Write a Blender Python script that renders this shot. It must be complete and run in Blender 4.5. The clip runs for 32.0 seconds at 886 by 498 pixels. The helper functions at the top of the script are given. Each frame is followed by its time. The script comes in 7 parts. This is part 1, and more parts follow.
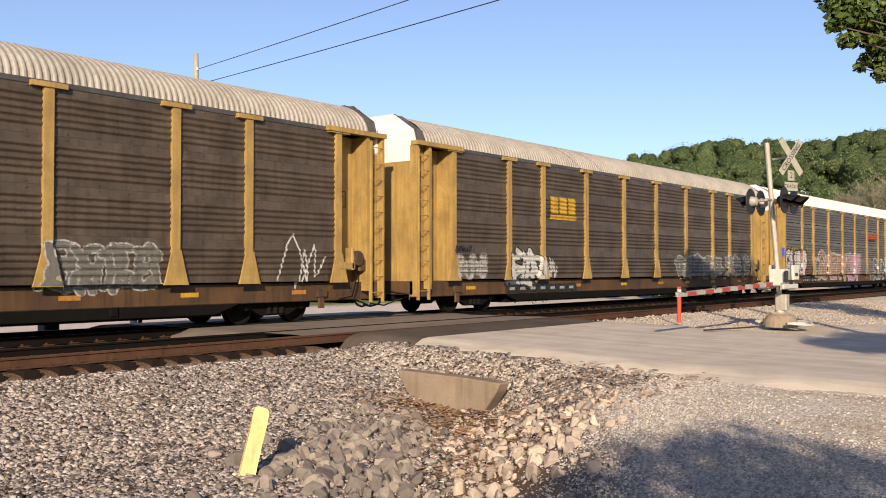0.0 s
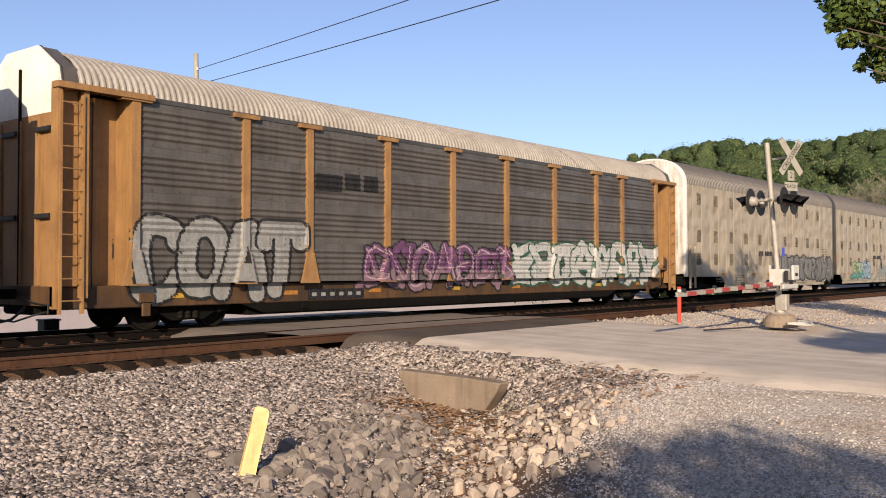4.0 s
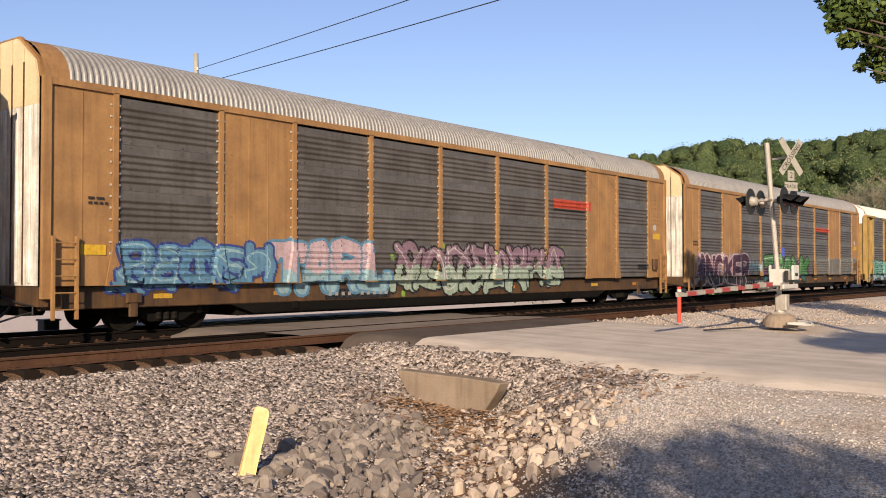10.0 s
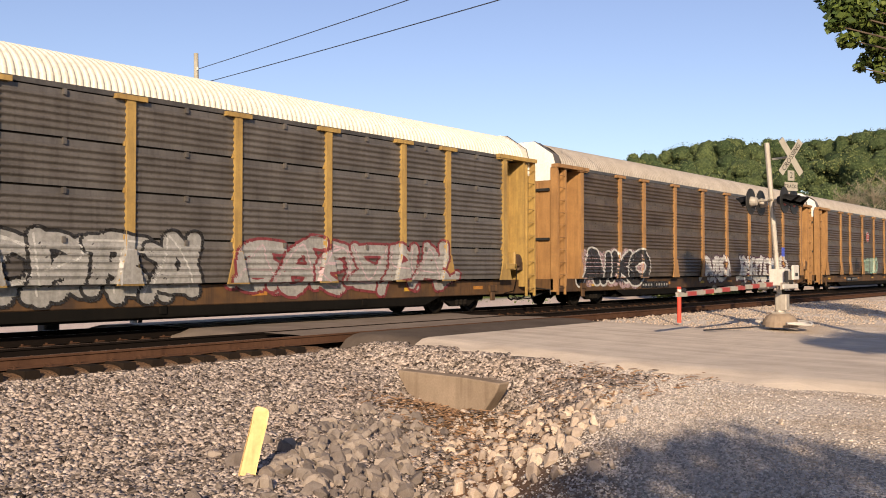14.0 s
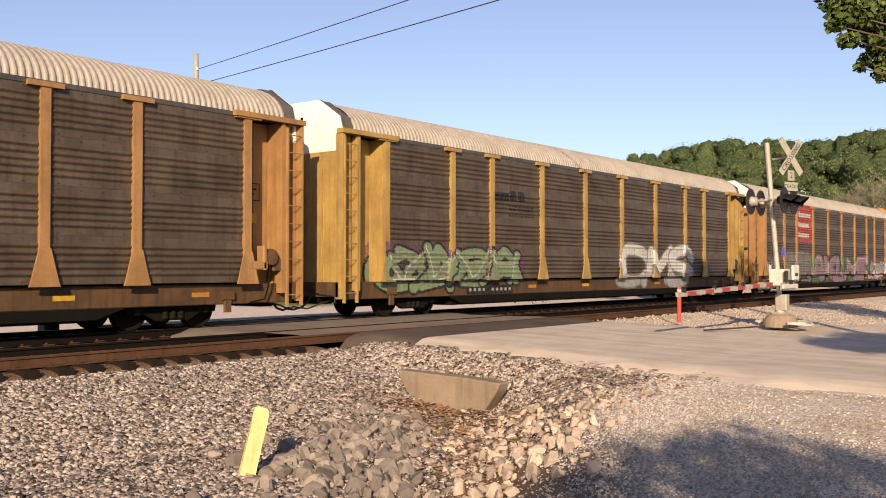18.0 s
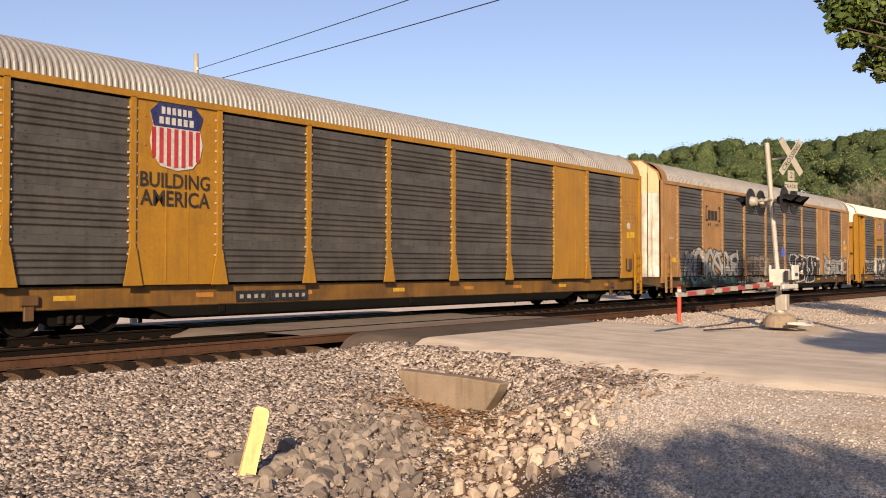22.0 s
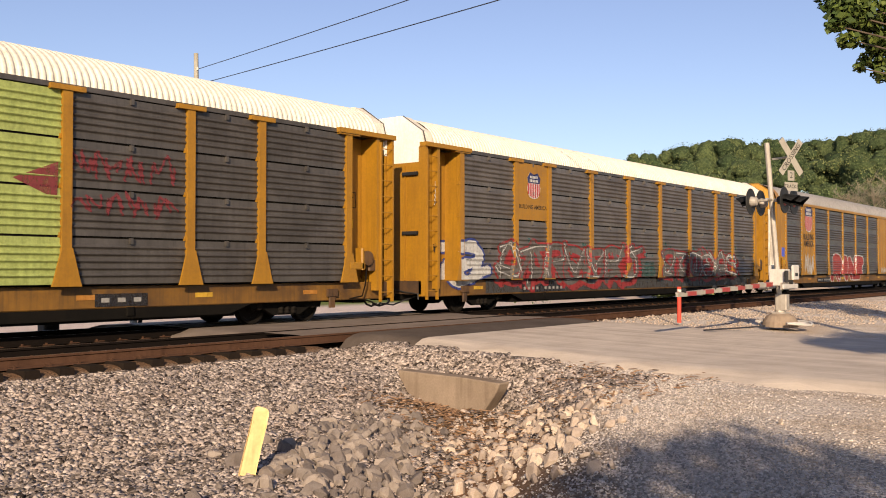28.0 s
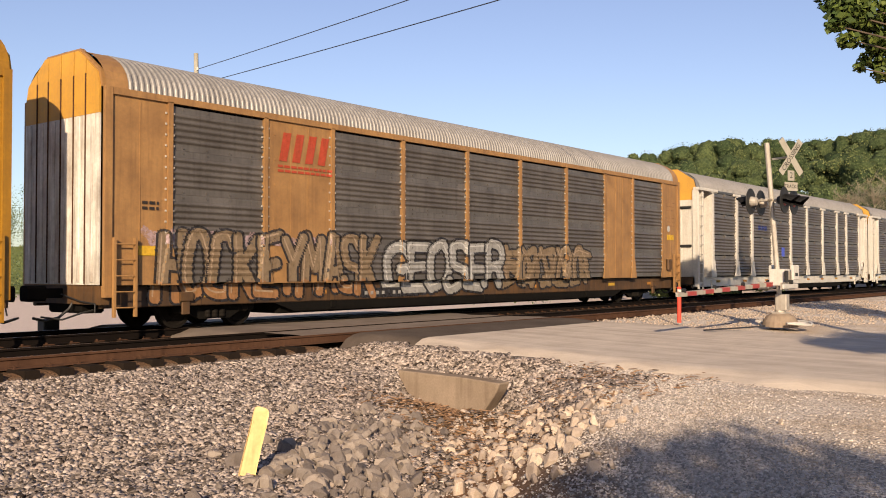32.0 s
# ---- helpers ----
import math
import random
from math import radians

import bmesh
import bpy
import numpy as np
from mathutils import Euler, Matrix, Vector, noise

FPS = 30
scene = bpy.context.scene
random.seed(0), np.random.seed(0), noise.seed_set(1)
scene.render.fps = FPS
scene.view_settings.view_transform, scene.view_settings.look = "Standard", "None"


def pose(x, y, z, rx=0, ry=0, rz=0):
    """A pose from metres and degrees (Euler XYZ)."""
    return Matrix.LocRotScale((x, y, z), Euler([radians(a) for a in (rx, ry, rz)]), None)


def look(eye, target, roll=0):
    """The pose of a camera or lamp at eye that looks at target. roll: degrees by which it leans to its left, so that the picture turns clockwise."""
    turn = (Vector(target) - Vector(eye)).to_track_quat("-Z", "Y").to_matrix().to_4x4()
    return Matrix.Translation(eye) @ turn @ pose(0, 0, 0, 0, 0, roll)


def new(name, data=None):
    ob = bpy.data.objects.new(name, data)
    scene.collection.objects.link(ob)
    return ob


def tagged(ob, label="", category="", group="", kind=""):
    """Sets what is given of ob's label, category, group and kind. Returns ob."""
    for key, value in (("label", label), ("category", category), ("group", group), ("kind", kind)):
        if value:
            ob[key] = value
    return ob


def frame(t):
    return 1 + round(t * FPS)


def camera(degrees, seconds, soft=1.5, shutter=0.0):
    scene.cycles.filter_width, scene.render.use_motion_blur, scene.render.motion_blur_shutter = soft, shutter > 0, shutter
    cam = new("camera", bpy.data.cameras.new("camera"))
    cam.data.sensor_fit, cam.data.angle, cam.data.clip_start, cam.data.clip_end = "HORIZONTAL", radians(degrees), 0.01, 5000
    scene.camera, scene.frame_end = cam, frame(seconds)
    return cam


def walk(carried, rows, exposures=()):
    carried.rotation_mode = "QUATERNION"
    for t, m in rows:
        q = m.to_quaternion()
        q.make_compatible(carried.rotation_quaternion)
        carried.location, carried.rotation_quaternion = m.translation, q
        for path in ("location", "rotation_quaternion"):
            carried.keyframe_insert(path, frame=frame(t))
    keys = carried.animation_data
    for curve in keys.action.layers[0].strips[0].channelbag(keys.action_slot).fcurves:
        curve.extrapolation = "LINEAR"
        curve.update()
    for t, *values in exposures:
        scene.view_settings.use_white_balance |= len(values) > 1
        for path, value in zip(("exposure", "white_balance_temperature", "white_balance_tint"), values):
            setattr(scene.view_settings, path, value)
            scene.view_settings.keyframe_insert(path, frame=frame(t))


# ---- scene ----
cam = camera(50.775, 32.0, soft=1.0)
EYE = (0.0, -18.433, 1.317)
PAN, TILT = 38.702, 1.235
CAM_POSE = pose(EYE[0], EYE[1], EYE[2], 90 + TILT, 0, PAN - 90)
walk(cam, [(0, CAM_POSE), (32, CAM_POSE)], exposures=[(0, 0.66, 6250, 9.5), (2, 0.6, 6200, 11), (5.5, 0.48, 6200, 12.5), (7, 0.38, 6150, 12.5), (8, 0.38, 6150, 13.5), (9.3, 0.56, 6250, 12.5), (13, 0.6, 6600, 13.5), (18, 0.68, 6950, 14.5), (24, 0.68, 6950, 14.5), (28, 0.58, 6750, 14.5), (32, 0.60, 6850, 14.5)])

# ---- light ----
SUN_EL, SUN_AZ = 20.5, 36.0      # height of the sun; its bearing from -X towards -Y
world = bpy.data.worlds.new("sky")
scene.world = world
world.use_nodes = True
wt = world.node_tree
sky = wt.nodes.new("ShaderNodeTexSky")
sky.sky_type, sky.sun_disc = "NISHITA", False
sd = Vector((-math.cos(radians(SUN_AZ)) * math.cos(radians(SUN_EL)), -math.sin(radians(SUN_AZ)) * math.cos(radians(SUN_EL)), math.sin(radians(SUN_EL))))
sky.sun_elevation = radians(SUN_EL)
sky.sun_rotation = math.atan2(sd.x, sd.y)
sky.air_density, sky.dust_density, sky.ozone_density = 1.0, 0.6, 3.5
haze = wt.nodes.new("ShaderNodeHueSaturation")     # thin summer haze pales the blue
haze.inputs["Hue"].default_value, haze.inputs["Saturation"].default_value = 0.512, 0.88
wt.links.new(sky.outputs[0], haze.inputs["Color"])
wt.links.new(haze.outputs[0], wt.nodes["Background"].inputs[0])
wt.nodes["Background"].inputs[1].default_value = 0.098
sun = new("sun", bpy.data.lights.new("sun", "SUN"))
sun.data.energy, sun.data.angle, sun.data.color = 5.0, radians(0.55), (1.0, 0.83, 0.60)
sun.matrix_world = look((0, 0, 60), Vector((0, 0, 60)) - sd)


# ---- materials ----
def nodes_of(name):
    m = bpy.data.materials.new(name)
    m.use_nodes = True
    nt = m.node_tree
    return m, nt, nt.nodes["Principled BSDF"]


def coords(nt, scale=(1, 1, 1), shift=True):
    """Object coordinates, moved by each object's own random number."""
    tc = nt.nodes.new("ShaderNodeTexCoord")
    mp = nt.nodes.new("ShaderNodeMapping")
    mp.inputs["Scale"].default_value = scale
    nt.links.new(tc.outputs["Object"], mp.inputs["Vector"])
    if shift:
        oi = nt.nodes.new("ShaderNodeObjectInfo")
        mu = nt.nodes.new("ShaderNodeMath")
        mu.operation, mu.inputs[1].default_value = "MULTIPLY", 37.0
        nt.links.new(oi.outputs["Random"], mu.inputs[0])
        nt.links.new(mu.outputs[0], mp.inputs["Location"])
    return mp.outputs["Vector"]


def noise_tex(nt, vec, scale, detail=5.0, rough=0.6):
    n = nt.nodes.new("ShaderNodeTexNoise")
    n.inputs["Scale"].default_value, n.inputs["Detail"].default_value, n.inputs["Roughness"].default_value = scale, detail, rough
    nt.links.new(vec, n.inputs["Vector"])
    return n.outputs["Fac"]


def ramp(nt, fac, a, b, ca, cb):
    r = nt.nodes.new("ShaderNodeValToRGB")
    r.color_ramp.elements[0].position, r.color_ramp.elements[1].position = a, b
    r.color_ramp.elements[0].color, r.color_ramp.elements[1].color = (*ca, 1), (*cb, 1)
    nt.links.new(fac, r.inputs[0])
    return r.outputs[0]


def mix(nt, fac, a, b, mode="MIX"):
    m = nt.nodes.new("ShaderNodeMix")
    m.data_type, m.blend_type = "RGBA", mode
    for sock, val in ((m.inputs["Factor"], fac), (m.inputs["A"], a), (m.inputs["B"], b)):
        if isinstance(val, (int, float)):
            sock.default_value = val
        elif isinstance(val, tuple):
            sock.default_value = (*val, 1)
        else:
            nt.links.new(val, sock)
    return m.outputs["Result"]


def bump(nt, bsdf, fac, strength, dist=0.01):
    b = nt.nodes.new("ShaderNodeBump")
    b.inputs["Strength"].default_value, b.inputs["Distance"].default_value = strength, dist
    nt.links.new(fac, b.inputs["Height"])
    nt.links.new(b.outputs[0], bsdf.inputs["Normal"])


def weathered(name, colour, dirt, amount=0.5, rough=0.6, metal=0.0, streak=0.5, grain=14.0, bumpy=0.15, island=0.0, dent=0.0):
    """Painted or bare metal with broad stains, fine grain and runs down from above."""
    m, nt, bs = nodes_of(name)
    vec = coords(nt)
    big = noise_tex(nt, vec, 1.3, 6)
    fine = noise_tex(nt, vec, grain, 6, 0.7)
    runs = noise_tex(nt, coords(nt, (9, 9, 0.5)), 1.0, 5, 0.65)
    c = mix(nt, ramp(nt, big, 0.35, 0.75, (0, 0, 0), (amount, amount, amount)), colour, dirt)
    c = mix(nt, ramp(nt, runs, 0.48, 0.72, (0, 0, 0), (streak, streak, streak)), c, dirt)
    c = mix(nt, 0.35, c, ramp(nt, fine, 0.3, 0.7, (0.55, 0.55, 0.55), (1.3, 1.3, 1.3)), "MULTIPLY")
    if island:
        g = nt.nodes.new("ShaderNodeNewGeometry")
        c = mix(nt, island, c, ramp(nt, g.outputs["Random Per Island"], 0, 1, (0.10, 0.088, 0.080), (2.05, 2.0, 1.97)), "MULTIPLY")
    if "rock" in name:
        oi = nt.nodes.new("ShaderNodeObjectInfo")
        c = mix(nt, 1.0, c, ramp(nt, oi.outputs["Random"], 0, 1, (0.6, 0.58, 0.6), (1.25, 1.2, 1.15)), "MULTIPLY")
    nt.links.new(c, bs.inputs["Base Color"])
    nt.links.new(ramp(nt, fine, 0.3, 0.7, (rough - 0.1,) * 3, (min(1, rough + 0.15),) * 3), bs.inputs["Roughness"])
    bs.inputs["Metallic"].default_value = metal
    if rough >= 0.75:
        bs.inputs["Specular IOR Level"].default_value = 0.08
    if dent:
        bump(nt, bs, noise_tex(nt, coords(nt, (0.9, 0.9, 1.2)), 1.6, 0.5), dent, 0.16)
    else:
        bump(nt, bs, fine, bumpy)
    return m


M = {}
M["yellow_old"] = weathered("faded_yellow_paint", (0.365, 0.232, 0.066), (0.130, 0.074, 0.026), 0.7)
M["yellow_new"] = weathered("bright_yellow_paint", (0.300, 0.142, 0.008), (0.145, 0.066, 0.009), 0.45, 0.45, streak=0.35)
M["orange"] = weathered("faded_orange_paint", (0.315, 0.166, 0.058), (0.140, 0.068, 0.026), 0.7)

M["sill_old"] = weathered("rusty_yellow_sill", (0.098, 0.046, 0.013), (0.022, 0.012, 0.007), 0.95, 0.7, streak=0.8)
M["sill_new"] = weathered("dusty_yellow_sill", (0.185, 0.086, 0.010), (0.038, 0.019, 0.008), 0.95, 0.6, streak=0.5)
M["panel_brown"] = weathered("dusty_galvanised_panel", (0.100, 0.074, 0.054), (0.030, 0.019, 0.013), 0.8, 0.46, 0.2, 0.65)
M["panel_grey"] = weathered("grey_galvanised_panel", (0.132, 0.117, 0.105), (0.046, 0.039, 0.034), 0.7, 0.40, 0.25, 0.5)
M["panel_dark"] = weathered("dark_galvanised_panel", (0.096, 0.086, 0.078), (0.032, 0.028, 0.025), 0.7, 0.38, 0.3, 0.45)
M["roof_tan"] = weathered("dusty_white_roof", (0.330, 0.290, 0.246), (0.175, 0.142, 0.112), 0.6)
M["roof_white"] = weathered("white_painted_roof", (0.663, 0.612, 0.510), (0.425, 0.365, 0.281), 0.35)
M["roof_grey"] = weathered("galvanised_roof", (0.255, 0.238, 0.222), (0.125, 0.112, 0.10), 0.45, 0.5, 0.15)
M["roof_dark"] = weathered("dark_galvanised_roof", (0.136, 0.116, 0.096), (0.064, 0.052, 0.044), 0.45, 0.42, 0.3)
M["cream"] = weathered("cream_painted_steel", (0.350, 0.293, 0.220), (0.205, 0.152, 0.103), 0.4, 0.5, streak=0.35, dent=1.0)
M["white_end"] = weathered("white_painted_door", (0.66, 0.63, 0.57), (0.22, 0.17, 0.13), 0.85, streak=0.85)
M["white_top"] = weathered("clean_white_door", (0.74, 0.71, 0.65), (0.50, 0.45, 0.38), 0.5, streak=0.3)
M["yellow_top"] = weathered("bright_yellow_door", (0.52, 0.27, 0.035), (0.30, 0.15, 0.03), 0.5, streak=0.3)
M["cream_door"] = weathered("cream_painted_door", (0.58, 0.47, 0.28), (0.40, 0.30, 0.17), 0.5, streak=0.3)
# black, grimy running gear, coloured darker still to deepen the shade under the cars
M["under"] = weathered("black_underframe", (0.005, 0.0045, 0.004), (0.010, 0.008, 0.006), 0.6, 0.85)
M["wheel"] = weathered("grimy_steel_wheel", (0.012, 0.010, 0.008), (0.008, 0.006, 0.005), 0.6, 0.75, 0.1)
# rail and tie: rust and timber taken near black for shade below the train
M["rail"] = weathered("shaded_rusty_rail", (0.009, 0.006, 0.0045), (0.005, 0.0035, 0.003), 0.7, 0.85, 0.0)
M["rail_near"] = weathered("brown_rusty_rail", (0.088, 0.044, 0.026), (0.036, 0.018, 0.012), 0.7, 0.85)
M["rail_top"] = weathered("worn_rail_head", (0.13, 0.08, 0.055), (0.07, 0.043, 0.03), 0.4, 0.5, 0.3, 0.1)
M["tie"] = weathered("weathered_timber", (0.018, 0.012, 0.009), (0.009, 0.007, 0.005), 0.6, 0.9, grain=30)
M["ballast"] = weathered("crushed_stone", (0.268, 0.230, 0.204), (0.165, 0.125, 0.102), 0.6, 0.85, grain=60, island=1.0)
M["gravel"] = weathered("pale_gravel", (0.42, 0.38, 0.345), (0.29, 0.235, 0.20), 0.6, 0.85, grain=60, island=0.5)
M["bolt"] = weathered("bare_bolt_heads", (0.42, 0.38, 0.33), (0.2, 0.17, 0.14), 0.4, 0.5)
M["rock"] = weathered("grey_riprap_rock", (0.255, 0.222, 0.195), (0.15, 0.118, 0.095), 0.6, 0.85, grain=12, bumpy=0.5)
M["rock_tan"] = weathered("tan_riprap_rock", (0.47, 0.395, 0.325), (0.30, 0.225, 0.165), 0.6, 0.85, grain=12, bumpy=0.5)
M["asphalt"] = weathered("worn_asphalt", (0.57, 0.48, 0.395), (0.40, 0.33, 0.27), 0.8, 0.9, grain=70, streak=0.0, bumpy=0.6)


def tyre_worn(m):
    """Lines worn along the road by tyres, dark patches and loose grit."""
    nt = m.node_tree
    bs = nt.nodes["Principled BSDF"]
    base = bs.inputs["Base Color"].links[0].from_socket
    lines = noise_tex(nt, coords(nt, (2.6, 0.10, 1.0), False), 1.0, 6, 0.7)
    grit = noise_tex(nt, coords(nt, (1, 1, 1), False), 38, 3, 0.8)
    c = mix(nt, 1.0, base, ramp(nt, lines, 0.36, 0.66, (0.82, 0.815, 0.81), (1.10, 1.10, 1.09)), "MULTIPLY")
    c = mix(nt, ramp(nt, grit, 0.62, 0.72, (0,) * 3, (0.6,) * 3), c, (0.60, 0.53, 0.46))
    nt.links.new(c, bs.inputs["Base Color"])


tyre_worn(M["asphalt"])
M["asphalt_dark"] = weathered("tarred_asphalt", (0.215, 0.172, 0.140), (0.115, 0.090, 0.073), 0.8, 0.9, grain=60, streak=0.0, bumpy=0.35)
M["asphalt_apron"] = weathered("broken_dark_asphalt", (0.105, 0.082, 0.066), (0.055, 0.042, 0.034), 0.8, 0.9, grain=45, streak=0.0, bumpy=0.6)
M["concrete"] = weathered("stained_concrete", (0.27, 0.205, 0.150), (0.12, 0.085, 0.058), 0.6, 0.85, grain=30, bumpy=0.4)
M["aluminium"] = weathered("weathered_aluminium", (0.425, 0.383, 0.323), (0.238, 0.187, 0.145), 0.5, 0.45, 0.3)
M["black"] = weathered("black_paint", (0.010, 0.010, 0.010), (0.020, 0.017, 0.015), 0.4, 0.6)
M["red"] = weathered("red_reflective", (0.30, 0.03, 0.025), (0.22, 0.05, 0.04), 0.3, 0.4)
M["red_post"] = weathered("red_plastic", (0.637, 0.051, 0.025), (0.425, 0.051, 0.034), 0.3, 0.5)
M["white"] = weathered("white_paint", (0.527, 0.493, 0.442), (0.306, 0.264, 0.212), 0.4, 0.5)
M["sign_white"] = weathered("grimy_sign_white", (0.340, 0.315, 0.264), (0.221, 0.187, 0.145), 0.5, 0.5)
M["marker"] = weathered("yellow_post_paint", (0.78, 0.54, 0.24), (0.48, 0.31, 0.13), 0.25, 0.55)
M["wood"] = weathered("grey_pole_timber", (0.34, 0.315, 0.26), (0.20, 0.17, 0.13), 0.6, 0.85)
M["cable"] = weathered("black_cable", (0.02, 0.02, 0.025), (0.03, 0.03, 0.03), 0.2, 0.6)
M["litter"] = weathered("dry_brown_litter", (0.25, 0.155, 0.09), (0.14, 0.075, 0.042), 0.6, 0.9, island=0.8)
M["bark"] = weathered("bark", (0.12, 0.09, 0.065), (0.06, 0.045, 0.035), 0.6, 0.95, bumpy=0.6)


def paint(name, colour, rough=0.5):
    return weathered(name, colour, tuple(c * 0.72 + 0.02 for c in colour), 0.35, rough, streak=0.2, bumpy=0.05)


def sprayed(name, colour, lo, hi):
    """Worn spray paint that lets the surface behind show through in patches and runs."""
    m = paint(name, colour, 0.6)
    nt = m.node_tree
    wear = mix(nt, 0.5, noise_tex(nt, coords(nt, (6, 6, 0.8)), 1.0, 5, 0.65), noise_tex(nt, coords(nt), 9.0, 4, 0.7))
    nt.links.new(ramp(nt, wear, 0.36, 0.58, (lo,) * 3, (hi,) * 3), nt.nodes["Principled BSDF"].inputs["Alpha"])
    return m


def leaf_material(name, dark, light):
    m, nt, bs = nodes_of(name)
    g = nt.nodes.new("ShaderNodeNewGeometry")
    c = ramp(nt, g.outputs["Random Per Island"], 0, 1, dark, light)
    tc = nt.nodes.new("ShaderNodeTexCoord")
    c = mix(nt, 1.0, c, ramp(nt, noise_tex(nt, tc.outputs["Object"], 0.13, 2), 0.38, 0.62, (0.65, 0.75, 0.7), (1.45, 1.25, 1.0)), "MULTIPLY")
    nt.links.new(c, bs.inputs["Base Color"])
    bs.inputs["Roughness"].default_value = 0.6
    bs.inputs["Specular IOR Level"].default_value = 0.2
    return m


# far leaves are paler and greyer: distance haze is mixed into their colour
M["leaf_far"] = leaf_material("hazed_woodland_leaves", (0.046, 0.072, 0.036), (0.135, 0.166, 0.074))
M["leaf"] = leaf_material("maple_leaves", (0.035, 0.06, 0.015), (0.12, 0.15, 0.035))
M["twig_far"] = leaf_material("bare_twigs", (0.16, 0.14, 0.12), (0.26, 0.23, 0.19))
M["grass"] = leaf_material("grass_blades", (0.06, 0.10, 0.02), (0.16, 0.20, 0.06))


# paints of marks and lettering
COLOURS = dict(khaki=(0.185, 0.128, 0.075), white=(0.46, 0.445, 0.42), black=(0.012, 0.011, 0.011), ink=(0.012, 0.010, 0.011), silver=(0.27, 0.26, 0.245), silver_dark=(0.156, 0.148, 0.140), charcoal=(0.035, 0.033, 0.031),
               red=(0.235, 0.016, 0.016), red_pale=(0.30, 0.045, 0.040), pink=(0.374, 0.187, 0.257), pale_pink=(0.437, 0.312, 0.328), tan=(0.281, 0.156, 0.101), sand=(0.328, 0.234, 0.156), rust=(0.265, 0.125, 0.047),
               purple=(0.125, 0.047, 0.117), dark_purple=(0.055, 0.016, 0.035), mauve=(0.215, 0.128, 0.165), teal=(0.078, 0.265, 0.203), teal_dark=(0.023, 0.094, 0.086), green=(0.050, 0.180, 0.042), dull_green=(0.148, 0.195, 0.109),
               dark_green=(0.023, 0.078, 0.047), pale_green=(0.296, 0.359, 0.281), lime=(0.203, 0.328, 0.047), lime_pale=(0.296, 0.374, 0.172), lime_sheet=(0.281, 0.328, 0.094), maroon=(0.156, 0.023, 0.027), pale_blue=(0.234, 0.351, 0.390), mid_blue=(0.086, 0.195, 0.296),
               dark_blue=(0.023, 0.039, 0.172), faded_blue=(0.265, 0.312, 0.328), grey=(0.172, 0.148, 0.125), panel=(0.094, 0.086, 0.078), logo_yellow=(0.484, 0.281, 0.016), logo_red=(0.390, 0.047, 0.016), sign_yellow=(0.562, 0.328, 0.016),
               mark_orange=(0.374, 0.156, 0.023), mark_yellow=(0.484, 0.281, 0.023), navy=(0.016, 0.020, 0.094), flag_red=(0.374, 0.023, 0.031), sign_red=(0.312, 0.043, 0.035), faded=(0.13, 0.12, 0.105))
PAINTS = {k: sprayed(k + "_spray_paint", v, 0.62, 1.0) for k, v in COLOURS.items()}
FADED = {k: sprayed(k + "_faded_spray_paint", v, 0.15, 0.75) for k, v in COLOURS.items()}



# ---- mesh helpers ----
def part(name, bm, material, parent=None, label="", smooth=False):
    if isinstance(bm, bpy.types.Mesh):
        me = bm
    else:
        me = bpy.data.meshes.new(name)
        bm.to_mesh(me)
        bm.free()
        me.materials.append(material)
        if smooth:
            me.shade_smooth()
    ob = new(name, me)
    ob.parent = parent
    if label:
        ob["label"] = label
    return ob


def thing(name, label, category, group="", at=None):
    ob = new(name)
    if at is not None:
        ob.matrix_basis = at
    return tagged(ob, label, category, group)


def box(bm, x0, x1, y0, y1, z0, z1, b=0.0):
    """A box, with its four long edges cut by b."""
    if b <= 0:
        v = [bm.verts.new((x, y, z)) for x in (x0, x1) for y in (y0, y1) for z in (z0, z1)]
        for f in ((0, 1, 3, 2), (4, 6, 7, 5), (0, 4, 5, 1), (2, 3, 7, 6), (0, 2, 6, 4), (1, 5, 7, 3)):
            bm.faces.new([v[i] for i in f])
        return
    dx, dy, dz = x1 - x0, y1 - y0, z1 - z0
    if dx >= dy and dx >= dz:
        ring = [(y0 + b, z0), (y1 - b, z0), (y1, z0 + b), (y1, z1 - b), (y1 - b, z1), (y0 + b, z1), (y0, z1 - b), (y0, z0 + b)]
        prism(bm, ring, "x", x0, x1)
    elif dy >= dz:
        ring = [(x0 + b, z0), (x1 - b, z0), (x1, z0 + b), (x1, z1 - b), (x1 - b, z1), (x0 + b, z1), (x0, z1 - b), (x0, z0 + b)]
        prism(bm, ring, "y", y0, y1)
    else:
        ring = [(x0 + b, y0), (x1 - b, y0), (x1, y0 + b), (x1, y1 - b), (x1 - b, y1), (x0 + b, y1), (x0, y1 - b), (x0, y0 + b)]
        prism(bm, ring, "z", z0, z1)


def prism(bm, ring, axis, a, b):
    """A prism over a ring of points in the other two axes."""
    def at(p, q):
        return (q, p[0], p[1]) if axis == "x" else (p[0], q, p[1]) if axis == "y" else (p[0], p[1], q)
    lo = [bm.verts.new(at(p, a)) for p in ring]
    hi = [bm.verts.new(at(p, b)) for p in ring]
    bm.faces.new(lo)
    bm.faces.new(hi[::-1])
    for i in range(len(ring)):
        j = (i + 1) % len(ring)
        bm.faces.new((lo[j], lo[i], hi[i], hi[j]))
    bmesh.ops.recalc_face_normals(bm, faces=list({f for v in lo for f in v.link_faces} | {f for v in hi for f in v.link_faces}))


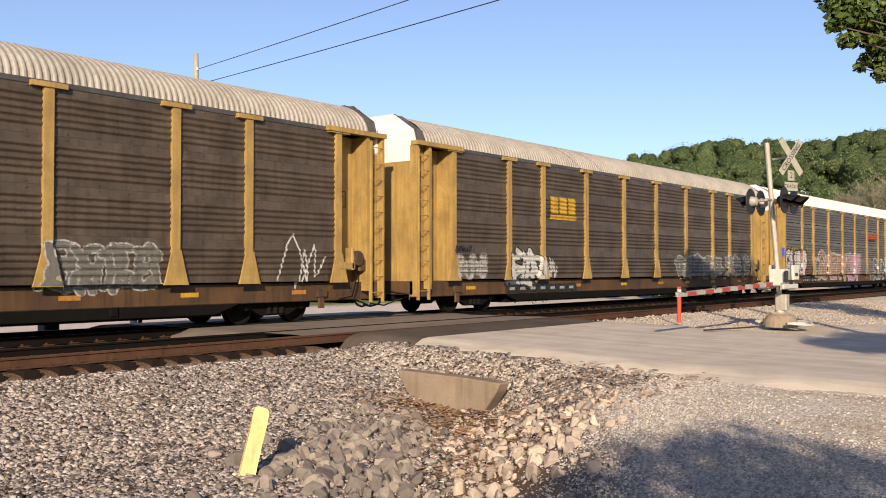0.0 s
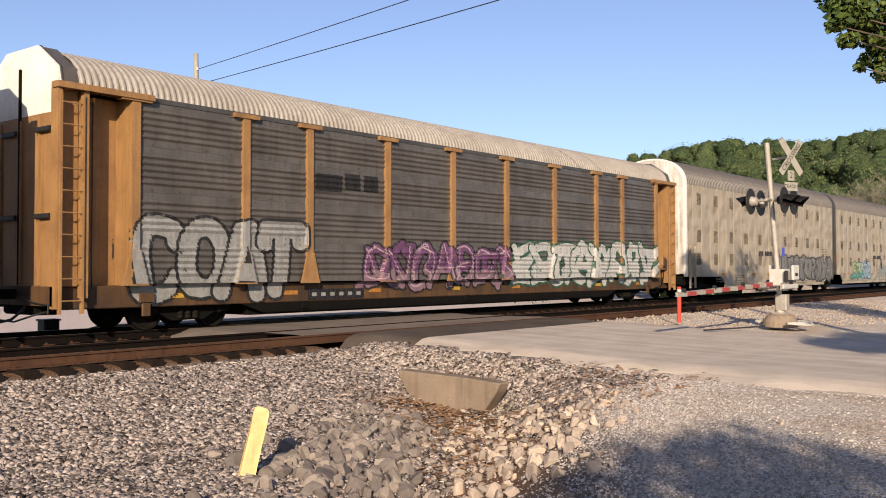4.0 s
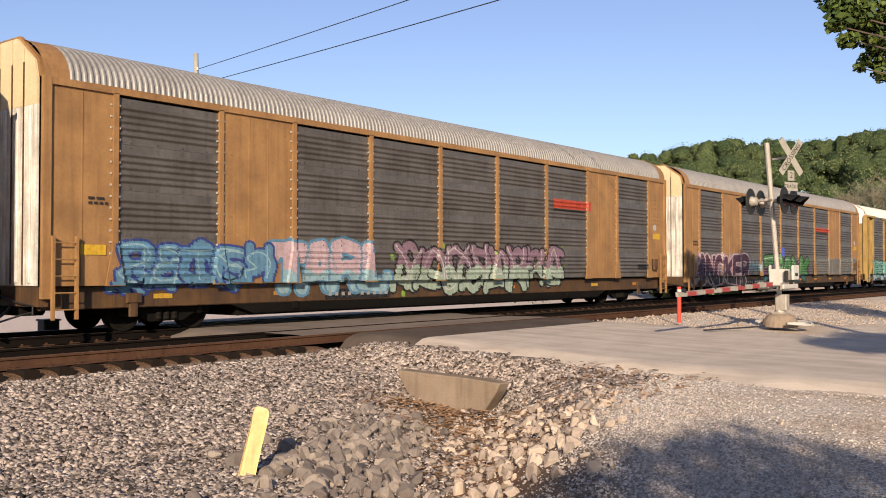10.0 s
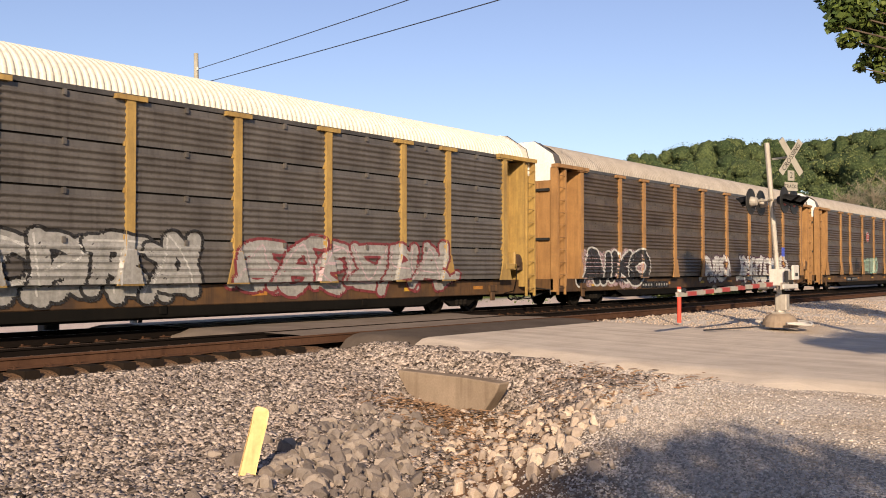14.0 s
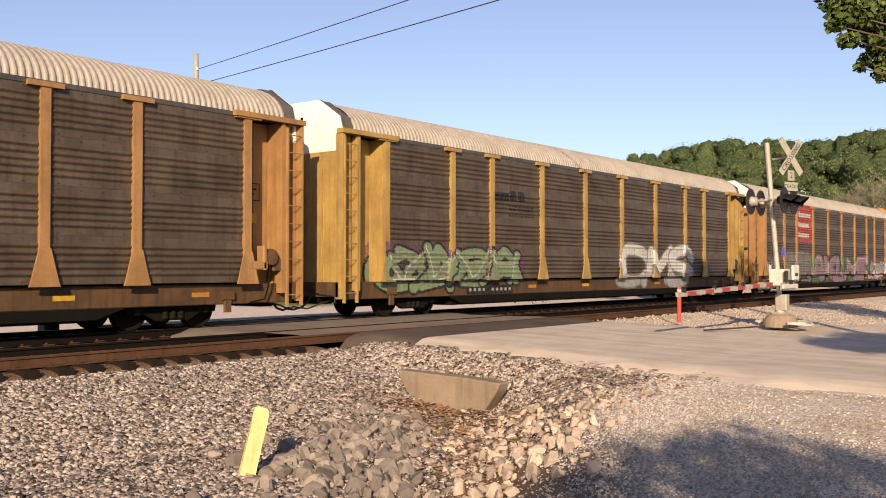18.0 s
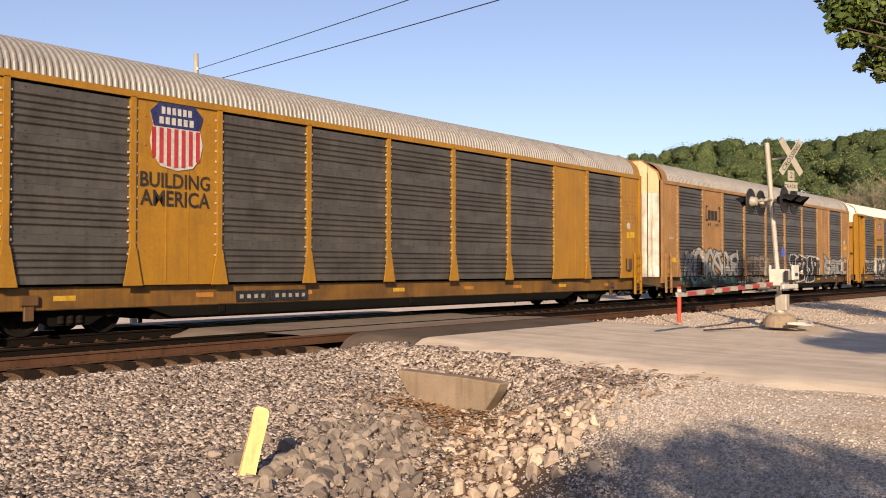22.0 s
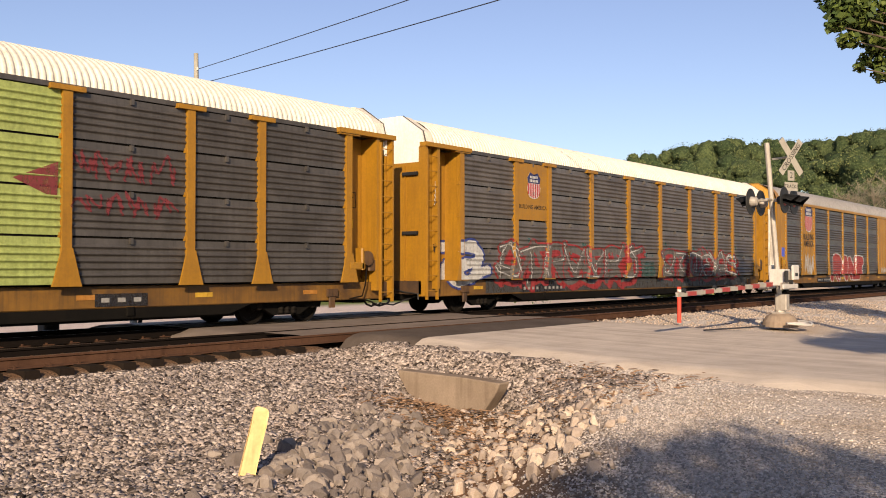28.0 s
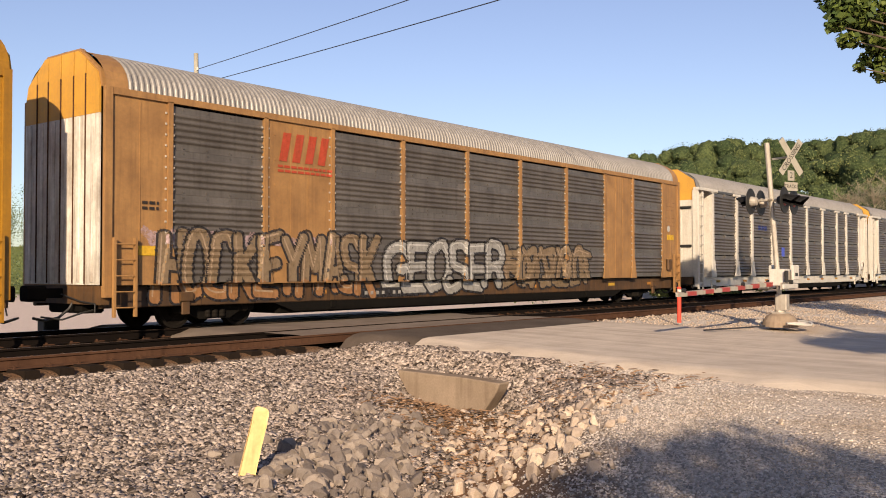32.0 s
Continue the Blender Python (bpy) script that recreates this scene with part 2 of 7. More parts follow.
def tube(bm, pts, r, n=6, r_end=None):
    """A round rod along a line of points."""
    rings = []
    pts = [Vector(p) for p in pts]
    for i, p in enumerate(pts):
        d = (pts[min(i + 1, len(pts) - 1)] - pts[max(i - 1, 0)]).normalized()
        u = d.cross(Vector((0.03, 0.9, 0.43))).normalized()
        w = d.cross(u)
        rr = r if r_end is None else r + (r_end - r) * i / (len(pts) - 1)
        rings.append([bm.verts.new(p + (u * math.cos(k * math.tau / n) + w * math.sin(k * math.tau / n)) * rr) for k in range(n)])
    for a, b in zip(rings, rings[1:]):
        for k in range(n):
            bm.faces.new((a[k], a[(k + 1) % n], b[(k + 1) % n], b[k]))
    bm.faces.new(rings[0][::-1])
    bm.faces.new(rings[-1])


def disc(bm, c, axis, profile, n=20):
    """A turned body: profile of (along the axis, radius) round an axis through c."""
    rings = []
    for a, r in profile:
        ring = []
        for k in range(n):
            p, q = r * math.cos(k * math.tau / n), r * math.sin(k * math.tau / n)
            o = (a, p, q) if axis == "x" else (p, a, q) if axis == "y" else (p, q, a)
            ring.append(bm.verts.new((c[0] + o[0], c[1] + o[1], c[2] + o[2])))
        rings.append(ring)
    for a, b in zip(rings, rings[1:]):
        for k in range(n):
            bm.faces.new((a[k], a[(k + 1) % n], b[(k + 1) % n], b[k]))
    bm.faces.new(rings[0])
    bm.faces.new(rings[-1])
    bmesh.ops.recalc_face_normals(bm, faces=bm.faces)


def B():
    return bmesh.new()


def boxes(*rows, b=0.0):
    bm = bmesh.new()
    for r in rows:
        box(bm, *r, b=b)
    return bm


SHARED = {}


def shared(key, make, material):
    """One mesh for all alike pieces."""
    if key not in SHARED:
        bm = make()
        me = bpy.data.meshes.new(str(key[0]))
        bm.to_mesh(me)
        bm.free()
        me.materials.append(material)
        SHARED[key] = me
    return SHARED[key]


# ---- the train ----
RIDGE = tuple((k / 8, 0.5 - 0.5 * math.cos(math.tau * k / 8)) for k in range(9))     # rise and depth of one rounded ridge


def corrugated(w, h, ridges, flat, depth=0.032, clip=False, rivets=False, sharp=1.0):
    """A sheet w wide and h high in the xz plane, its ridges lying along x."""
    bm = bmesh.new()
    z, prof = 0.0, [(0.0, 0.0)]
    band = h * flat
    prof.append((0.0, band * 0.5))
    step = (h - band) / ridges
    z = band * 0.5
    for i in range(ridges):
        prof += [(-depth * d ** sharp, z + step * f) for f, d in RIDGE[:-1]]
        z += step
    prof.append((0.0, h))
    a = [bm.verts.new((0, y, zz)) for y, zz in prof]
    b = [bm.verts.new((w, y, zz)) for y, zz in prof]
    for i in range(len(prof) - 1):
        bm.faces.new((a[i], b[i], b[i + 1], a[i + 1]))
    if clip:
        box(bm, w / 2 - 0.03, w / 2 + 0.03, -0.07, 0.01, h - 0.10, h + 0.02)
        for x in (0.05, w - 0.05):
            box(bm, x - 0.03, x + 0.03, -0.06, 0.0, h - 0.06, h + 0.01)
    if rivets:
        for i in range(4):
            for z_ in (band * 0.22, h - band * 0.22):
                xx = w * (0.14 + 0.24 * i)
                box(bm, xx - 0.016, xx + 0.016, -0.022, 0.0, z_ - 0.016, z_ + 0.016)
    c = [bm.verts.new(p) for p in ((0, 0.02, 0), (w, 0.02, 0), (w, 0.02, h), (0, 0.02, h))]
    bm.faces.new((c[3], c[2], c[1], c[0]))
    bm.faces.new((a[0], c[0], c[1], b[0]))
    bm.faces.new((a[-1], b[-1], c[2], c[3]))
    return bm


def roof_profile(half, eave, apex, n=9, power=2.2):
    pts = []
    for i in range(2 * n + 1):
        a = math.pi * i / (2 * n)
        c, s = math.cos(a), math.sin(a)
        pts.append((-half * math.copysign(abs(c) ** (2 / power), c), eave + (apex - eave) * abs(s) ** (2 / power)))
    return pts


def corrugated_roof(x0, x1, half, eave, apex, period, depth, power=2.2):
    """A vaulted roof sheet whose ribs run over it from eave to eave."""
    prof = roof_profile(half, eave, apex, power=power)
    verts, faces = [], []
    n = int(round((x1 - x0) / period))
    xs = []
    for i in range(n):
        a = x0 + (x1 - x0) * i / n
        p = (x1 - x0) / n
        xs += [(a, 0), (a + p * 0.2, 0.22), (a + p * 0.36, 0.9), (a + p * 0.54, 1), (a + p * 0.70, 0.9), (a + p * 0.86, 0.22)]
    xs.append((x1, 0))
    for x, up in xs:
        for y, z in prof:
            k = 1 + (depth / half) * up
            verts.append((x, y * k, eave + (z - eave) * k + (0.0)))
    m = len(prof)
    for i in range(len(xs) - 1):
        for j in range(m - 1):
            faces.append((i * m + j, (i + 1) * m + j, (i + 1) * m + j + 1, i * m + j + 1))
    bm = bmesh.new()
    vs = [bm.verts.new(v) for v in verts]
    for f in faces:
        bm.faces.new([vs[i] for i in f])
    return bm


def end_wall(x, thick, half, eave, apex, z0, z1, power=2.2):
    """The vaulted end of a car, between two heights."""
    prof = [p for p in roof_profile(half, eave, apex, power=power)]
    ring = [(-half, z0)] + [(y, min(z, z1)) for y, z in prof if True] + [(half, z0)]
    if z1 < eave:
        ring = [(-half, z0), (-half, z1), (half, z1), (half, z0)]
    elif z0 > eave:
        ring = [(y, z) for y, z in prof if z >= z0]
    bm = bmesh.new()
    prism(bm, ring, "x", x, x + thick)
    return bm


def cut_end(x, thick, half, z0, z1, shoulder, top, flat):
    """The end of a car with cut corners under a flat top, between two heights."""
    full = [(-half, 0.0), (-half, shoulder), (-half * 0.93, shoulder + (top - shoulder) * 0.42), (-flat, top), (flat, top), (half * 0.93, shoulder + (top - shoulder) * 0.42), (half, shoulder), (half, 0.0)]
    bm = bmesh.new()
    prism(bm, full, "x", x, x + thick)
    for z, up in ((z0, -1), (z1, 1)):
        g = bmesh.ops.bisect_plane(bm, geom=bm.verts[:] + bm.edges[:] + bm.faces[:], plane_co=(0, 0, z), plane_no=(0, 0, up), clear_outer=True)
        edges = [e for e in g["geom_cut"] if isinstance(e, bmesh.types.BMEdge)]
        if edges:
            bmesh.ops.holes_fill(bm, edges=edges)
    return bm


AXLES = []


def truck(car, x, r=0.42, base=1.73):
    """A four-wheeled truck: side frames, bolster, springs and two wheelsets."""
    def frame_mesh():
        bm = bmesh.new()
        ring = [(-1.15, 0.50), (-0.95, 0.62), (-0.35, 0.66), (0.35, 0.66), (0.95, 0.62), (1.15, 0.50), (1.12, 0.36), (0.72, 0.36), (0.42, 0.20), (-0.42, 0.20), (-0.72, 0.36), (-1.12, 0.36)]
        prism(bm, ring, "y", -0.07, 0.07)
        return bm
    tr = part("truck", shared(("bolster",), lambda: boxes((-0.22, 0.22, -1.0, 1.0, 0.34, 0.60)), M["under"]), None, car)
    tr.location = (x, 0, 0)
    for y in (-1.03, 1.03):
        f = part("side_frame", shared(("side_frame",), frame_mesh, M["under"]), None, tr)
        f.location = (0, y, 0)

        def spring_mesh():
            bm = bmesh.new()
            disc(bm, (0, 0, 0), "z", [(0.24, 0.07), (0.27, 0.08), (0.31, 0.07), (0.35, 0.08), (0.40, 0.07)], 10)
            return bm
        if y < 0:
            for k in (-0.2, 0.0, 0.2):
                s = part("spring", shared(("spring",), spring_mesh, M["wheel"]), None, tr)
                s.location = (k, y * 1.06, 0)
    for k in (-0.5, 0.5):
        def set_mesh():
            bm = bmesh.new()
            for sy in (-1, 1):
                disc(bm, (0, 0, 0), "y", [(sy * 0.68, r + 0.028), (sy * 0.71, r + 0.028), (sy * 0.72, r), (sy * 0.82, r - 0.006), (sy * 0.82, r - 0.07), (sy * 0.77, r - 0.1), (sy * 0.77, 0.17), (sy * 0.83, 0.12), (sy * 0.83, 0.05)], 28)
            disc(bm, (0, 0, 0), "y", [(-1.12, 0.07), (-1.1, 0.09), (-0.85, 0.09), (-0.82, 0.075), (0.82, 0.075), (0.85, 0.09), (1.1, 0.09), (1.12, 0.07)], 12)
            for sy in (-1, 1):
                for j in range(4):
                    a = j * math.tau / 4
                    disc(bm, (0.24 * math.cos(a), 0, 0.24 * math.sin(a)), "y", [(sy * 0.76, 0.035), (sy * 0.785, 0.035)], 8)
            return bm
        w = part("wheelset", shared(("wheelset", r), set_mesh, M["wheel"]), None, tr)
        w.location = (k * base, 0, r)
        AXLES.append((w, car, x + k * base, r))
    return tr


def hose(car, x, out):
    bm = bmesh.new()
    tube(bm, [(x, -0.45, 0.75), (x + out * 0.15, -0.42, 0.5), (x + out * 0.35, -0.38, 0.33), (x + out * 0.6, -0.32, 0.27), (x + out * 0.85, -0.28, 0.33)], 0.03)
    return part("air_hose", bm, M["black"], car)


def coupler(car, x, out):
    bm = bmesh.new()
    box(bm, min(x, x + out * 0.55), max(x, x + out * 0.55), -0.08, 0.08, 0.72, 0.92, b=0.02)
    box(bm, min(x + out * 0.5, x + out * 0.9), max(x + out * 0.5, x + out * 0.9), -0.17, 0.15, 0.66, 0.98, b=0.05)
    return part("coupler", bm, M["under"], car)


def lever(car, x, out):
    """Uncoupling lever, brake pipe and second hose under a car's end."""
    bm = bmesh.new()
    tube(bm, [(x + out * 0.12, -1.35, 0.62), (x + out * 0.16, -0.9, 0.66), (x + out * 0.2, -0.2, 0.80)], 0.016)
    tube(bm, [(x + out * 0.12, -1.35, 0.62), (x + out * 0.14, -1.38, 0.45)], 0.016)
    part("uncoupling_lever", bm, M["black"], car)
    bm = bmesh.new()
    tube(bm, [(x - out * 0.5, -0.85, 0.55), (x + out * 0.1, -0.8, 0.42), (x + out * 0.45, -0.7, 0.30), (x + out * 0.8, -0.5, 0.36)], 0.022)
    part("brake_hose", bm, M["black"], car)
    bm = boxes((min(x, x - out * 0.5), max(x, x - out * 0.5), -0.65, 0.65, 0.40, 0.72), b=0.05)
    part("draft_gear", bm, M["under"], car)


def ladder(car, x0, x1, z0, z1, y, material, rungs, name="ladder"):
    bm = bmesh.new()
    for x in (x0, x1):
        box(bm, x - 0.025, x + 0.025, y - 0.05, y + 0.03, z0, z1)
    lad = part(name, bm, material, car)
    for i in range(rungs):
        z = z0 + (z1 - z0) * (i + 0.6) / rungs

        def rung_mesh():
            b = bmesh.new()
            tube(b, [(0, 0, 0), (x1 - x0, 0, 0)], 0.014)
            return b
        r = part("rung", shared(("rung", round(x1 - x0, 2), material.name), rung_mesh, material), None, lad)
        r.location = (x0, y - 0.04, z)
    return lad


def flat_web(n, y, s):
    """The dark lower web of a side sill, deep between the trucks and cut up towards them."""
    bm = bmesh.new()
    prism(bm, [(4.4, 0.60), (5.3, 0.30), (n - 5.3, 0.30), (n - 4.4, 0.60)], "y", min(y, y - s * 0.05), max(y, y - s * 0.05))
    return bm


def underbody(car, n, yellow, z_sill=(0.52, 0.98), half=1.36):
    """Side sills, deck, centre sill and brake gear under a car n metres long."""
    for y in (-half, half):
        s = 1 if y > 0 else -1
        bm = boxes((0.12, n - 0.12, min(y, y - s * 0.14), max(y, y - s * 0.14), z_sill[0], z_sill[1]), b=0.02)
        part("side_sill", bm, M["sill_new"] if yellow.name.startswith("bright") else yellow if yellow.name.startswith("white") else M["sill_old"], car)
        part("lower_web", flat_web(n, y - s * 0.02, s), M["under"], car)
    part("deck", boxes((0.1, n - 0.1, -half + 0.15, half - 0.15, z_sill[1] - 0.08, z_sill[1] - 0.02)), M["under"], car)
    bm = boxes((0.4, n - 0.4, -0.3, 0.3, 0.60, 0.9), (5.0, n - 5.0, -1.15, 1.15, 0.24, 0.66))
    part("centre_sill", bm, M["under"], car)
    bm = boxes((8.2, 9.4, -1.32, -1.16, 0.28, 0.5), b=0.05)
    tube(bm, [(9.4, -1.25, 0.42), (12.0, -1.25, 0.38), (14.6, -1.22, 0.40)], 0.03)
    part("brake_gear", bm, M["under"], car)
    for k, x in enumerate((2.6, 5.9, 8.9, 12.4, 15.6, 18.2, 21.0, 24.2)):
        part("reflector", boxes((x, x + 0.46, -half - 0.010, -half - 0.002, 0.70, 0.80)), PAINTS["mark_orange" if k % 3 else "mark_yellow"], car)
    for x in (2.1, n - 2.1):
        br = boxes((x - 0.16, x + 0.16, -half - 0.09, -half + 0.02, 0.62, 0.82), (x - 0.10, x + 0.10, -half - 0.06, -half, 0.34, 0.62), b=0.015)
        part("jacking_bracket", br, M["sill_old"] if not yellow.name.startswith("white") else yellow, car)
    for x in (6.6, 13.2, 19.4):
        part("sill_bracket", boxes((x - 0.09, x + 0.09, -half - 0.02, -half + 0.06, 0.36, 0.54), b=0.012), M["under"], car)
    for x, o in ((0.1, -1), (n - 0.1, 1)):
        coupler(car, x, o)
        hose(car, x, o)
        lever(car, x, o)


A_POSTS = [1.70, 4.57, 6.55, 9.40, 12.25, 15.0, 17.85, 20.70, 22.68, 25.55]
A_LEN = 27.25


def rack_car_posts(c):
    """A car with proud side posts, ladder bays at its ends and stacked side sheets."""
    yel, pan, roof, endm = M[c["yellow"]], M[c["panel"]], M[c["roof"]], M[c.get("end", "white_top")]
    car = thing("autorack_car", c["label"], "freight car", "cars of the train")
    n, z0, z1 = A_LEN, 1.02, 4.82
    sharp = 2.6 if c["panel"] == "panel_dark" else 1.0
    c["sheets"] = 1 if c["panel"] == "panel_brown" or c.get("long") else 4
    underbody(car, n, yel)
    h = (z1 - z0) / 4
    for a, b in zip(A_POSTS, A_POSTS[1:]):
        w = round(b - a - 0.02, 2)
        for side in (-1, 1):
            for k in range(4):
                if c["sheets"] == 4:
                    me = shared(("sheet", w, c["panel"]), lambda: corrugated(w, h - 0.045, 5, 0.22, 0.042, True, sharp=sharp), pan)
                else:
                    me = shared(("long_sheet", w, c["panel"]), lambda: corrugated(w, h - 0.004, 5, 0.28, 0.040, rivets=True), pan)
                p = part("side_panel", me, None, car)
                p.location = (a + 0.01, side * 1.53, z0 + k * h)
                if c.get("lime") and side < 0 and 6 < a < 17:
                    me = me.copy()
                    me.materials.clear()
                    me.materials.append(PAINTS["lime_sheet"])
                    p.data = me
                if side > 0:
                    p.matrix_basis = pose(b - 0.01, 1.53, z0 + k * h, 0, 0, 180)
        # added black sheet: the car's shaded inside, as seen through the sheet gaps
        if c["sheets"] == 4:
            part("bay_backing", boxes((a, b, -1.50, -1.495, z0, z1)), M["under"], car)

    def post_mesh():
        bm = bmesh.new()
        box(bm, -0.10, 0.10, -0.10, 0.06, 0.98, 4.78)
        prism(bm, [(-0.31, 0.98), (0.31, 0.98), (0.27, 1.10), (0.11, 1.72), (-0.11, 1.72), (-0.27, 1.10)], "y", -0.125, -0.08)
        box(bm, -0.36, 0.36, -0.13, 0.05, 4.76, 4.86)
        if c["sheets"] == 4:
            for z in (1.97, 2.92, 3.87):
                box(bm, -0.13, 0.13, -0.06, 0.02, z - 0.05, z + 0.05)
        return bm
    for x in A_POSTS:
        for side in (-1, 1):
            p = part("side_post", shared(("post", c["yellow"], c["sheets"]), post_mesh, yel), None, car)
            p.matrix_basis = pose(x, side * 1.52, 0, 0, 0, 0 if side < 0 else 180)
    r = part("roof", shared(("roof_a", c["roof"]), lambda: corrugated_roof(0.50, n - 0.50, 1.50, 4.88, 5.77, 0.152, 0.036, 2.0), roof), None, car)
    bm = boxes((0.4, n - 0.4, -1.55, -1.47, 4.80, 4.90), (0.4, n - 0.4, 1.47, 1.55, 4.80, 4.90))
    part("roof_chord", bm, M["panel_dark"], car)
    for lead in (True, False):
        def X(v):
            return v if lead else n - v

        def bx(bm, a, b, *rest, **k):
            box(bm, min(X(a), X(b)), max(X(a), X(b)), *rest, **k)
        for side in (-1, 1):
            def Y(a, b):
                return (min(side * a, side * b), max(side * a, side * b))
            bm = bmesh.new()
            bx(bm, 0.0, 0.09, *Y(1.36, 1.62), 0.55, 4.80)
            part("corner_post", bm, yel, car)
            bm = bmesh.new()
            bx(bm, 0.55, 0.66, *Y(1.40, 1.60), 0.75, 4.80)
            part("door_post", bm, yel, car)
            bm = bmesh.new()
            bx(bm, 0.66, 1.62, *Y(0.98, 1.04), 0.98, 4.80)
            bx(bm, 1.05, 1.12, *Y(1.04, 1.08), 0.98, 4.70)
            part("end_bay_panel", bm, yel, car)
            bm = bmesh.new()
            bx(bm, 1.59, 1.64, *Y(1.04, 1.52), 0.98, 4.80)
            part("bay_side", bm, yel, car)
            bm = bmesh.new()
            bx(bm, 0.60, 0.65, *Y(1.00, 1.40), 0.98, 4.80)
            part("bay_side", bm, yel, car)
            bm = bmesh.new()
            bx(bm, -0.03, 2.1, *Y(1.42, 1.68), 4.80, 4.92)
            part("header_beam", bm, yel, car)
            if side < 0:
                ladder(car, min(X(0.06), X(0.52)), max(X(0.06), X(0.52)), 0.45, 4.7, -1.60, yel, 10)
        for ya in (-1.38, 1.30):
            bm = bmesh.new()
            bx(bm, 0.12, 0.55, ya, ya + 0.08, 0.98, 4.8)
            part("end_bay_wall", bm, yel, car)
        xa = X(0.10) if lead else X(0.16)
        part("end_door", cut_end(xa, 0.06, 1.46, 4.38, 9.0, 4.92, 5.76, 0.62), endm, car, "white painted upper end door")
        part("end_door", boxes((xa, xa + 0.06, -1.44, 1.44, 0.98, 4.377)), yel, car)
        xs = X(0.06) if lead else X(0.1)
        for y in (-0.78, -0.05, 0.05, 0.78):
            part("door_stiffener", boxes((xs, xs + 0.04, y - 0.02, y + 0.02, 1.0, 4.3)), yel, car)
        part("door_gap", boxes((xs - 0.004, xs + 0.044, -0.028, 0.028, 1.0, 5.35)), M["under"], car)
        if lead and not c["yellow"].endswith("old"):
            for y, z in ((-1.0, 4.05), (-1.0, 2.35), (0.35, 4.05), (0.35, 2.35)):
                part("door_latch", boxes((xs - 0.06, xs + 0.02, y - 0.28, y + 0.28, z - 0.05, z + 0.05), b=0.015), M["black"], car)
        hm = M["roof_dark"] if c["roof"] == "roof_tan" else roof
        hood = shared(("hood", c["roof"], lead), lambda: cut_end(min(X(0.17), X(0.52)), 0.35, 1.485, 4.86, 9.0, 4.90, 5.75, 0.62), hm)
        part("roof_hood", hood, None, car)
        part("hood_edge", shared(("hood_edge", lead), lambda: cut_end(min(X(0.162), X(0.19)), 0.028, 1.50, 4.86, 9.0, 4.90, 5.775, 0.63), M["panel_dark"]), None, car)
        bm = bmesh.new()
        bx(bm, 0.0, 0.2, -1.45, 1.45, 0.60, 0.98)
        # dark sill colour covers both the dirt and the shade round the coupler
        part("end_sill", bm, M["sill_old"], car)
        truck(car, X(3.35))
    # hand brake: bracket, drum and chain in the trailing end bay
    bm = boxes((n - 1.70, n - 1.16, -1.66, -1.48, 1.30, 1.50), b=0.03)
    box(bm, n - 1.28, n - 1.16, -1.66, -1.40, 1.30, 1.86, b=0.03)
    wn = part("brake_winch", bm, yel, car)
    bm = bmesh.new()
    disc(bm, (n - 0.98, -1.50, 1.60), "y", [(-0.14, 0.08), (-0.12, 0.19), (-0.06, 0.20), (-0.04, 0.11), (0.06, 0.11), (0.08, 0.20), (0.12, 0.19)], 16)
    box(bm, n - 0.90, n - 0.62, -1.56, -1.44, 1.28, 1.56, b=0.04)
    part("winch_drum", bm, M["sill_old"], wn)
    bm = bmesh.new()
    tube(bm, [(n - 1.0, -1.56, 1.42), (n - 1.06, -1.58, 0.95), (n - 1.12, -1.52, 0.62), (n - 1.7, -1.2, 0.48)], 0.02)
    part("brake_chain", bm, M["rail"], wn)
    bm = bmesh.new()
    for q in ((n - 1.46, n - 0.92, 3.34, 3.36), (n - 1.46, n - 0.92, 2.94, 2.96), (n - 1.46, n - 1.44, 2.94, 3.36), (n - 0.94, n - 0.92, 2.94, 3.36), (n - 1.38, n - 1.02, 3.20, 3.24), (n - 1.38, n - 1.10, 3.08, 3.12)):
        box(bm, q[0], q[1], -1.086, -1.082, q[2], q[3])
    part("stencil_box", bm, PAINTS["ink"], car, "small stencilled box with bars")["kind"] = "stuff"
    part("notice_plate", boxes((n - 1.46, n - 1.02, -1.090, -1.084, 2.42, 2.64)), PAINTS["sign_yellow"], car, "small yellow notice plate")
    return car


B_BAYS = [(1.55, 4.17), (6.35, 9.0), (9.1, 11.92), (12.02, 14.75), (14.85, 17.6), (17.7, 20.4), (22.58, 25.2)]
B_LEN = 26.75


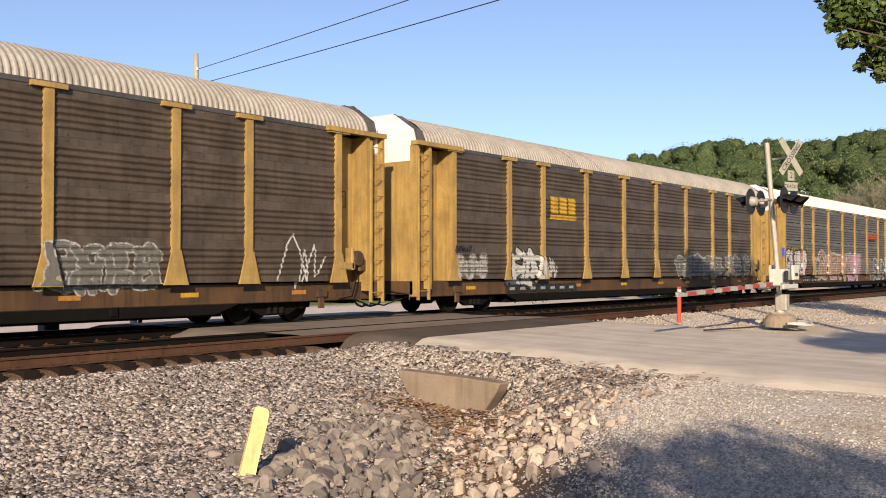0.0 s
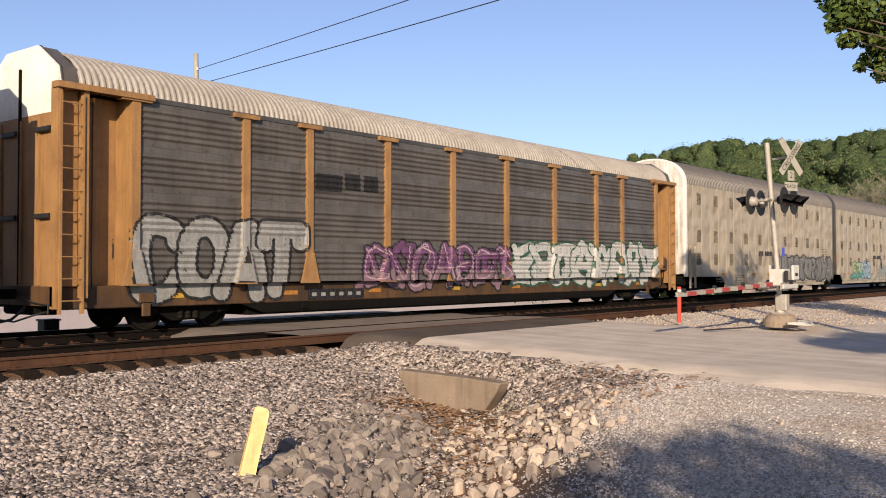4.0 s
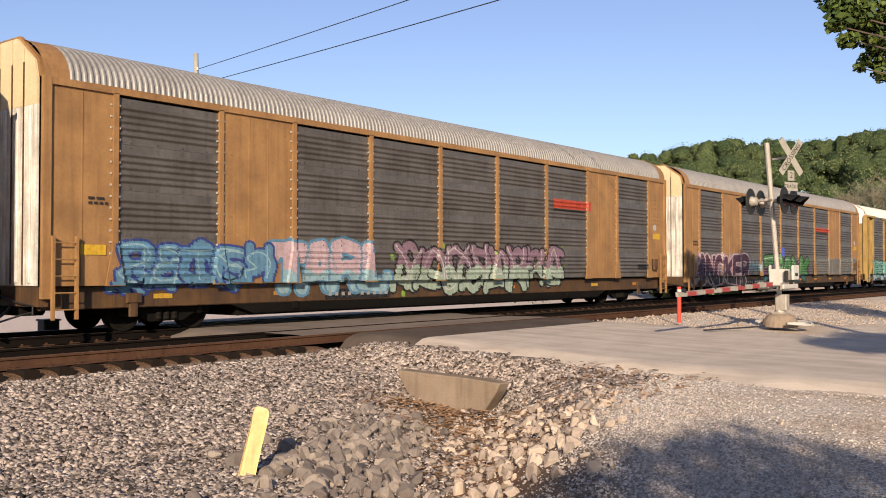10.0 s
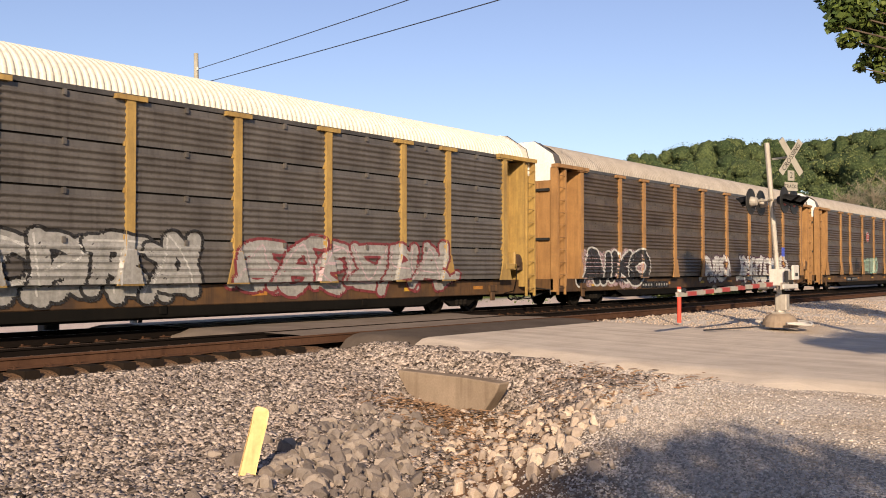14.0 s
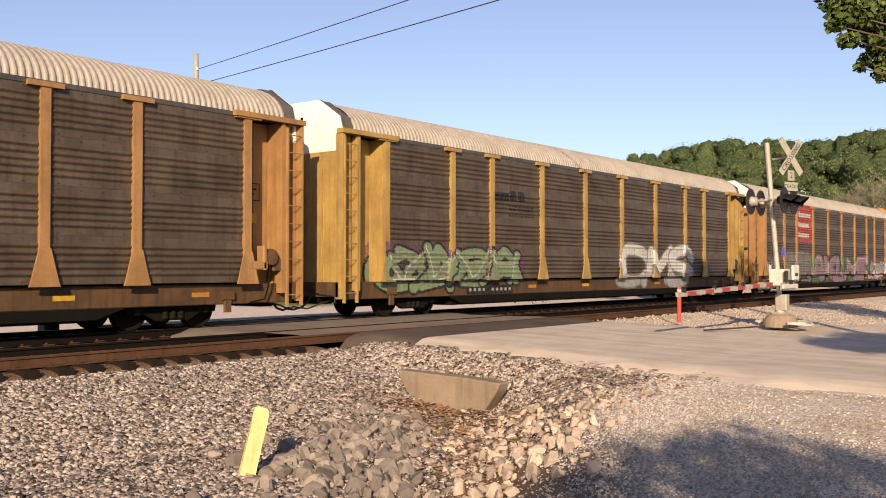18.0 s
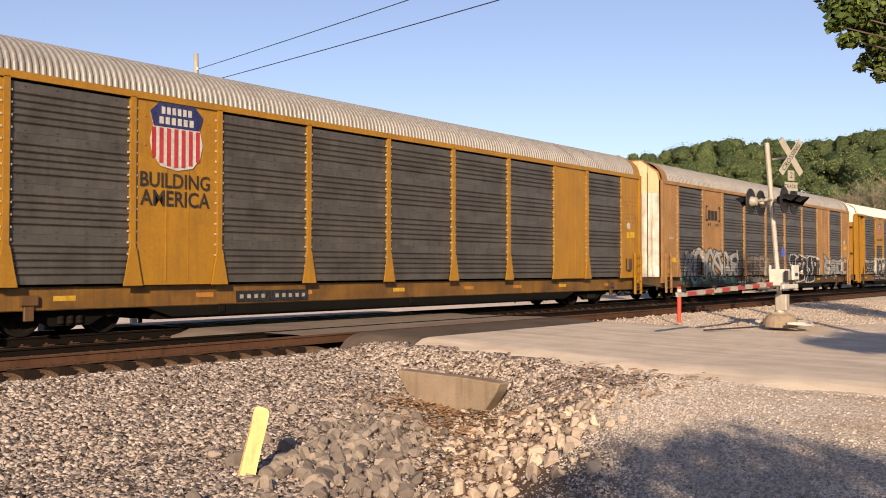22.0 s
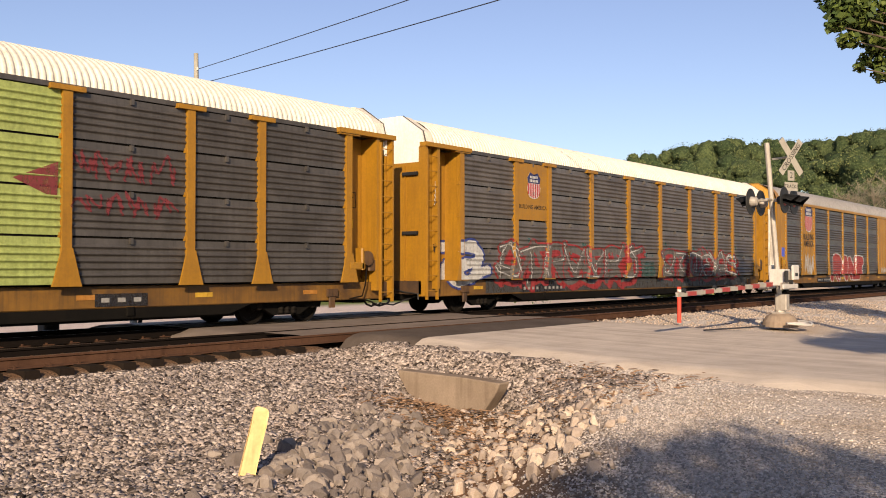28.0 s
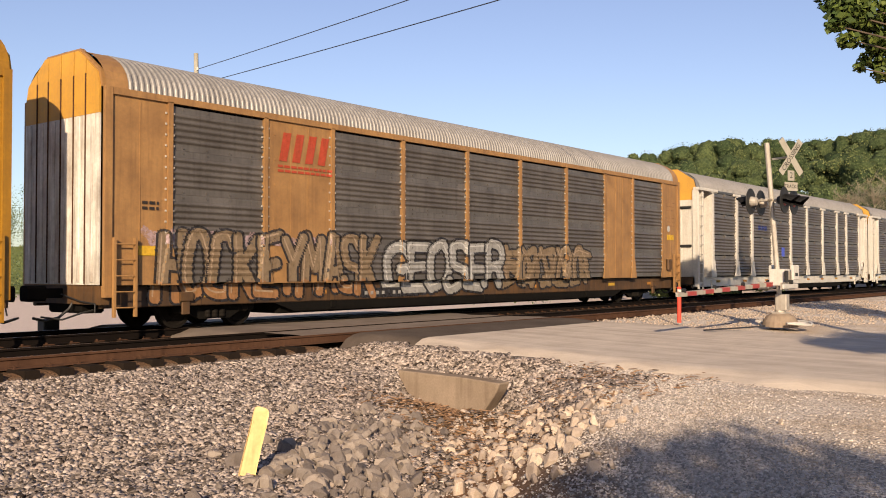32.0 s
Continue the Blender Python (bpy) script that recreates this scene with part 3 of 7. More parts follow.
def rack_car_panels(c):
    """A car with flush posts, two plain panels a side and recessed slatted bays."""
    yel, pan, roof = M[c["yellow"]], M[c["panel"]], M[c["roof"]]
    car = thing("autorack_car", c["label"], "freight car", "cars of the train")
    n, z0, z1 = B_LEN, 1.03, 4.80
    underbody(car, n, yel)
    h = (z1 - z0) / 4
    for a, b in B_BAYS:
        w = round(b - a, 2)
        for side in (-1, 1):
            for k in range(4):
                me = shared(("bsheet", w, c["panel"]), lambda: corrugated(w, h - 0.004, 5, 0.28, 0.040, rivets=True, sharp=2.6 if c["panel"] == "panel_dark" else 1.0), pan)
                p = part("side_panel", me, None, car)
                p.matrix_basis = pose(a, -1.53, z0 + k * h) if side < 0 else pose(b, 1.53, z0 + k * h, 0, 0, 180)
    posts = [1.55, 4.17, 6.35, 9.05, 11.97, 14.8, 17.65, 20.4, 22.58, 25.2]

    def bpost_mesh():
        bm = bmesh.new()
        box(bm, -0.06, 0.06, -0.08, 0.05, 0.98, 4.86)
        prism(bm, [(-0.22, 0.98), (0.22, 0.98), (0.19, 1.12), (0.07, 1.75), (-0.07, 1.75), (-0.19, 1.12)], "y", -0.095, -0.06)
        return bm

    def bolt_mesh():
        bm = bmesh.new()
        for k in range(16):
            for x in (-0.095, 0.095):
                box(bm, x - 0.018, x + 0.018, -0.055, -0.02, 1.15 + k * 0.23, 1.19 + k * 0.23)
        return bm
    for x in posts:
        for side in (-1, 1):
            p = part("side_post", shared(("bpost", c["yellow"]), bpost_mesh, yel), None, car)
            p.matrix_basis = pose(x, side * 1.53, 0, 0, 0, 0 if side < 0 else 180)
            part("bolt_strip", shared(("bolts",), bolt_mesh, M["bolt"]), None, p)["kind"] = "stuff"
    part("notice_plate", boxes((0.80, 1.36, -1.580, -1.566, 1.60, 1.80)), PAINTS["sign_yellow"], car, "small yellow notice plate")
    for a, b, nm in ((4.17, 6.35, "plain_panel"), (20.4, 22.58, "plain_panel"), (0.12, 1.55, "end_panel"), (25.2, n - 0.12, "end_panel")):
        for side in (-1, 1):
            y = side * 1.56
            bm = boxes((a + 0.05, b - 0.05, min(y, y - side * 0.05), max(y, y - side * 0.05), 0.99, 4.86))
            m = (a + b) / 2
            for d in ((-0.28, 0.28) if nm == "plain_panel" else (0.0,)):
                box(bm, m + d - 0.012, m + d + 0.012, min(y, y + side * 0.012), max(y, y + side * 0.012), 1.05, 4.8)
            if nm == "plain_panel":
                for i in range(4):
                    for z in (1.7, 2.5, 3.3, 3.9, 4.5):
                        xx = a + 0.3 + (b - a - 0.6) * i / 3
                        box(bm, xx - 0.018, xx + 0.018, min(y, y + side * 0.015), max(y, y + side * 0.015), z - 0.018, z + 0.018)
            pn = part(nm, bm, yel, car)
            if side < 0 and nm == "end_panel" and a > 9:
                dr = random.Random(int(c["u"]))
                for i in range(7):
                    z, x = 4.05 - i * 0.16, a + 0.3
                    while x < b - 0.35 and i != 3:
                        w = dr.uniform(0.1, 0.28)
                        part("small_print", boxes((x, min(x + w, b - 0.3), -1.566, -1.562, z, z + 0.04)), PAINTS["rust"], pn)
                        x += w + 0.06
                part("data_plate", boxes((a + 0.42, b - 0.42, -1.575, -1.562, 2.52, 2.74)), PAINTS["sign_yellow"], pn, "yellow data plate")
                bm = bmesh.new()
                disc(bm, (a + 0.55, -1.564, 2.98), "y", [(-0.006, 0.13), (0.0, 0.13)], 16)
                part("white_disc", bm, PAINTS["white"], pn)
    bm = boxes((0.1, n - 0.1, -1.61, -1.50, 4.84, 4.98), (0.1, n - 0.1, 1.50, 1.61, 4.84, 4.98))
    part("top_chord", bm, yel, car)
    part("roof", shared(("roof_b", c["roof"]), lambda: corrugated_roof(0.55, n - 0.55, 1.56, 4.97, 5.87, 0.138, 0.034), roof), None, car)
    for lead in (True, False):
        def X(v):
            return v if lead else n - v

        def bx(bm, a, b, *rest, **k):
            box(bm, min(X(a), X(b)), max(X(a), X(b)), *rest, **k)
        part("roof_hood", shared(("bhood", c["yellow"], lead), lambda: corrugated_roof(min(X(0.05), X(0.56)), max(X(0.05), X(0.56)), 1.57, 4.95, 5.88, 0.9, 0.0), yel), None, car)
        for side in (-1, 1):
            bm = bmesh.new()
            ya, yb = sorted((side * 1.42, side * 1.62))
            bx(bm, 0.02, 0.18, ya, yb, 0.75, 4.98)
            part("corner_post", bm, yel, car)
        xa = X(0.02) if lead else X(0.10)
        part("end_frame", cut_end(xa, 0.08, 1.52, 0.98, 9.0, 4.95, 5.86, 0.66), yel, car)
        xs = X(-0.03) if lead else X(-0.01)
        upper = M["cream_door"] if c["yellow"] == "orange" and c["u"] < 500 else M["yellow_top"]
        for k, (ya, yb) in enumerate(((-1.46, -0.98), (-0.95, -0.52), (-0.49, -0.02), (0.02, 0.49), (0.52, 0.95), (0.98, 1.46))):
            for za, zb, mt in ((1.0, 4.45, M[c.get("end", "white_end")]), (4.455, 9.0, upper)):
                bm = cut_end(xs, 0.045, 1.46, za, zb, 4.93, 5.80, 0.66)
                for y, side in ((ya, -1), (yb, 1)):
                    g = bmesh.ops.bisect_plane(bm, geom=bm.verts[:] + bm.edges[:] + bm.faces[:], plane_co=(0, y, 0), plane_no=(0, side, 0), clear_outer=True)
                    edges = [e for e in g["geom_cut"] if isinstance(e, bmesh.types.BMEdge)]
                    if edges:
                        bmesh.ops.holes_fill(bm, edges=edges)
                part("end_door", bm, mt, car, "scuffed white end door panel")
        for y in (-1.22, -0.735, -0.25, 0.25, 0.735, 1.22):
            part("door_rib", boxes((xs + (-0.035 if lead else 0.02), xs + (0.025 if lead else 0.08), y - 0.045, y + 0.045, 1.06, 4.42), b=0.015), M[c.get("end", "white_end")], car)
        for y in (-0.965, -0.505, 0.0, 0.505, 0.965):
            part("door_hinge", boxes((xs + (-0.02 if lead else 0.02), xs + (0.025 if lead else 0.065), y - 0.012, y + 0.012, 1.02, 5.3)), M["rail_near"], car)
        bm = bmesh.new()
        bx(bm, 0.0, 0.2, -1.5, 1.5, 0.60, 0.98)
        # dark colour here is dirt plus painted-in shade of the car gap
        part("end_sill", bm, M["sill_old"], car)
        ladder(car, min(X(0.2), X(0.68)), max(X(0.2), X(0.68)), 0.35, 1.95, -1.66, yel, 5, "grab_ladder")
        if not lead:
            part("brake_winch", boxes((n - 1.30, n - 0.92, -1.70, -1.58, 1.30, 1.72), b=0.05), M["sill_old"], car)
        truck(car, X(3.1))
    return car


def vented_car(c, lead_open):
    """One unit of a two-unit car: smooth sides with three rows of vents."""
    cream, roof = M["cream"], M["roof_dark"]
    car = thing("autorack_car", c["label"], "freight car", "cars of the train")
    n = 21.4
    for y in (-1.6, 1.6):
        s = 1 if y > 0 else -1
        ends = [(0.3, 1.0), (4.1, 0.97), (4.6, 0.60)] if lead_open else [(0.3, 1.0), (1.3, 0.97), (1.8, 0.60)]
        back = [(n - 1.8, 0.60), (n - 1.3, 0.97), (n - 0.3, 1.0)] if lead_open else [(n - 4.6, 0.60), (n - 4.1, 0.97), (n - 0.3, 1.0)]
        ring = ends + back + [(n - 0.3, 4.98), (0.3, 4.98)]
        bm = bmesh.new()
        prism(bm, ring, "y", min(y, y - s * 0.07), max(y, y - s * 0.07))
        part("side_wall", bm, cream, car)
        part("side_skirt", boxes((4.6 if lead_open else 1.9, n - 1.9 if lead_open else n - 4.6, min(y - s * 0.10, y - s * 0.03), max(y - s * 0.10, y - s * 0.03), 0.42, 0.66), b=0.01), cream, car)
    return car, n


def vented_unit(c, front):
    car, n = vented_car(c, front)
    cream, roof = M["cream"], M["roof_dark"]

    def seam_mesh():
        return boxes((-0.012, 0.012, -0.014, 0.01, 1.05, 4.96))

    def vent_mesh():
        bm = boxes((-0.26, 0.26, -0.0035, 0.0, -0.29, 0.29))
        return bm

    def hole_mesh():
        bm = bmesh.new()
        for i in range(11):
            for j in range(7):
                x, z = -0.21 + 0.42 * (j + 0.5 * (i % 2)) / 6.5, -0.24 + 0.48 * i / 10
                ring = [(x + 0.0215 * math.cos(k * math.tau / 8), z + 0.0215 * math.sin(k * math.tau / 8)) for k in range(8)]
                bm.faces.new([bm.verts.new((p, -0.009, q)) for p, q in ring])
        return bm
    x0 = 1.55
    for k in range(21):
        x = x0 - 0.62 + k * 0.927
        if 0.5 < x < n - 0.4:
            for side in (-1, 1):
                p = part("panel_seam", shared(("seam",), seam_mesh, cream), None, car)
                p.matrix_basis = pose(x, side * 1.6, 0, 0, 0, 0 if side < 0 else 180)
    for k in range(10):
        for z in (4.38, 2.78, 1.76):
            for side in (-1, 1):
                v = part("vent", shared(("vent",), vent_mesh, cream), None, car)
                v.matrix_basis = pose(x0 + 1.855 * k, side * 1.602, z, 0, 0, 0 if side < 0 else 180)
                part("vent_grille", shared(("holes",), hole_mesh, M["under"]), None, v)
    part("roof", shared(("roof_v",), lambda: corrugated_roof(0.3, n - 0.3, 1.58, 4.98, 6.10, 0.175, 0.05), roof), None, car)
    bm = bmesh.new()
    for k in range(24):
        a0, a1 = k * math.tau / 24, (k + 1) * math.tau / 24
        bm.faces.new([bm.verts.new((11.75 + r_ * math.cos(q_), -1.604, 2.15 + r_ * math.sin(q_))) for r_, q_ in ((0.19, a0), (0.19, a1), (0.165, a1), (0.165, a0))])
    part("round_mark", bm, PAINTS["charcoal"], car)
    for k in range(3):
        part("small_print", boxes((11.63, 11.87, -1.606, -1.602, 2.06 + k * 0.07, 2.09 + k * 0.07)), PAINTS["charcoal"], car)
    dr = random.Random(int(c["u"]))
    for x0_, z_, rows_ in ((15.2, 1.05, 6), (19.0, 2.45, 5), (12.6, 2.05, 2)):
        for i in range(rows_):
            x = x0_
            while x < x0_ + 0.9:
                w = dr.uniform(0.08, 0.25)
                part("small_print", boxes((x, x + w, -1.606, -1.602, z_ - 0.1 * i, z_ - 0.1 * i + 0.045)), PAINTS["grey"], car)
                x += w + 0.05
    for x in (10.0, 12.3, 14.3, 17.5):
        part("reflector", boxes((x, x + 0.46, -1.607, -1.602, 1.02, 1.12)), PAINTS["mark_orange"], car)
    if not front:
        bm = bmesh.new()
        ring = [(n - 1.15 + 0.27 * math.cos(q * math.tau / 16), -1.72, 1.95 + 0.27 * math.sin(q * math.tau / 16)) for q in range(17)]
        tube(bm, ring, 0.02)
        for q in range(3):
            tube(bm, [(n - 1.15, -1.70, 1.95), ring[q * 5]], 0.015)
        part("brake_wheel", bm, M["rail"], car)
        part("brake_housing", boxes((n - 1.35, n - 0.95, -1.69, -1.60, 1.6, 2.1), b=0.04), M["sill_old"], car)
    part("floor", boxes((0.2, n - 0.2, -1.5, 1.5, 1.0, 1.12)), M["under"], car)
    part("centre_sill", boxes((0.4, n - 0.4, -0.3, 0.3, 0.60, 1.0), (4.8, n - 4.8, -1.3, 1.3, 0.30, 0.64)), M["under"], car)
    for lead in (True, False):
        def X(v):
            return v if lead else n - v
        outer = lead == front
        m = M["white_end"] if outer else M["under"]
        xa = X(0.2) if lead else X(0.3)
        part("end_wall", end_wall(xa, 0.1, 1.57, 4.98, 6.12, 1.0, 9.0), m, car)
        bm = bmesh.new()
        a, b = sorted((X(0.18), X(0.34)))
        prof = roof_profile(1.6, 4.98, 6.15)
        ring = [(-1.62, 1.0)] + prof + [(1.62, 1.0)]
        inner = [(y * 0.93, z - 0.07) for y, z in ring]
        inner[0], inner[-1] = (inner[0][0], 1.0), (inner[-1][0], 1.0)
        for u, w in zip(range(len(ring) - 1), range(1, len(ring))):
            q = [(ring[u]), (ring[w]), (inner[w]), (inner[u])]
            prism(bm, q, "x", a, b)
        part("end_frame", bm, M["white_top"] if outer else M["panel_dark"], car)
        if outer:
            truck(car, X(2.9))
            coupler(car, X(0.2), -1 if lead else 1)
            hose(car, X(0.2), -1 if lead else 1)
            ladder(car, min(X(0.45), X(0.95)), max(X(0.45), X(0.95)), 0.5, 2.3, -1.68, cream, 6)
            part("end_sill", boxes((min(X(0.1), X(0.5)), max(X(0.1), X(0.5)), -1.45, 1.45, 0.62, 1.02), b=0.04), M["under"], car)
            for y in (-1.2, -0.55, 0.55, 1.2):
                part("door_rib", boxes((X(0.14) - 0.02, X(0.14) + 0.08, y - 0.1, y + 0.1, 1.1, 5.3), b=0.03), M["white_end"], car)
        else:
            for k in range(5):
                part("bellows_fold", end_wall(X(-0.02 + 0.05 * k) if lead else X(0.02 + 0.05 * k), 0.02, 1.5 - 0.05 * (k % 2), 4.9, 6.05 - 0.05 * (k % 2), 0.9, 9.0), M["black"], car)
            if front:
                truck(car, n + 0.0)
    return car, n


CARS = [
    dict(u=28.6, kind="a", yellow="yellow_old", panel="panel_brown", roof="roof_tan", label="weathered yellow autorack car with dusty brown side panels and graffiti"),
    dict(u=57.2, kind="a", yellow="yellow_old", panel="panel_brown", roof="roof_tan", label="weathered yellow autorack car with brown panels and a yellow emblem"),
    dict(u=85.8, kind="a", yellow="yellow_old", panel="panel_grey", roof="roof_white", label="yellow autorack car with white roof and grey graffitied panels"),
    dict(u=114.4, kind="a", long=True, yellow="orange", panel="panel_grey", roof="roof_tan", label="faded orange autorack car with grey panels and purple graffiti"),
    dict(u=142.55, kind="v", front=True, label="cream vented autorack unit with dark roof and silver graffiti"),
    dict(u=164.05, kind="v", front=False, label="cream vented autorack unit with green and blue graffiti"),
    dict(u=187.0, kind="a", yellow="yellow_old", panel="panel_grey", roof="roof_white", label="yellow autorack car with shield emblem, white roof and pink graffiti"),
    dict(u=215.6, kind="b", yellow="orange", panel="panel_grey", roof="roof_grey", label="orange autorack car with grey slatted bays and blue graffiti"),
    dict(u=244.2, kind="b", yellow="orange", panel="panel_grey", roof="roof_grey", label="orange autorack car with grey slatted bays and green graffiti"),
    dict(u=272.8, kind="a", yellow="yellow_old", panel="panel_grey", roof="roof_white", label="yellow autorack car with white roof and teal graffiti"),
    dict(u=301.4, kind="a", yellow="orange", panel="panel_brown", roof="roof_tan", label="faded orange autorack car with brown panels and pink outlined graffiti"),
    dict(u=330.0, kind="a", yellow="orange", panel="panel_brown", roof="roof_tan", label="faded orange autorack car with two small red emblems"),
    dict(u=358.6, kind="a", yellow="yellow_old", panel="panel_brown", roof="roof_tan", label="weathered yellow autorack car with green and silver graffiti"),
    dict(u=387.2, kind="a", yellow="orange", panel="panel_brown", roof="roof_tan", label="faded orange autorack car with a red sign and purple graffiti"),
    dict(u=415.8, kind="b", yellow="yellow_new", panel="panel_dark", roof="roof_grey", label="bright yellow autorack car with a shield emblem and dark bays"),
    dict(u=444.4, kind="b", yellow="orange", panel="panel_dark", roof="roof_grey", label="orange autorack car with dark bays and black and white graffiti"),
    dict(u=473.0, kind="a", yellow="yellow_new", panel="panel_dark", roof="roof_white", label="bright yellow autorack car with dark panels and white roof"),
    dict(u=501.6, kind="a", lime=True, yellow="yellow_new", panel="panel_dark", roof="roof_white", label="bright yellow autorack car covered in lime green lettering"),
    dict(u=530.2, kind="a", yellow="yellow_new", panel="panel_grey", roof="roof_white", label="yellow autorack car with shield emblem and red graffiti"),
    dict(u=558.8, kind="b", yellow="yellow_new", panel="panel_dark", roof="roof_grey", label="yellow autorack car with shield emblem and red bubble graffiti"),
    dict(u=587.4, kind="b", yellow="orange", panel="panel_grey", roof="roof_grey", label="orange autorack car with long black and white graffiti"),
    dict(u=616.0, kind="a", yellow="white", panel="panel_grey", roof="roof_grey", end="yellow_top", label="white framed autorack car with grey panels"),
    dict(u=644.6, kind="a", yellow="white", panel="panel_grey", roof="roof_grey", end="yellow_top", label="white framed autorack car with grey panels and pale roof"),
]


def gone(t):
    """Metres that the train has run along the track by t seconds."""
    return 37.37 + 16.955 * t - 0.0027 * t * t


for c in CARS:
    if c["kind"] == "a":
        c["ob"] = rack_car_posts(c)
    elif c["kind"] == "b":
        c["ob"] = rack_car_panels(c)
    else:
        c["ob"] = vented_unit(c, c["front"])[0]


# ---- painted marks on the cars ----
def text_mesh(body, size, bold=0.0):
    cu = bpy.data.curves.new("letters", "FONT")
    cu.body, cu.size, cu.offset, cu.align_x, cu.align_y = body, size, bold, "CENTER", "CENTER"
    cu.resolution_u = 3
    ob = bpy.data.objects.new("letters", cu)
    me = bpy.data.meshes.new_from_object(ob)
    bpy.data.objects.remove(ob)
    return me


def lettering(name, body, size, m, material, parent, bold=0.0):
    me = text_mesh(body, size, bold)
    me.materials.clear()
    me.materials.append(material)
    o = part(name, me, None, parent)
    o.matrix_basis = m
    return o


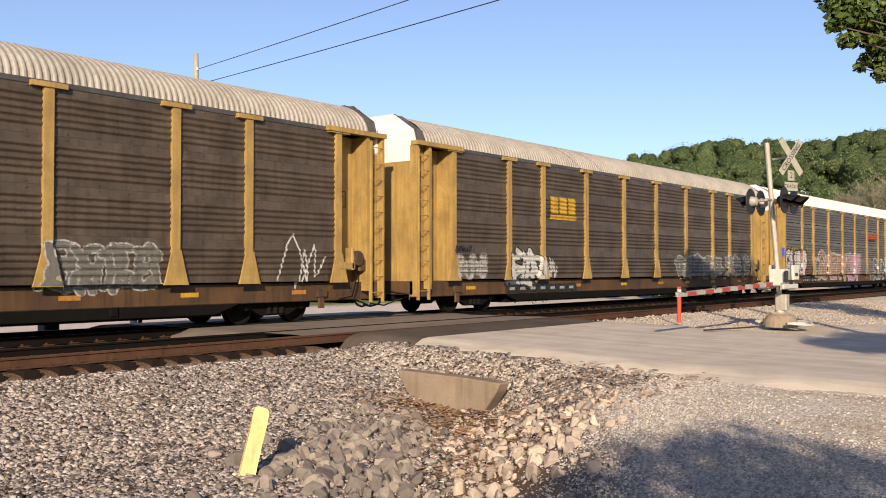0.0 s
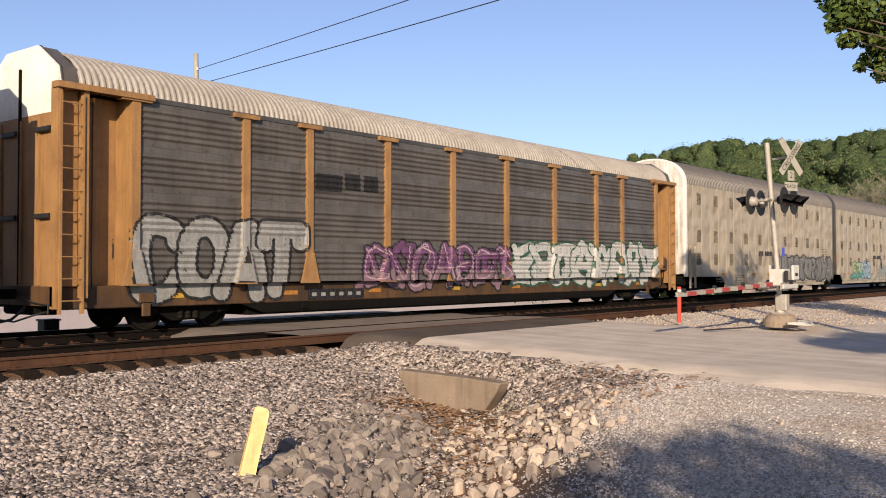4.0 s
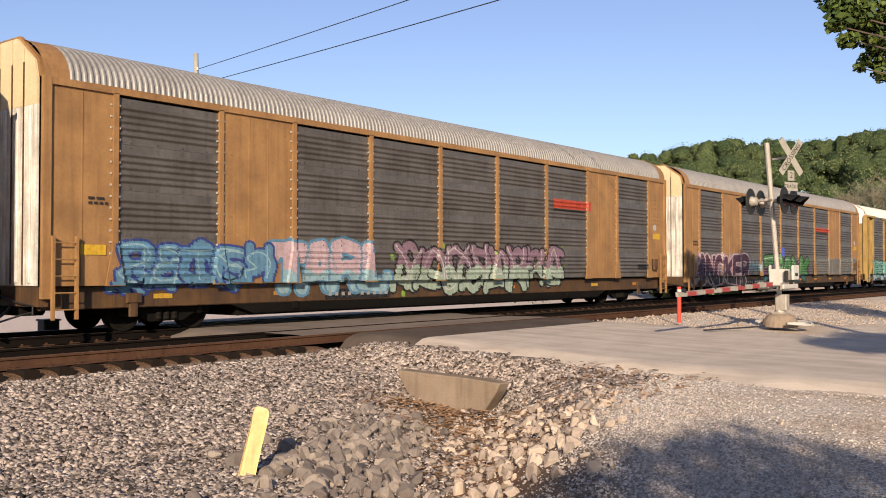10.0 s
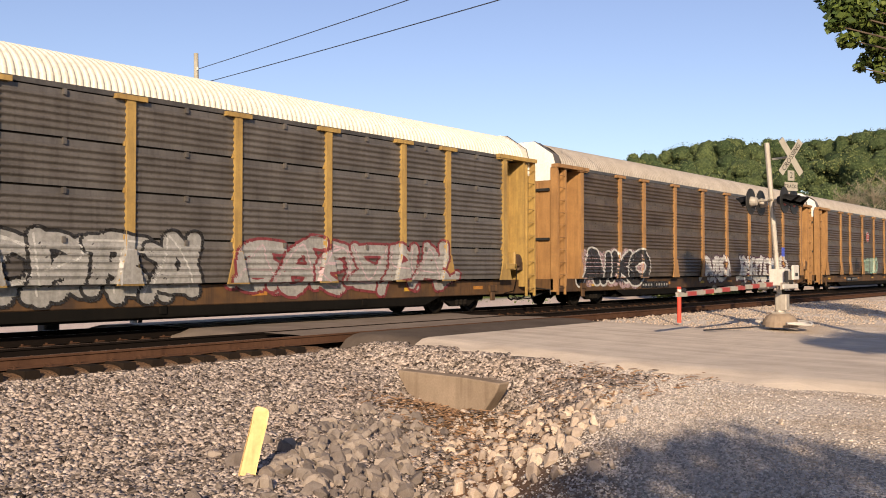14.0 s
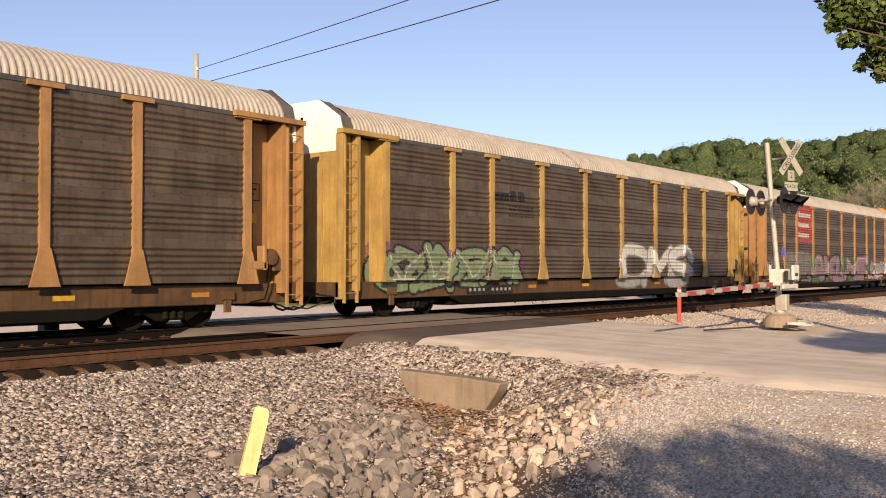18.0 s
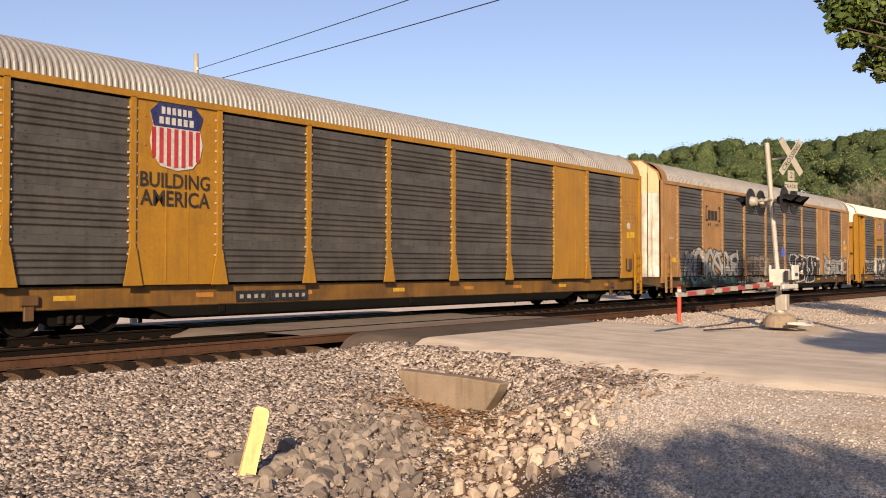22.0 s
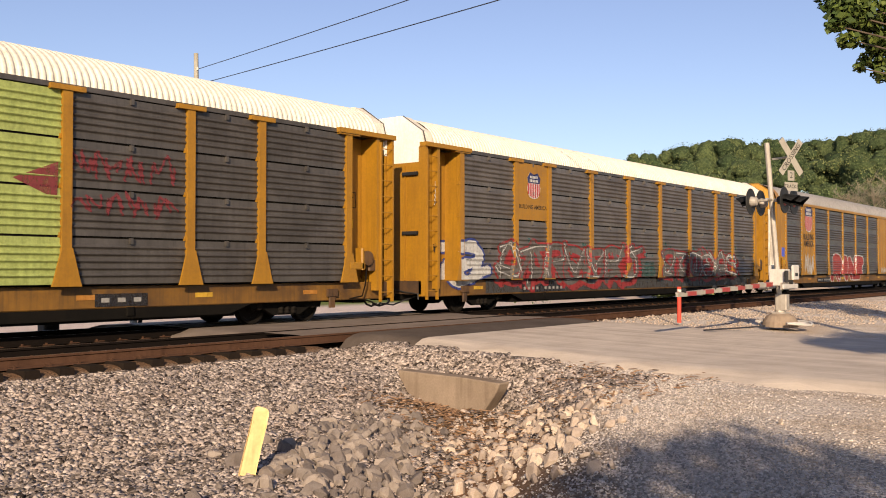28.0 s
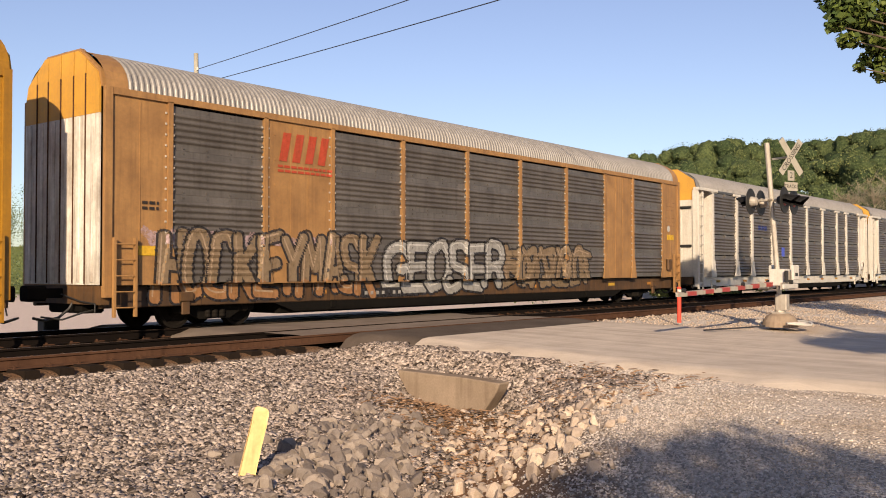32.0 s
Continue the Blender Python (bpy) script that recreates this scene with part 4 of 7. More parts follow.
ART = {
    28.6: [
        ("fade", "????", 17.81, 20.31, 0.83, 1.90, "white"),
        ("tag", "?", 23.81, 25.21, 0.86, 2.17, "white")],
    57.2: [
        ("cloud", "", 1.84, 3.44, 0.96, 1.84, "white"),
        ("letters", "??", 4.70, 6.34, 0.76, 1.93, "white", "black"),
        ("tag", "???", 6.34, 7.45, 0.97, 1.76, "white"),
        ("fade", "?????", 16.92, 21.67, 0.92, 1.91, "white"),
        ("fade", "????", 22.29, 25.20, 0.94, 1.97, "white"),
        ("tag", "????", 1.71, 2.63, 1.80, 2.03, "black"),
        ("bars", "3", 7.01, 8.74, 3.21, 3.78, "logo_yellow"),
        ("bar", "", 7.01, 8.74, 3.01, 3.16, "logo_yellow"),
        ("plate", "7", 4.67, 9.05, 0.53, 0.79),
        ("sign", "", 0.57, 1.32, 2.84, 3.37, "sign_yellow")],
    85.8: [
        ("cloud", "", 1.58, 5.61, 0.96, 2.46, "red"),
        ("letters", "GUAP", 1.84, 5.30, 0.86, 2.34, "white", "black", dict(fat=1.35)),
        ("tag", "ETC", 6.61, 7.37, 1.17, 1.96, "white"),
        ("letters", "?????", 7.75, 13.43, 0.64, 2.32, "tan", "white", dict(hi="sand")),
        ("letters", "??", 13.84, 16.18, 0.55, 2.38, "pink", "white", dict(hi="pale_pink")),
        ("fade", "???", 16.49, 19.19, 0.94, 2.01, "tan"),
        ("letters", "SUM", 19.56, 22.71, 0.62, 1.95, "panel", "white"),
        ("letters", "BTO", 22.71, 25.41, 0.86, 1.86, "pale_blue", "faded_blue", dict(fat=1.3)),
        ("bar", "", 18.00, 20.54, 3.32, 3.65, "logo_red"),
        ("bar", "", 18.00, 19.93, 3.21, 3.28, "black"),
        ("plate", "9", 5.20, 8.04, 0.40, 0.63),
        ("tag", "??", 0.50, 1.25, 2.72, 4.08, "black"),
        ("splash", "", 1.58, 5.61, 1.94, 2.66, "lime")],
    114.4: [
        ("letters", "COAT", 1.74, 6.27, 0.61, 2.38, "silver", "black", dict(fat=1.2)),
        ("letters", "???????", 8.63, 15.22, 0.73, 2.05, "purple", "black", dict(low="mauve", hi="pale_pink")),
        ("letters", "????????", 15.39, 25.49, 0.73, 2.30, "white", "dark_green"),
        ("bars", "2", 7.75, 9.12, 3.34, 3.77, "black"),
        ("bar", "", 6.76, 7.69, 3.27, 3.70, "black"),
        ("plate", "6", 6.70, 8.70, 0.56, 0.79)],
    142.6: [
        ("letters", "??????????", 11.10, 20.90, 0.50, 2.05, "silver_dark", "charcoal", dict(fat=1.35, hi="silver", drop=(0.07, -0.05))),
        ("bars", "9", 8.76, 10.75, 1.98, 2.22, "black"),
        ("reflect", "", 4.06, 4.53, 1.05, 1.14, "mark_orange"),
        ("reflect", "", 7.85, 8.37, 1.01, 1.11, "mark_orange"),
        ("reflect", "", 10.13, 10.65, 0.99, 1.10, "mark_yellow"),
        ("smallprint", "", 5.64, 6.84, 0.91, 1.10, "grey"),
        ("smallprint", "", 5.64, 6.53, 0.56, 0.84, "grey"),
        ("smallprint", "", 3.42, 4.36, 0.72, 0.94, "grey")],
    164.0: [
        ("letters", "??", 3.92, 5.69, 0.46, 1.78, "lime_pale", "dark_green", dict(low="teal", hi="white")),
        ("letters", "???", 5.69, 8.02, 0.40, 1.81, "pale_blue", "dark_blue", dict(hi="white")),
        ("cloud", "", 9.67, 14.54, 0.47, 1.66, "faded_blue"),
        ("bars", "9", 8.78, 10.74, 2.00, 2.23, "black"),
        ("bar", "", 10.79, 11.09, 1.34, 1.73, "black"),
        ("reflect", "", 2.68, 3.10, 1.02, 1.10, "mark_orange"),
        ("reflect", "", 8.28, 8.72, 0.97, 1.05, "mark_orange"),
        ("smallprint", "", 1.67, 2.35, 0.77, 1.05, "grey"),
        ("reflect", "", 0.29, 0.40, 1.28, 2.20, "mark_orange"),
        ("tag", "??", 15.07, 15.99, 1.43, 2.05, "grey")],
    187.0: [
        ("bar", "", 9.6, 21.0, 0.57, 0.97, "ink"),
        ("letters", "AZON", 1.84, 5.65, 0.98, 2.17, "charcoal", "white"),
        ("letters", "RAKEM", 6.70, 9.72, 0.96, 1.98, "black", "white", dict(fat=1.15)),
        ("cloud", "", 10.59, 20.71, 0.75, 2.29, "pink"),
        ("letters", "OOOOO", 10.70, 20.50, 0.58, 2.30, "pink", "black", dict(fat=1.9, low="purple", split=0.16)),
        ("letters", "Gnnn", 11.10, 19.70, 0.58, 1.72, "ink", "pink", dict(fat=0.72, layer=7)),
        ("letters", "BN????", 20.89, 25.60, 0.97, 2.25, "pale_green", "black", dict(low="charcoal", split=0.5)),
        ("tag", "XPIRE", 15.40, 18.23, 3.95, 4.86, "white"),
        ("tag", "?", 17.02, 17.77, 3.23, 3.91, "white"),
        ("board", "", 4.62, 6.32, 2.93, 4.90),
        ("plate", "10", 5.30, 8.43, 0.39, 0.64)],
    215.6: [
        ("letters", "?????", 1.62, 5.65, 0.85, 1.91, "mid_blue", "dark_blue", dict(hi="pale_blue", fat=1.2)),
        ("letters", "TARL", 5.65, 9.81, 0.73, 1.98, "pale_pink", "mid_blue", dict(low="pale_blue", fat=1.15)),
        ("splash", "", 9.81, 18.86, 0.57, 2.12, "lime"),
        ("letters", "????????", 10.16, 18.67, 0.60, 2.05, "mauve", "black", dict(low="pale_green", split=0.55, hi="white")),
        ("bar", "", 18.12, 20.61, 3.40, 3.72, "logo_red"),
        ("bar", "", 18.12, 20.21, 3.32, 3.38, "black"),
        ("plate", "10", 7.59, 10.04, 0.57, 0.81),
        ("bar", "", 24.26, 25.09, 1.31, 1.51, "black"),
        ("smallprint", "", 0.96, 1.39, 2.60, 2.79, "black")],
    244.2: [
        ("cloud", "", 1.23, 7.53, 0.67, 2.03, "pale_pink"),
        ("letters", "ANOKER", 1.29, 7.44, 0.61, 1.96, "dark_purple", "pale_pink", dict(low="charcoal", split=0.3, fat=1.1)),
        ("tag", "????", 7.44, 9.06, 1.10, 1.84, "pale_blue"),
        ("cloud", "", 9.46, 16.64, 0.84, 1.99, "purple"),
        ("letters", "TRANK", 9.67, 16.49, 0.56, 2.00, "green", "ink", dict(drop=(0.08, -0.05), low="teal_dark", split=0.35, hi="white", fat=1.15)),
        ("fade", "?????", 18.09, 25.56, 0.91, 1.97, "silver"),
        ("bar", "", 17.92, 20.55, 3.47, 3.72, "logo_red"),
        ("bar", "", 17.92, 20.18, 3.37, 3.44, "black"),
        ("plate", "10", 7.44, 9.99, 0.55, 0.80),
        ("smallprint", "", 0.87, 1.35, 2.36, 2.61, "black")],
    272.8: [
        ("cloud", "", 0.97, 6.32, 0.31, 0.94, "pale_blue"),
        ("letters", "?????", 1.32, 6.32, 0.58, 1.95, "teal", "black", dict(hi="white", fat=1.3, low="pale_blue", split=0.22)),
        ("letters", "??????", 6.41, 14.01, 0.60, 2.08, "silver", "black", dict(fat=1.15, hi="white")),
        ("letters", "??????", 15.06, 22.62, 0.70, 2.04, "silver", "maroon", dict(fat=1.0, hi="pale_pink")),
        ("bars", "3", 6.93, 8.58, 3.21, 3.78, "logo_yellow"),
        ("bar", "", 6.93, 8.58, 2.98, 3.14, "logo_yellow"),
        ("tag", "??", 0.35, 1.28, 3.48, 4.35, "black"),
        ("tag", "???", 0.39, 1.28, 2.07, 2.39, "black"),
        ("plate", "10", 6.23, 8.30, 0.35, 0.59)],
    301.4: [
        ("cloud", "", 1.69, 7.03, 0.58, 2.05, "pale_pink"),
        ("letters", "AIKO", 1.86, 6.94, 0.75, 2.02, "black", "white", dict(fat=1.25)),
        ("letters", "???", 12.38, 15.26, 0.70, 1.96, "white", "dark_purple"),
        ("letters", "??????", 16.68, 23.18, 0.61, 1.98, "white", "dark_purple"),
        ("plate", "10", 6.72, 9.18, 0.59, 0.91)],
    330.0: [
        ("octagon", "", 10.30, 10.98, 3.14, 3.76),
        ("octagon", "", 16.02, 16.70, 3.12, 3.75),
        ("letters", "????", 9.59, 11.02, 1.07, 2.07, "pale_green", "teal"),
        ("letters", "????", 11.33, 13.16, 1.01, 2.16, "pale_green", "teal"),
        ("tag", "???", 7.60, 8.70, 0.99, 2.05, "black"),
        ("plate", "10", 6.38, 8.93, 0.65, 0.90)],
    358.6: [
        ("cloud", "", 1.40, 8.33, 0.90, 2.03, "purple"),
        ("letters", "????", 1.63, 8.06, 0.67, 2.02, "dull_green", "ink", dict(hi="white", fat=1.05)),
        ("letters", "DMS", 15.08, 21.46, 0.60, 2.26, "white", "silver_dark", dict(low="silver", split=0.3, fat=0.95)),
        ("bars", "2", 7.51, 8.43, 3.48, 3.81, "black"),
        ("bar", "", 6.62, 7.48, 3.47, 3.73, "black"),
        ("smallprint", "", 7.51, 8.96, 2.99, 3.39, "black"),
        ("plate", "10", 5.53, 7.96, 0.61, 0.86)],
    387.2: [
        ("redsign", "", 6.40, 8.97, 2.82, 4.91),
        ("tag", "????", 1.45, 3.85, 0.93, 2.13, "silver"),
        ("fade", "?????", 4.68, 9.05, 0.93, 2.25, "silver"),
        ("cloud", "", 9.05, 21.31, 0.59, 2.09, "green"),
        ("splash", "", 9.25, 21.31, 0.58, 2.09, "mid_blue"),
        ("letters", "AKLME", 9.34, 20.74, 0.58, 2.17, "mauve", "ink", dict(drop=(0.26, -0.02), hi="white", fat=1.3)),
        ("letters", "?????", 21.70, 25.60, 0.60, 1.90, "silver", "ink", dict(low="pale_pink")),
        ("tag", "???", 0.34, 1.18, 1.06, 1.90, "black"),
        ("plate", "10", 6.45, 9.25, 0.56, 0.85)],
    415.8: [
        ("shield", "", 4.56, 5.89, 3.41, 4.92),
        ("words", "BUILDING", 4.34, 6.09, 3.03, 3.35, "ink"),
        ("words", "AMERICA", 4.34, 6.09, 2.64, 2.98, "ink"),
        ("plate", "10", 7.00, 9.23, 0.50, 0.80)],
    444.4: [
        ("bars", "3", 4.65, 5.75, 3.52, 3.96, "ink"),
        ("bracket", "", 4.44, 6.08, 3.27, 4.16, "ink"),
        ("letters", "?O????", 2.28, 8.32, 0.58, 2.18, "silver", "ink", dict(low="teal_dark", split=0.22, fat=0.95, hi="white", drop=(0.06, -0.05))),
        ("cloud", "", 9.4, 12.8, 0.75, 1.95, "rust"),
        ("letters", "TESO", 9.67, 12.53, 0.69, 1.95, "grey", "ink", dict(fat=1.1)),
        ("splash", "", 12.53, 13.91, 1.06, 2.03, "rust"),
        ("letters", "T????", 15.86, 20.45, 0.58, 2.08, "ink", "white", dict(fat=1.3)),
        ("letters", "????", 21.58, 26.30, 0.80, 1.95, "silver", "ink"),
        ("plate", "10", 7.61, 9.83, 0.52, 0.78),
        ("smallprint", "", 0.68, 1.11, 2.57, 2.69, "white")],
    473.0: [
        ("cloud", "", 1.57, 4.09, 0.98, 1.95, "white"),
        ("letters", "????", 1.61, 4.03, 1.01, 1.85, "ink", "silver"),
        ("cloud", "", 4.25, 7.2, 0.80, 2.10, "white"),
        ("letters", "GOG", 4.50, 6.95, 0.92, 1.98, "ink", "white", dict(fat=1.2)),
        ("letters", "?????????", 8.05, 22.13, 0.66, 2.25, "panel", "ink", dict(hi="white", drop=(0.05, -0.04))),
        ("board", "", 4.37, 6.04, 2.93, 4.97),
        ("plate", "10", 5.02, 7.78, 0.60, 0.84)],
    501.6: [
        ("lime", "", 0, 0, 0, 0),
        ("bar", "", 10.11, 10.71, 2.22, 3.69, "maroon"),
        ("bar", "", 11.88, 13.48, 3.28, 3.61, "maroon"),
        ("bar", "", 12.94, 13.51, 2.24, 3.09, "maroon"),
        ("bar", "", 15.87, 16.39, 3.48, 4.69, "maroon"),
        ("bar", "", 15.87, 16.46, 0.98, 2.54, "maroon"),
        ("arrow", "", 16.81, 17.68, 2.65, 3.37, "maroon"),
        ("bar", "", 7.89, 8.92, 3.36, 3.54, "maroon"),
        ("tag", "????", 17.88, 20.29, 3.09, 3.73, "maroon"),
        ("tag", "????", 17.98, 20.29, 2.37, 2.88, "maroon"),
        ("plate", "3", 18.59, 19.79, 0.63, 0.87),
        ("board", "", 4.51, 5.42, 2.49, 4.12)],
    530.2: [
        ("bar", "", 3.2, 25.4, 0.57, 0.97, "charcoal"),
        ("splash", "", 3.0, 23.6, 1.5, 2.4, "teal_dark"),
        ("letters", "?", 1.45, 2.74, 0.73, 2.20, "white", "dark_blue"),
        ("letters", "???????", 3.64, 13.01, 0.74, 2.25, "panel", "red", dict(hi="white", fat=0.8, drop=(0.24, -0.16))),
        ("cloud", "", 13.01, 14.57, 0.75, 1.66, "teal_dark"),
        ("letters", "??????", 15.12, 23.30, 0.90, 2.10, "panel", "red", dict(hi="white", fat=0.75, drop=(0.2, -0.12))),
        ("tag", "??", 0.38, 1.12, 2.95, 3.85, "white"),
        ("tag", "???", 0.43, 1.01, 1.80, 2.15, "ink"),
        ("board", "", 4.39, 6.08, 2.94, 4.93),
        ("plate", "10", 5.19, 7.82, 0.62, 0.89)],
    558.8: [
        ("shield", "", 4.64, 5.97, 3.40, 4.91),
        ("words", "BUILDING", 4.43, 6.19, 2.97, 3.30, "ink"),
        ("words", "AMERICA", 4.43, 6.19, 2.59, 2.93, "ink"),
        ("tag", "????", 4.56, 6.19, 0.92, 2.32, "white"),
        ("letters", "RANE", 10.20, 16.41, 0.62, 2.12, "red_pale", "white", dict(low="red", split=0.3, fat=1.3)),
        ("tag", "??", 20.95, 22.42, 1.00, 1.49, "white"),
        ("plate", "10", 7.51, 9.97, 0.52, 0.80)],
    587.4: [
        ("stripe_mark", "", 4.57, 6.24, 3.89, 4.58, "logo_red"),
        ("smallprint", "", 4.54, 6.30, 3.63, 3.85, "logo_red"),
        ("cloud", "", 0.94, 6.60, 1.79, 2.20, "pale_pink"),
        ("letters", "HOCKEYMASK", 1.30, 8.10, 0.62, 2.18, "khaki", "ink", dict(hi="sand", low="rust", split=0.25, fat=1.15)),
        ("letters", "GEOSER", 8.40, 13.90, 0.66, 2.10, "silver", "ink", dict(fat=1.0, hi="white")),
        ("letters", "?????", 13.90, 19.2, 0.66, 2.12, "khaki", "ink", dict(hi="sand")),
        ("plate", "10", 7.64, 9.96, 0.53, 0.77),
        ("smallprint", "", 0.88, 1.28, 2.55, 2.78, "black")],
    616.0: [
        ("bars", "3", 7.44, 8.72, 3.28, 3.51, "dark_blue")],
}


def sheet_form(kind, c):
    """Height, ridges, flat share, depth and gap of a side sheet."""
    if kind == "b":
        return 3.77 / 4, 5, 0.28, 0.040, 0.004
    return (0.95, 5, 0.22, 0.042, 0.045) if c["sheets"] == 4 else (0.95, 5, 0.28, 0.040, 0.004)


def side_y(c, x, z):
    """How far out a car's side lies at places on it: sheets, posts, plain panels and sill."""
    kind = c["kind"]
    if kind == "v":
        return np.full(x.shape, -1.607)
    h, n, flat, dep, gap = sheet_form(kind, c)
    hh = h - gap
    step = hh * (1 - flat) / n
    v = (z - 1.02) % h - hh * flat / 2
    f = (v % step) / step
    ridge = np.interp(f, [r[0] for r in RIDGE], [r[1] ** (2.6 if c["panel"] == "panel_dark" else 1.0) for r in RIDGE]) * dep
    y = np.where((v < 0) | (v > step * n), -1.53, -1.53 - ridge)
    y = np.where(z > 4.82, -1.553, np.where(z < 1.0, -1.366, y))
    if kind == "a":
        fronts = [(p - 0.1, p + 0.1, 1.72, 4.8, -1.622) for p in A_POSTS]
        foot = np.interp(z, [0.98, 1.10, 1.72], [0.32, 0.28, 0.12])
        for p in A_POSTS:
            y = np.where((np.abs(x - p) < foot) & (z > 0.985) & (z < 1.72), -1.648, y)
        for a, b in ((0.66, 1.58), (25.67, 26.59)):
            y = np.where((x > a) & (x < b) & (z > 0.98), -1.042, y)
    else:
        foot = np.interp(z, [0.98, 1.12, 1.75], [0.23, 0.20, 0.08])
        fronts = [(a, b, 0.99, 4.84, -1.575) for a, b in ((0.17, 1.48), (4.24, 6.28), (20.47, 22.51), (25.27, 26.58))]
        fronts += [(p - 0.07, p + 0.07, 0.985, 4.84, -1.614) for p in (1.55, 4.17, 6.35, 9.05, 11.97, 14.8, 17.65, 20.4, 22.58, 25.2)]
    for a, b, za, zb, yy in fronts:
        y = np.where((x > a) & (x < b) & (z > za) & (z < zb), yy, y)
    if kind == "b":
        for p in (1.55, 4.17, 6.35, 9.05, 11.97, 14.8, 17.65, 20.4, 22.58, 25.2):
            y = np.where((np.abs(x - p) < foot) & (z > 0.985) & (z < 1.75), -1.628, y)
    return y


def drape(bm, car, c, material, layer, name, label=""):
    """Lays a flat mesh in x and z on the car's side."""
    if bm.verts:
        x, z = np.array([v.co.x for v in bm.verts]), np.array([v.co.z for v in bm.verts])
        for v, y in zip(bm.verts, side_y(c, x, z) - 0.006 - 0.0018 * layer):
            v.co.y = y
    ob = part(name, bm, material, car, label)
    if name in ("paint_splash", "small_print", "painted_bracket"):
        ob["kind"] = "stuff"
    return ob


def bend(knots, steps=5):
    """A smooth line through points."""
    k = [Vector(p) for p in knots]
    out = []
    for i in range(len(k) - 1):
        p0, p1, p2, p3 = k[max(i - 1, 0)], k[i], k[i + 1], k[min(i + 2, len(k) - 1)]
        for j in range(steps):
            t = j / steps
            out.append(tuple(0.5 * (2 * p1 + (p2 - p0) * t + (2 * p0 - 5 * p1 + 4 * p2 - p3) * t * t + (3 * p1 - p0 - 3 * p2 + p3) * t ** 3)))
    out.append(tuple(k[-1]))
    return out


def reach(px, pz, lines, squash=1.0):
    """Distance of places from a set of lines."""
    best = np.full(px.shape, 1e3)
    for line in lines:
        for (ax, az), (bx_, bz) in zip(line, line[1:] if len(line) > 1 else line):
            dx, dz = bx_ - ax, (bz - az) * squash
            qx, qz = px - ax, (pz - az) * squash
            t = np.clip((qx * dx + qz * dz) / max(1e-9, dx * dx + dz * dz), 0, 1)
            best = np.minimum(best, np.hypot(qx - t * dx, qz - t * dz))
    return best


def sprayed_shape(name, car, c, lines, r, rim, mats, layer, cell, low=None, drop=None, squash=1.0, label=""):
    """A sprayed form along lines, with its outline, as one sheet that follows the car's side.
    mats: outline, fill, lower fill."""
    pts = [p for line in lines for p in line]
    pad = r + rim + 2 * cell
    dx, dz = drop or (0.0, 0.0)
    xs = np.arange(min(p[0] for p in pts) - pad + min(0, dx), max(p[0] for p in pts) + pad + max(0, dx), cell)
    zs = np.arange(max(0.54, min(p[1] for p in pts) - pad + min(0, dz)), max(p[1] for p in pts) + pad, cell)
    if len(zs) < 2:
        return None
    gx_, gz_ = np.meshgrid(xs, zs, indexing="ij")

    def field(px, pz):
        return reach(px, pz, lines, squash) - r

    def hull(px, pz):
        f = field(px, pz) - rim
        if drop:
            for k in (0.34, 0.67, 1.0):
                f = np.minimum(f, field(px - dx * k, pz - dz * k) - rim * 0.4)
        return f
    # vertices near an edge slide onto it
    for fn in ((hull, field) if rim else (field,)):
        f = fn(gx_, gz_)
        e = 0.004
        ex, ez = (fn(gx_ + e, gz_) - f) / e, (fn(gx_, gz_ + e) - f) / e
        near = (np.abs(f) < cell * 0.78) / np.maximum(0.25, ex * ex + ez * ez)
        gx_, gz_ = gx_ - f * ex * near, np.maximum(0.54, gz_ - f * ez * near)
    cx = (gx_[:-1, :-1] + gx_[1:, 1:]) / 2
    cz = (gz_[:-1, :-1] + gz_[1:, 1:]) / 2
    f, hf = field(cx, cz), hull(cx, cz)
    cls = np.where(f < 0, 1, 0)
    if low is not None:
        cls = np.where((f < 0) & (cz + 0.06 * np.sin(cx * 9) < low), 2, cls)
    keep = hf < 0 if rim else f < 0
    y = side_y(c, gx_, gz_) - 0.006 - 0.0018 * layer
    quad = [y[:-1, :-1], y[1:, :-1], y[1:, 1:], y[:-1, 1:]]
    keep &= (np.maximum.reduce(quad) - np.minimum.reduce(quad)) < 0.2
    if not keep.any():
        return None
    i, j = np.nonzero(keep)
    m = gx_.shape[1]
    a = i * m + j
    faces = np.stack([a, a + m, a + m + 1, a + 1], -1)
    used, idx = np.unique(faces, return_inverse=True)
    co = np.stack([gx_, y, gz_], -1).reshape(-1, 3)[used]
    me = bpy.data.meshes.new(name)
    me.from_pydata(co.tolist(), [], idx.reshape(-1, 4).tolist())
    for q in mats:
        me.materials.append(q)
    me.polygons.foreach_set("material_index", cls[i, j].astype(np.int32))
    return part(name, me, None, car, label)


